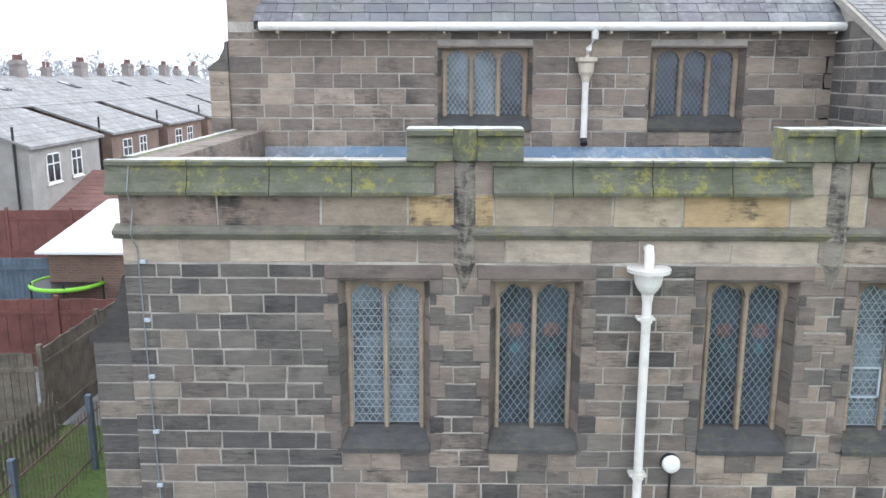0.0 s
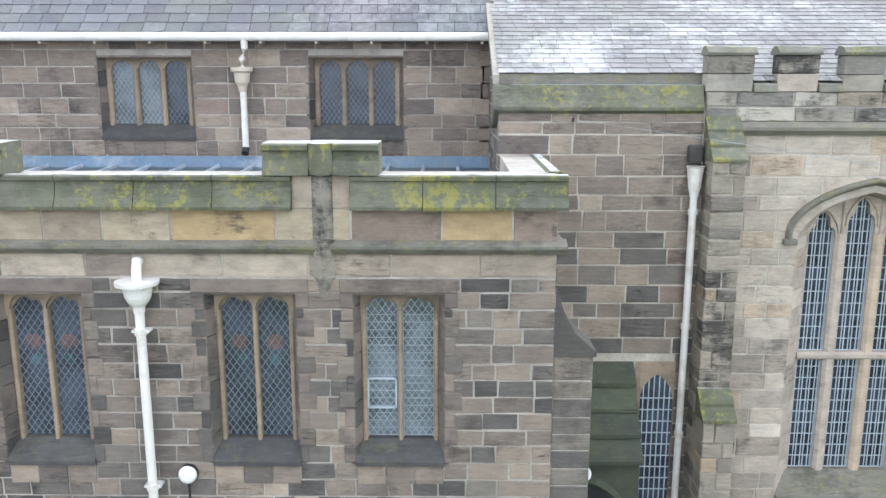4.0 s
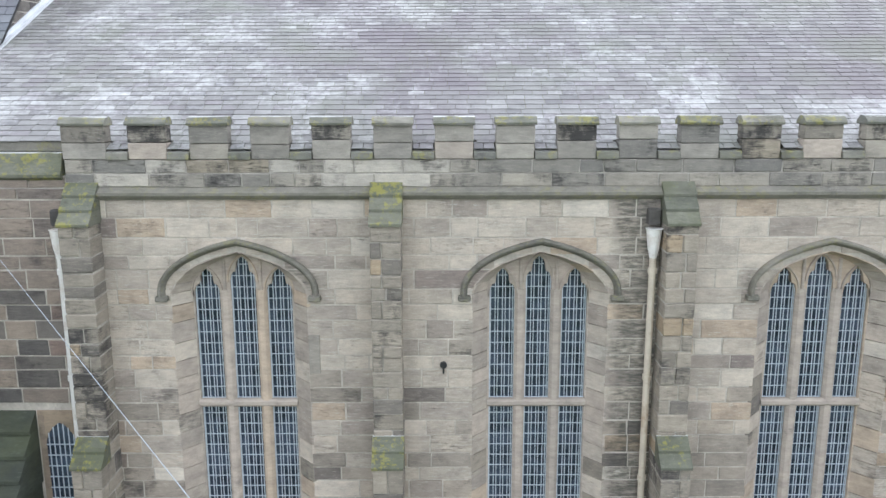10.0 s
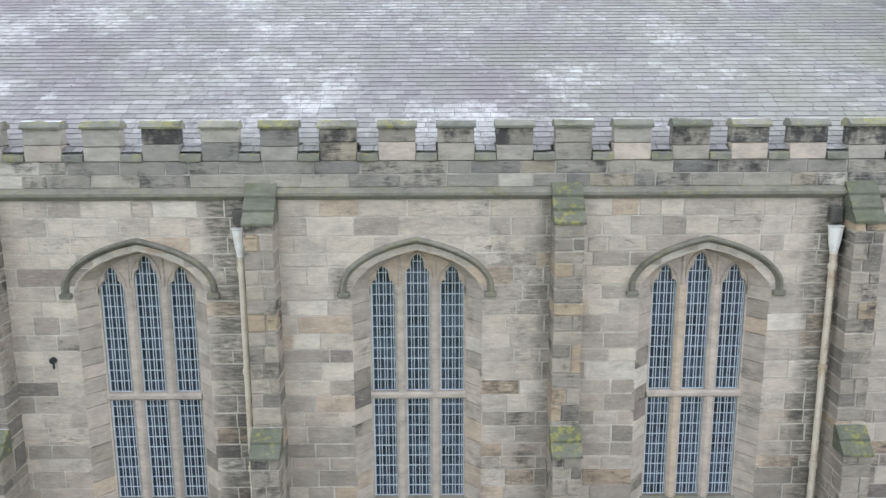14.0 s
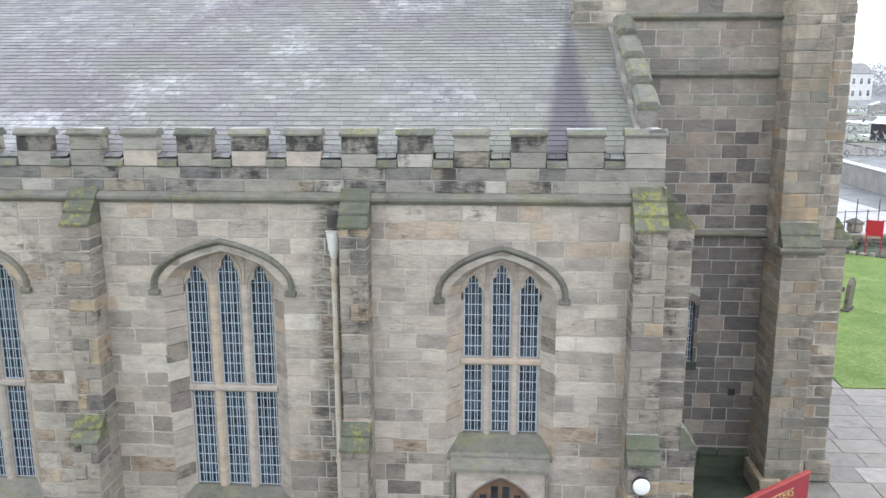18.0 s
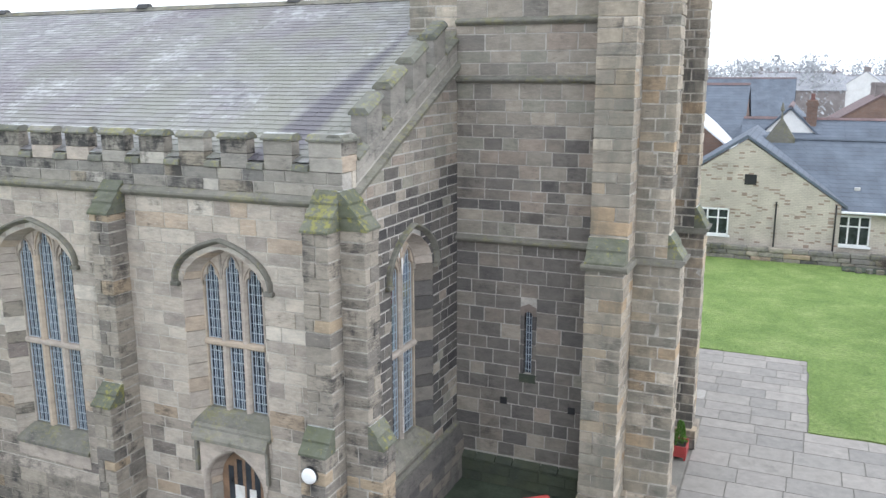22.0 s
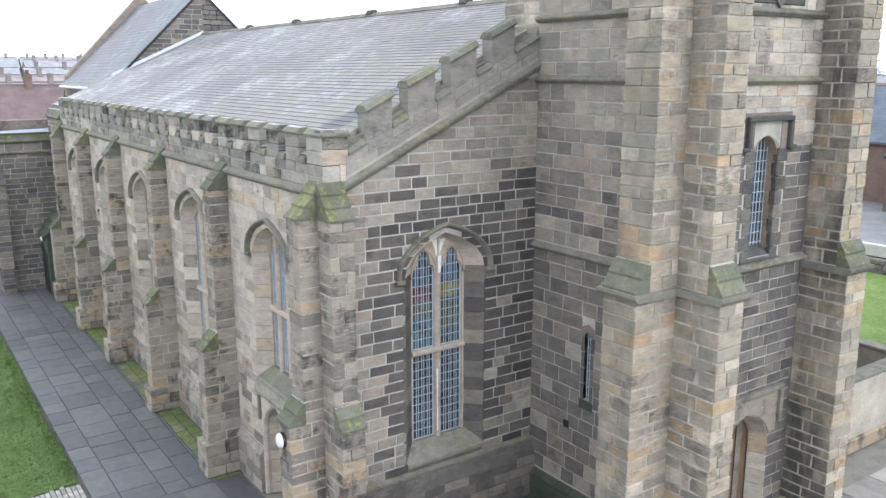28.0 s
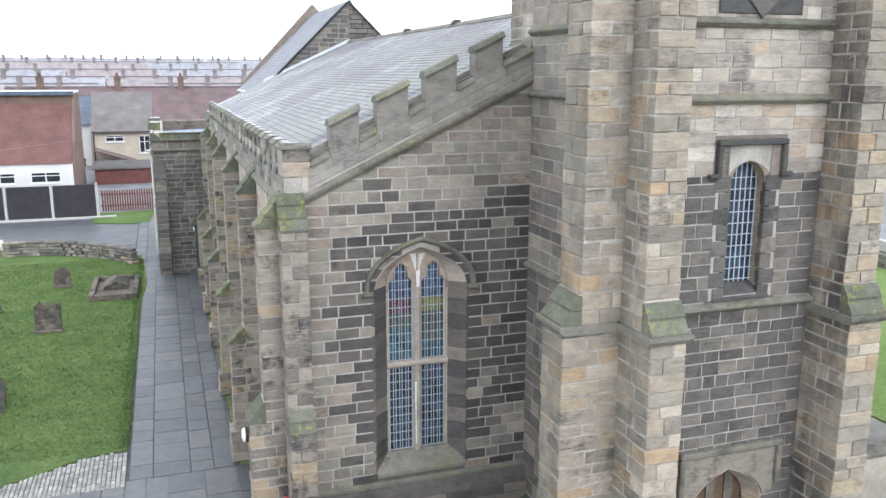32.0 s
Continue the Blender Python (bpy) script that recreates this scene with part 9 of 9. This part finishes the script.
# planted border under the low wall
bed = tagged(part("border", prism(bmesh.new(), [(37.2, 38.76), (45.5, 38.76), (45.5, 35.6), (44.1, 36.2), (42.4, 37.3), (40.6, 37.7), (38.8, 37.75), (37.2, 37.9)], -0.04, 0.06, "z"), M["earth"]), "bare winter flower border edged with rough stones", "flower bed", kind="structure")
edge = [(37.2, 37.9), (38.8, 37.75), (40.6, 37.7), (42.4, 37.3), (44.1, 36.2), (45.5, 35.6)]
rg = random.Random(91)
for (a, b), (c, d) in zip(edge, edge[1:]):
    n = int(math.hypot(c - a, d - b) / 0.34)
    for k in range(n):
        f = (k + 0.5) / n
        w = rg.uniform(0.1, 0.17)
        st = slab(-w, -w * 0.7, 0, w, w * 0.7, rg.uniform(0.12, 0.24), 0.03)
        for vtx in st.verts:
            vtx.co += Vector((rg.uniform(-0.02, 0.02), rg.uniform(-0.02, 0.02), rg.uniform(-0.01, 0.02)))
        ob = part("edging_stone", st, M["rubble"], bed)
        ob.matrix_basis = Matrix.Translation((a + (c - a) * f, b + (d - b) * f, 0)) @ Matrix.Rotation(rg.uniform(0, 3), 4, "Z")


def border_shrub(label, x, y, r, h, count, mat, seed):
    ob = thing("shrub", label, "shrub", "border shrubs")
    rq = random.Random(seed)
    stems, leaf = bmesh.new(), bmesh.new()
    for _ in range(count // 12):
        an, q = rq.uniform(0, 6.28), rq.uniform(0.3, 1.0) * r
        top = Vector((q * math.cos(an), q * math.sin(an), h * rq.uniform(0.55, 1.0)))
        tube(stems, [(0, 0, 0), top * 0.5 + Vector((0, 0, h * 0.08)), top], [0.014, 0.009, 0.004], 4)
        for _ in range(12):
            c = top * rq.uniform(0.5, 1.0) + Vector((rq.uniform(-0.1, 0.1), rq.uniform(-0.1, 0.1), rq.uniform(-0.06, 0.06)))
            d = Vector((rq.uniform(-1, 1), rq.uniform(-1, 1), rq.uniform(-0.3, 1))).normalized()
            e = d.orthogonal().normalized() * 0.022
            leaf.faces.new([leaf.verts.new(v) for v in (c - e, c + e, c + d * 0.1)])
    part("stem", stems, M["bramble"], ob)
    part("foliage", leaf, M[mat], ob)
    ob.location = (x, y, 0.04)


for k, (x, y, r, h, m) in enumerate(((39.0, 38.3, 0.5, 0.6, "bramble"), (39.8, 38.35, 0.45, 0.7, "bramble"), (40.6, 38.3, 0.5, 0.8, "bramble"), (41.5, 38.3, 0.5, 0.85, "bramble"), (42.1, 38.0, 0.3, 0.6, "bramble"), (43.6, 38.2, 0.5, 0.6, "bramble"))):
    border_shrub("bare brown twiggy shrub in the flower border", x, y, r, h, 320, m, 60 + k)
border_shrub("small spiky dark shrub in the flower border", 41.9, 37.6, 0.22, 0.5, 160, "leafg", 71)
rs = thing("red_sign", "plain red notice board on red posts at the lawn's edge", "sign")
part("board", slab(-0.35, -0.02, 0.9, 0.35, 0.02, 1.62, 0.008), M["signred"], rs)
for x in (-0.34, 0.27):
    part("post", slab(x, 0.022, 0, x + 0.06, 0.075, 1.64, 0.004), M["red"], rs)
rs.matrix_basis = pose(43.73, 36.86, 0, 0, 0, -22.8)
bush = thing("shrub", "grey-green rounded shrub at the lawn's edge", "shrub")
rg = random.Random(5)
bm = bmesh.new()
for _ in range(900):
    a, b, r = rg.uniform(0, 6.28), rg.uniform(-0.2, 1.4), rg.uniform(0.3, 0.62)
    c = Vector((r * math.cos(a) * math.cos(b), r * math.sin(a) * math.cos(b), 0.28 + r * math.sin(b)))
    d = Vector((rg.uniform(-1, 1), rg.uniform(-1, 1), rg.uniform(-0.2, 1))).normalized()
    s = d.orthogonal().normalized() * 0.03
    bm.faces.new([bm.verts.new(p) for p in (c - s, c + s, c + d * 0.1)])
part("foliage", bm, M["leafg"], bush)
part("stem", tube(bmesh.new(), [(0, 0, 0), (0, 0, 0.4)], 0.05, 8), M["tree"], bush)
bush.location = (42.75, 37.7, 0.04)


def bare_tree(at, h, seed):
    """A leafless tree: tapered trunk, limbs and a crown of many twigs."""
    rg = random.Random(seed)
    t = thing("bare_tree", "leafless winter tree in the hazy distance", "tree", "far trees")
    part("trunk", tube(bmesh.new(), [(0, 0, 0), (0.1, 0, h * 0.25), (0, 0.1, h * 0.5)], [h * 0.03, h * 0.022, h * 0.014], 8), M["tree"], t)
    tw, limbs = bmesh.new(), bmesh.new()
    for _ in range(16):
        a, e = rg.uniform(0, 6.28), rg.uniform(0.35, 1.25)
        z = h * rg.uniform(0.25, 0.5)
        L = h * rg.uniform(0.3, 0.5)
        d = Vector((math.cos(a) * math.cos(e), math.sin(a) * math.cos(e), math.sin(e)))
        p0 = Vector((0, 0, z))
        p1 = p0 + d * L
        tube(limbs, [p0, p0 + d * L * 0.5 + Vector((0, 0, h * 0.02)), p1], [h * 0.011, h * 0.007, h * 0.003], 5)
        for _ in range(26):
            q = p0 + d * L * rg.uniform(0.3, 1.05)
            f = (d + Vector((rg.uniform(-1, 1), rg.uniform(-1, 1), rg.uniform(-0.5, 1)))).normalized()
            s = f.orthogonal().normalized() * h * 0.0035
            r = q + f * h * rg.uniform(0.06, 0.16)
            tw.faces.new([tw.verts.new(v) for v in (q - s, q + s, r)])
    part("limb_spray", limbs, M["tree"], t)
    tagged(part("twig_spray", tw, M["haze_twig"], t), kind="stuff")
    t.location = at
    return t


first = [bare_tree((0, 0, -3), 11.0, 1), bare_tree((10, 0, -3), 9.0, 2), bare_tree((20, 0, -3), 12.5, 3)]
rng = random.Random(55)
spots = [(-95 + i * 5.2 + rng.uniform(-2, 2), 118 + rng.uniform(-8, 14)) for i in range(17)] + [(-20 + i * 8 + rng.uniform(-3, 3), 285 + rng.uniform(-20, 20)) for i in range(26)] + [(60, 92), (49, 120)]
for k, (x, y) in enumerate(spots):
    if k < 3:
        first[k].location = (x, y, -2)
    else:
        copy_thing(first[k % 3], pose(x, y, -2, 0, 0, rng.uniform(0, 360)))
rv, rf = [], []
crowns = [(rng.uniform(-270, 40), rng.uniform(160, 205), rng.uniform(9, 13.5)) for _ in range(190)] + [(rng.uniform(-60, 330), rng.uniform(320, 380), rng.uniform(12, 16)) for _ in range(230)]
for cx, cy, H in crowns:
    w = H * rng.uniform(0.3, 0.45)
    for _ in range(520):
        a, e, r = rng.uniform(0, 6.28), rng.uniform(-1.4, 1.5), rng.random() ** 0.4
        x, y, z = cx + w * r * math.cos(a) * math.cos(e), cy + w * r * math.sin(a) * math.cos(e), H * (0.5 + 0.5 * r * math.sin(e)) - 1.5
        s = rng.uniform(0.22, 0.6)
        o = len(rv)
        for _ in range(3):
            rv.append((x + rng.uniform(-s, s), y + rng.uniform(-s, s), z + rng.uniform(-s, s)))
        rf.append((o, o + 1, o + 2))
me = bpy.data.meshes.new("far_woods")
me.from_pydata(rv, [], rf)
me.materials.append(M["haze_twig"])
tagged(new("far_woods", me), "hazy belt of bare woodland on the horizon", "woods", kind="stuff")
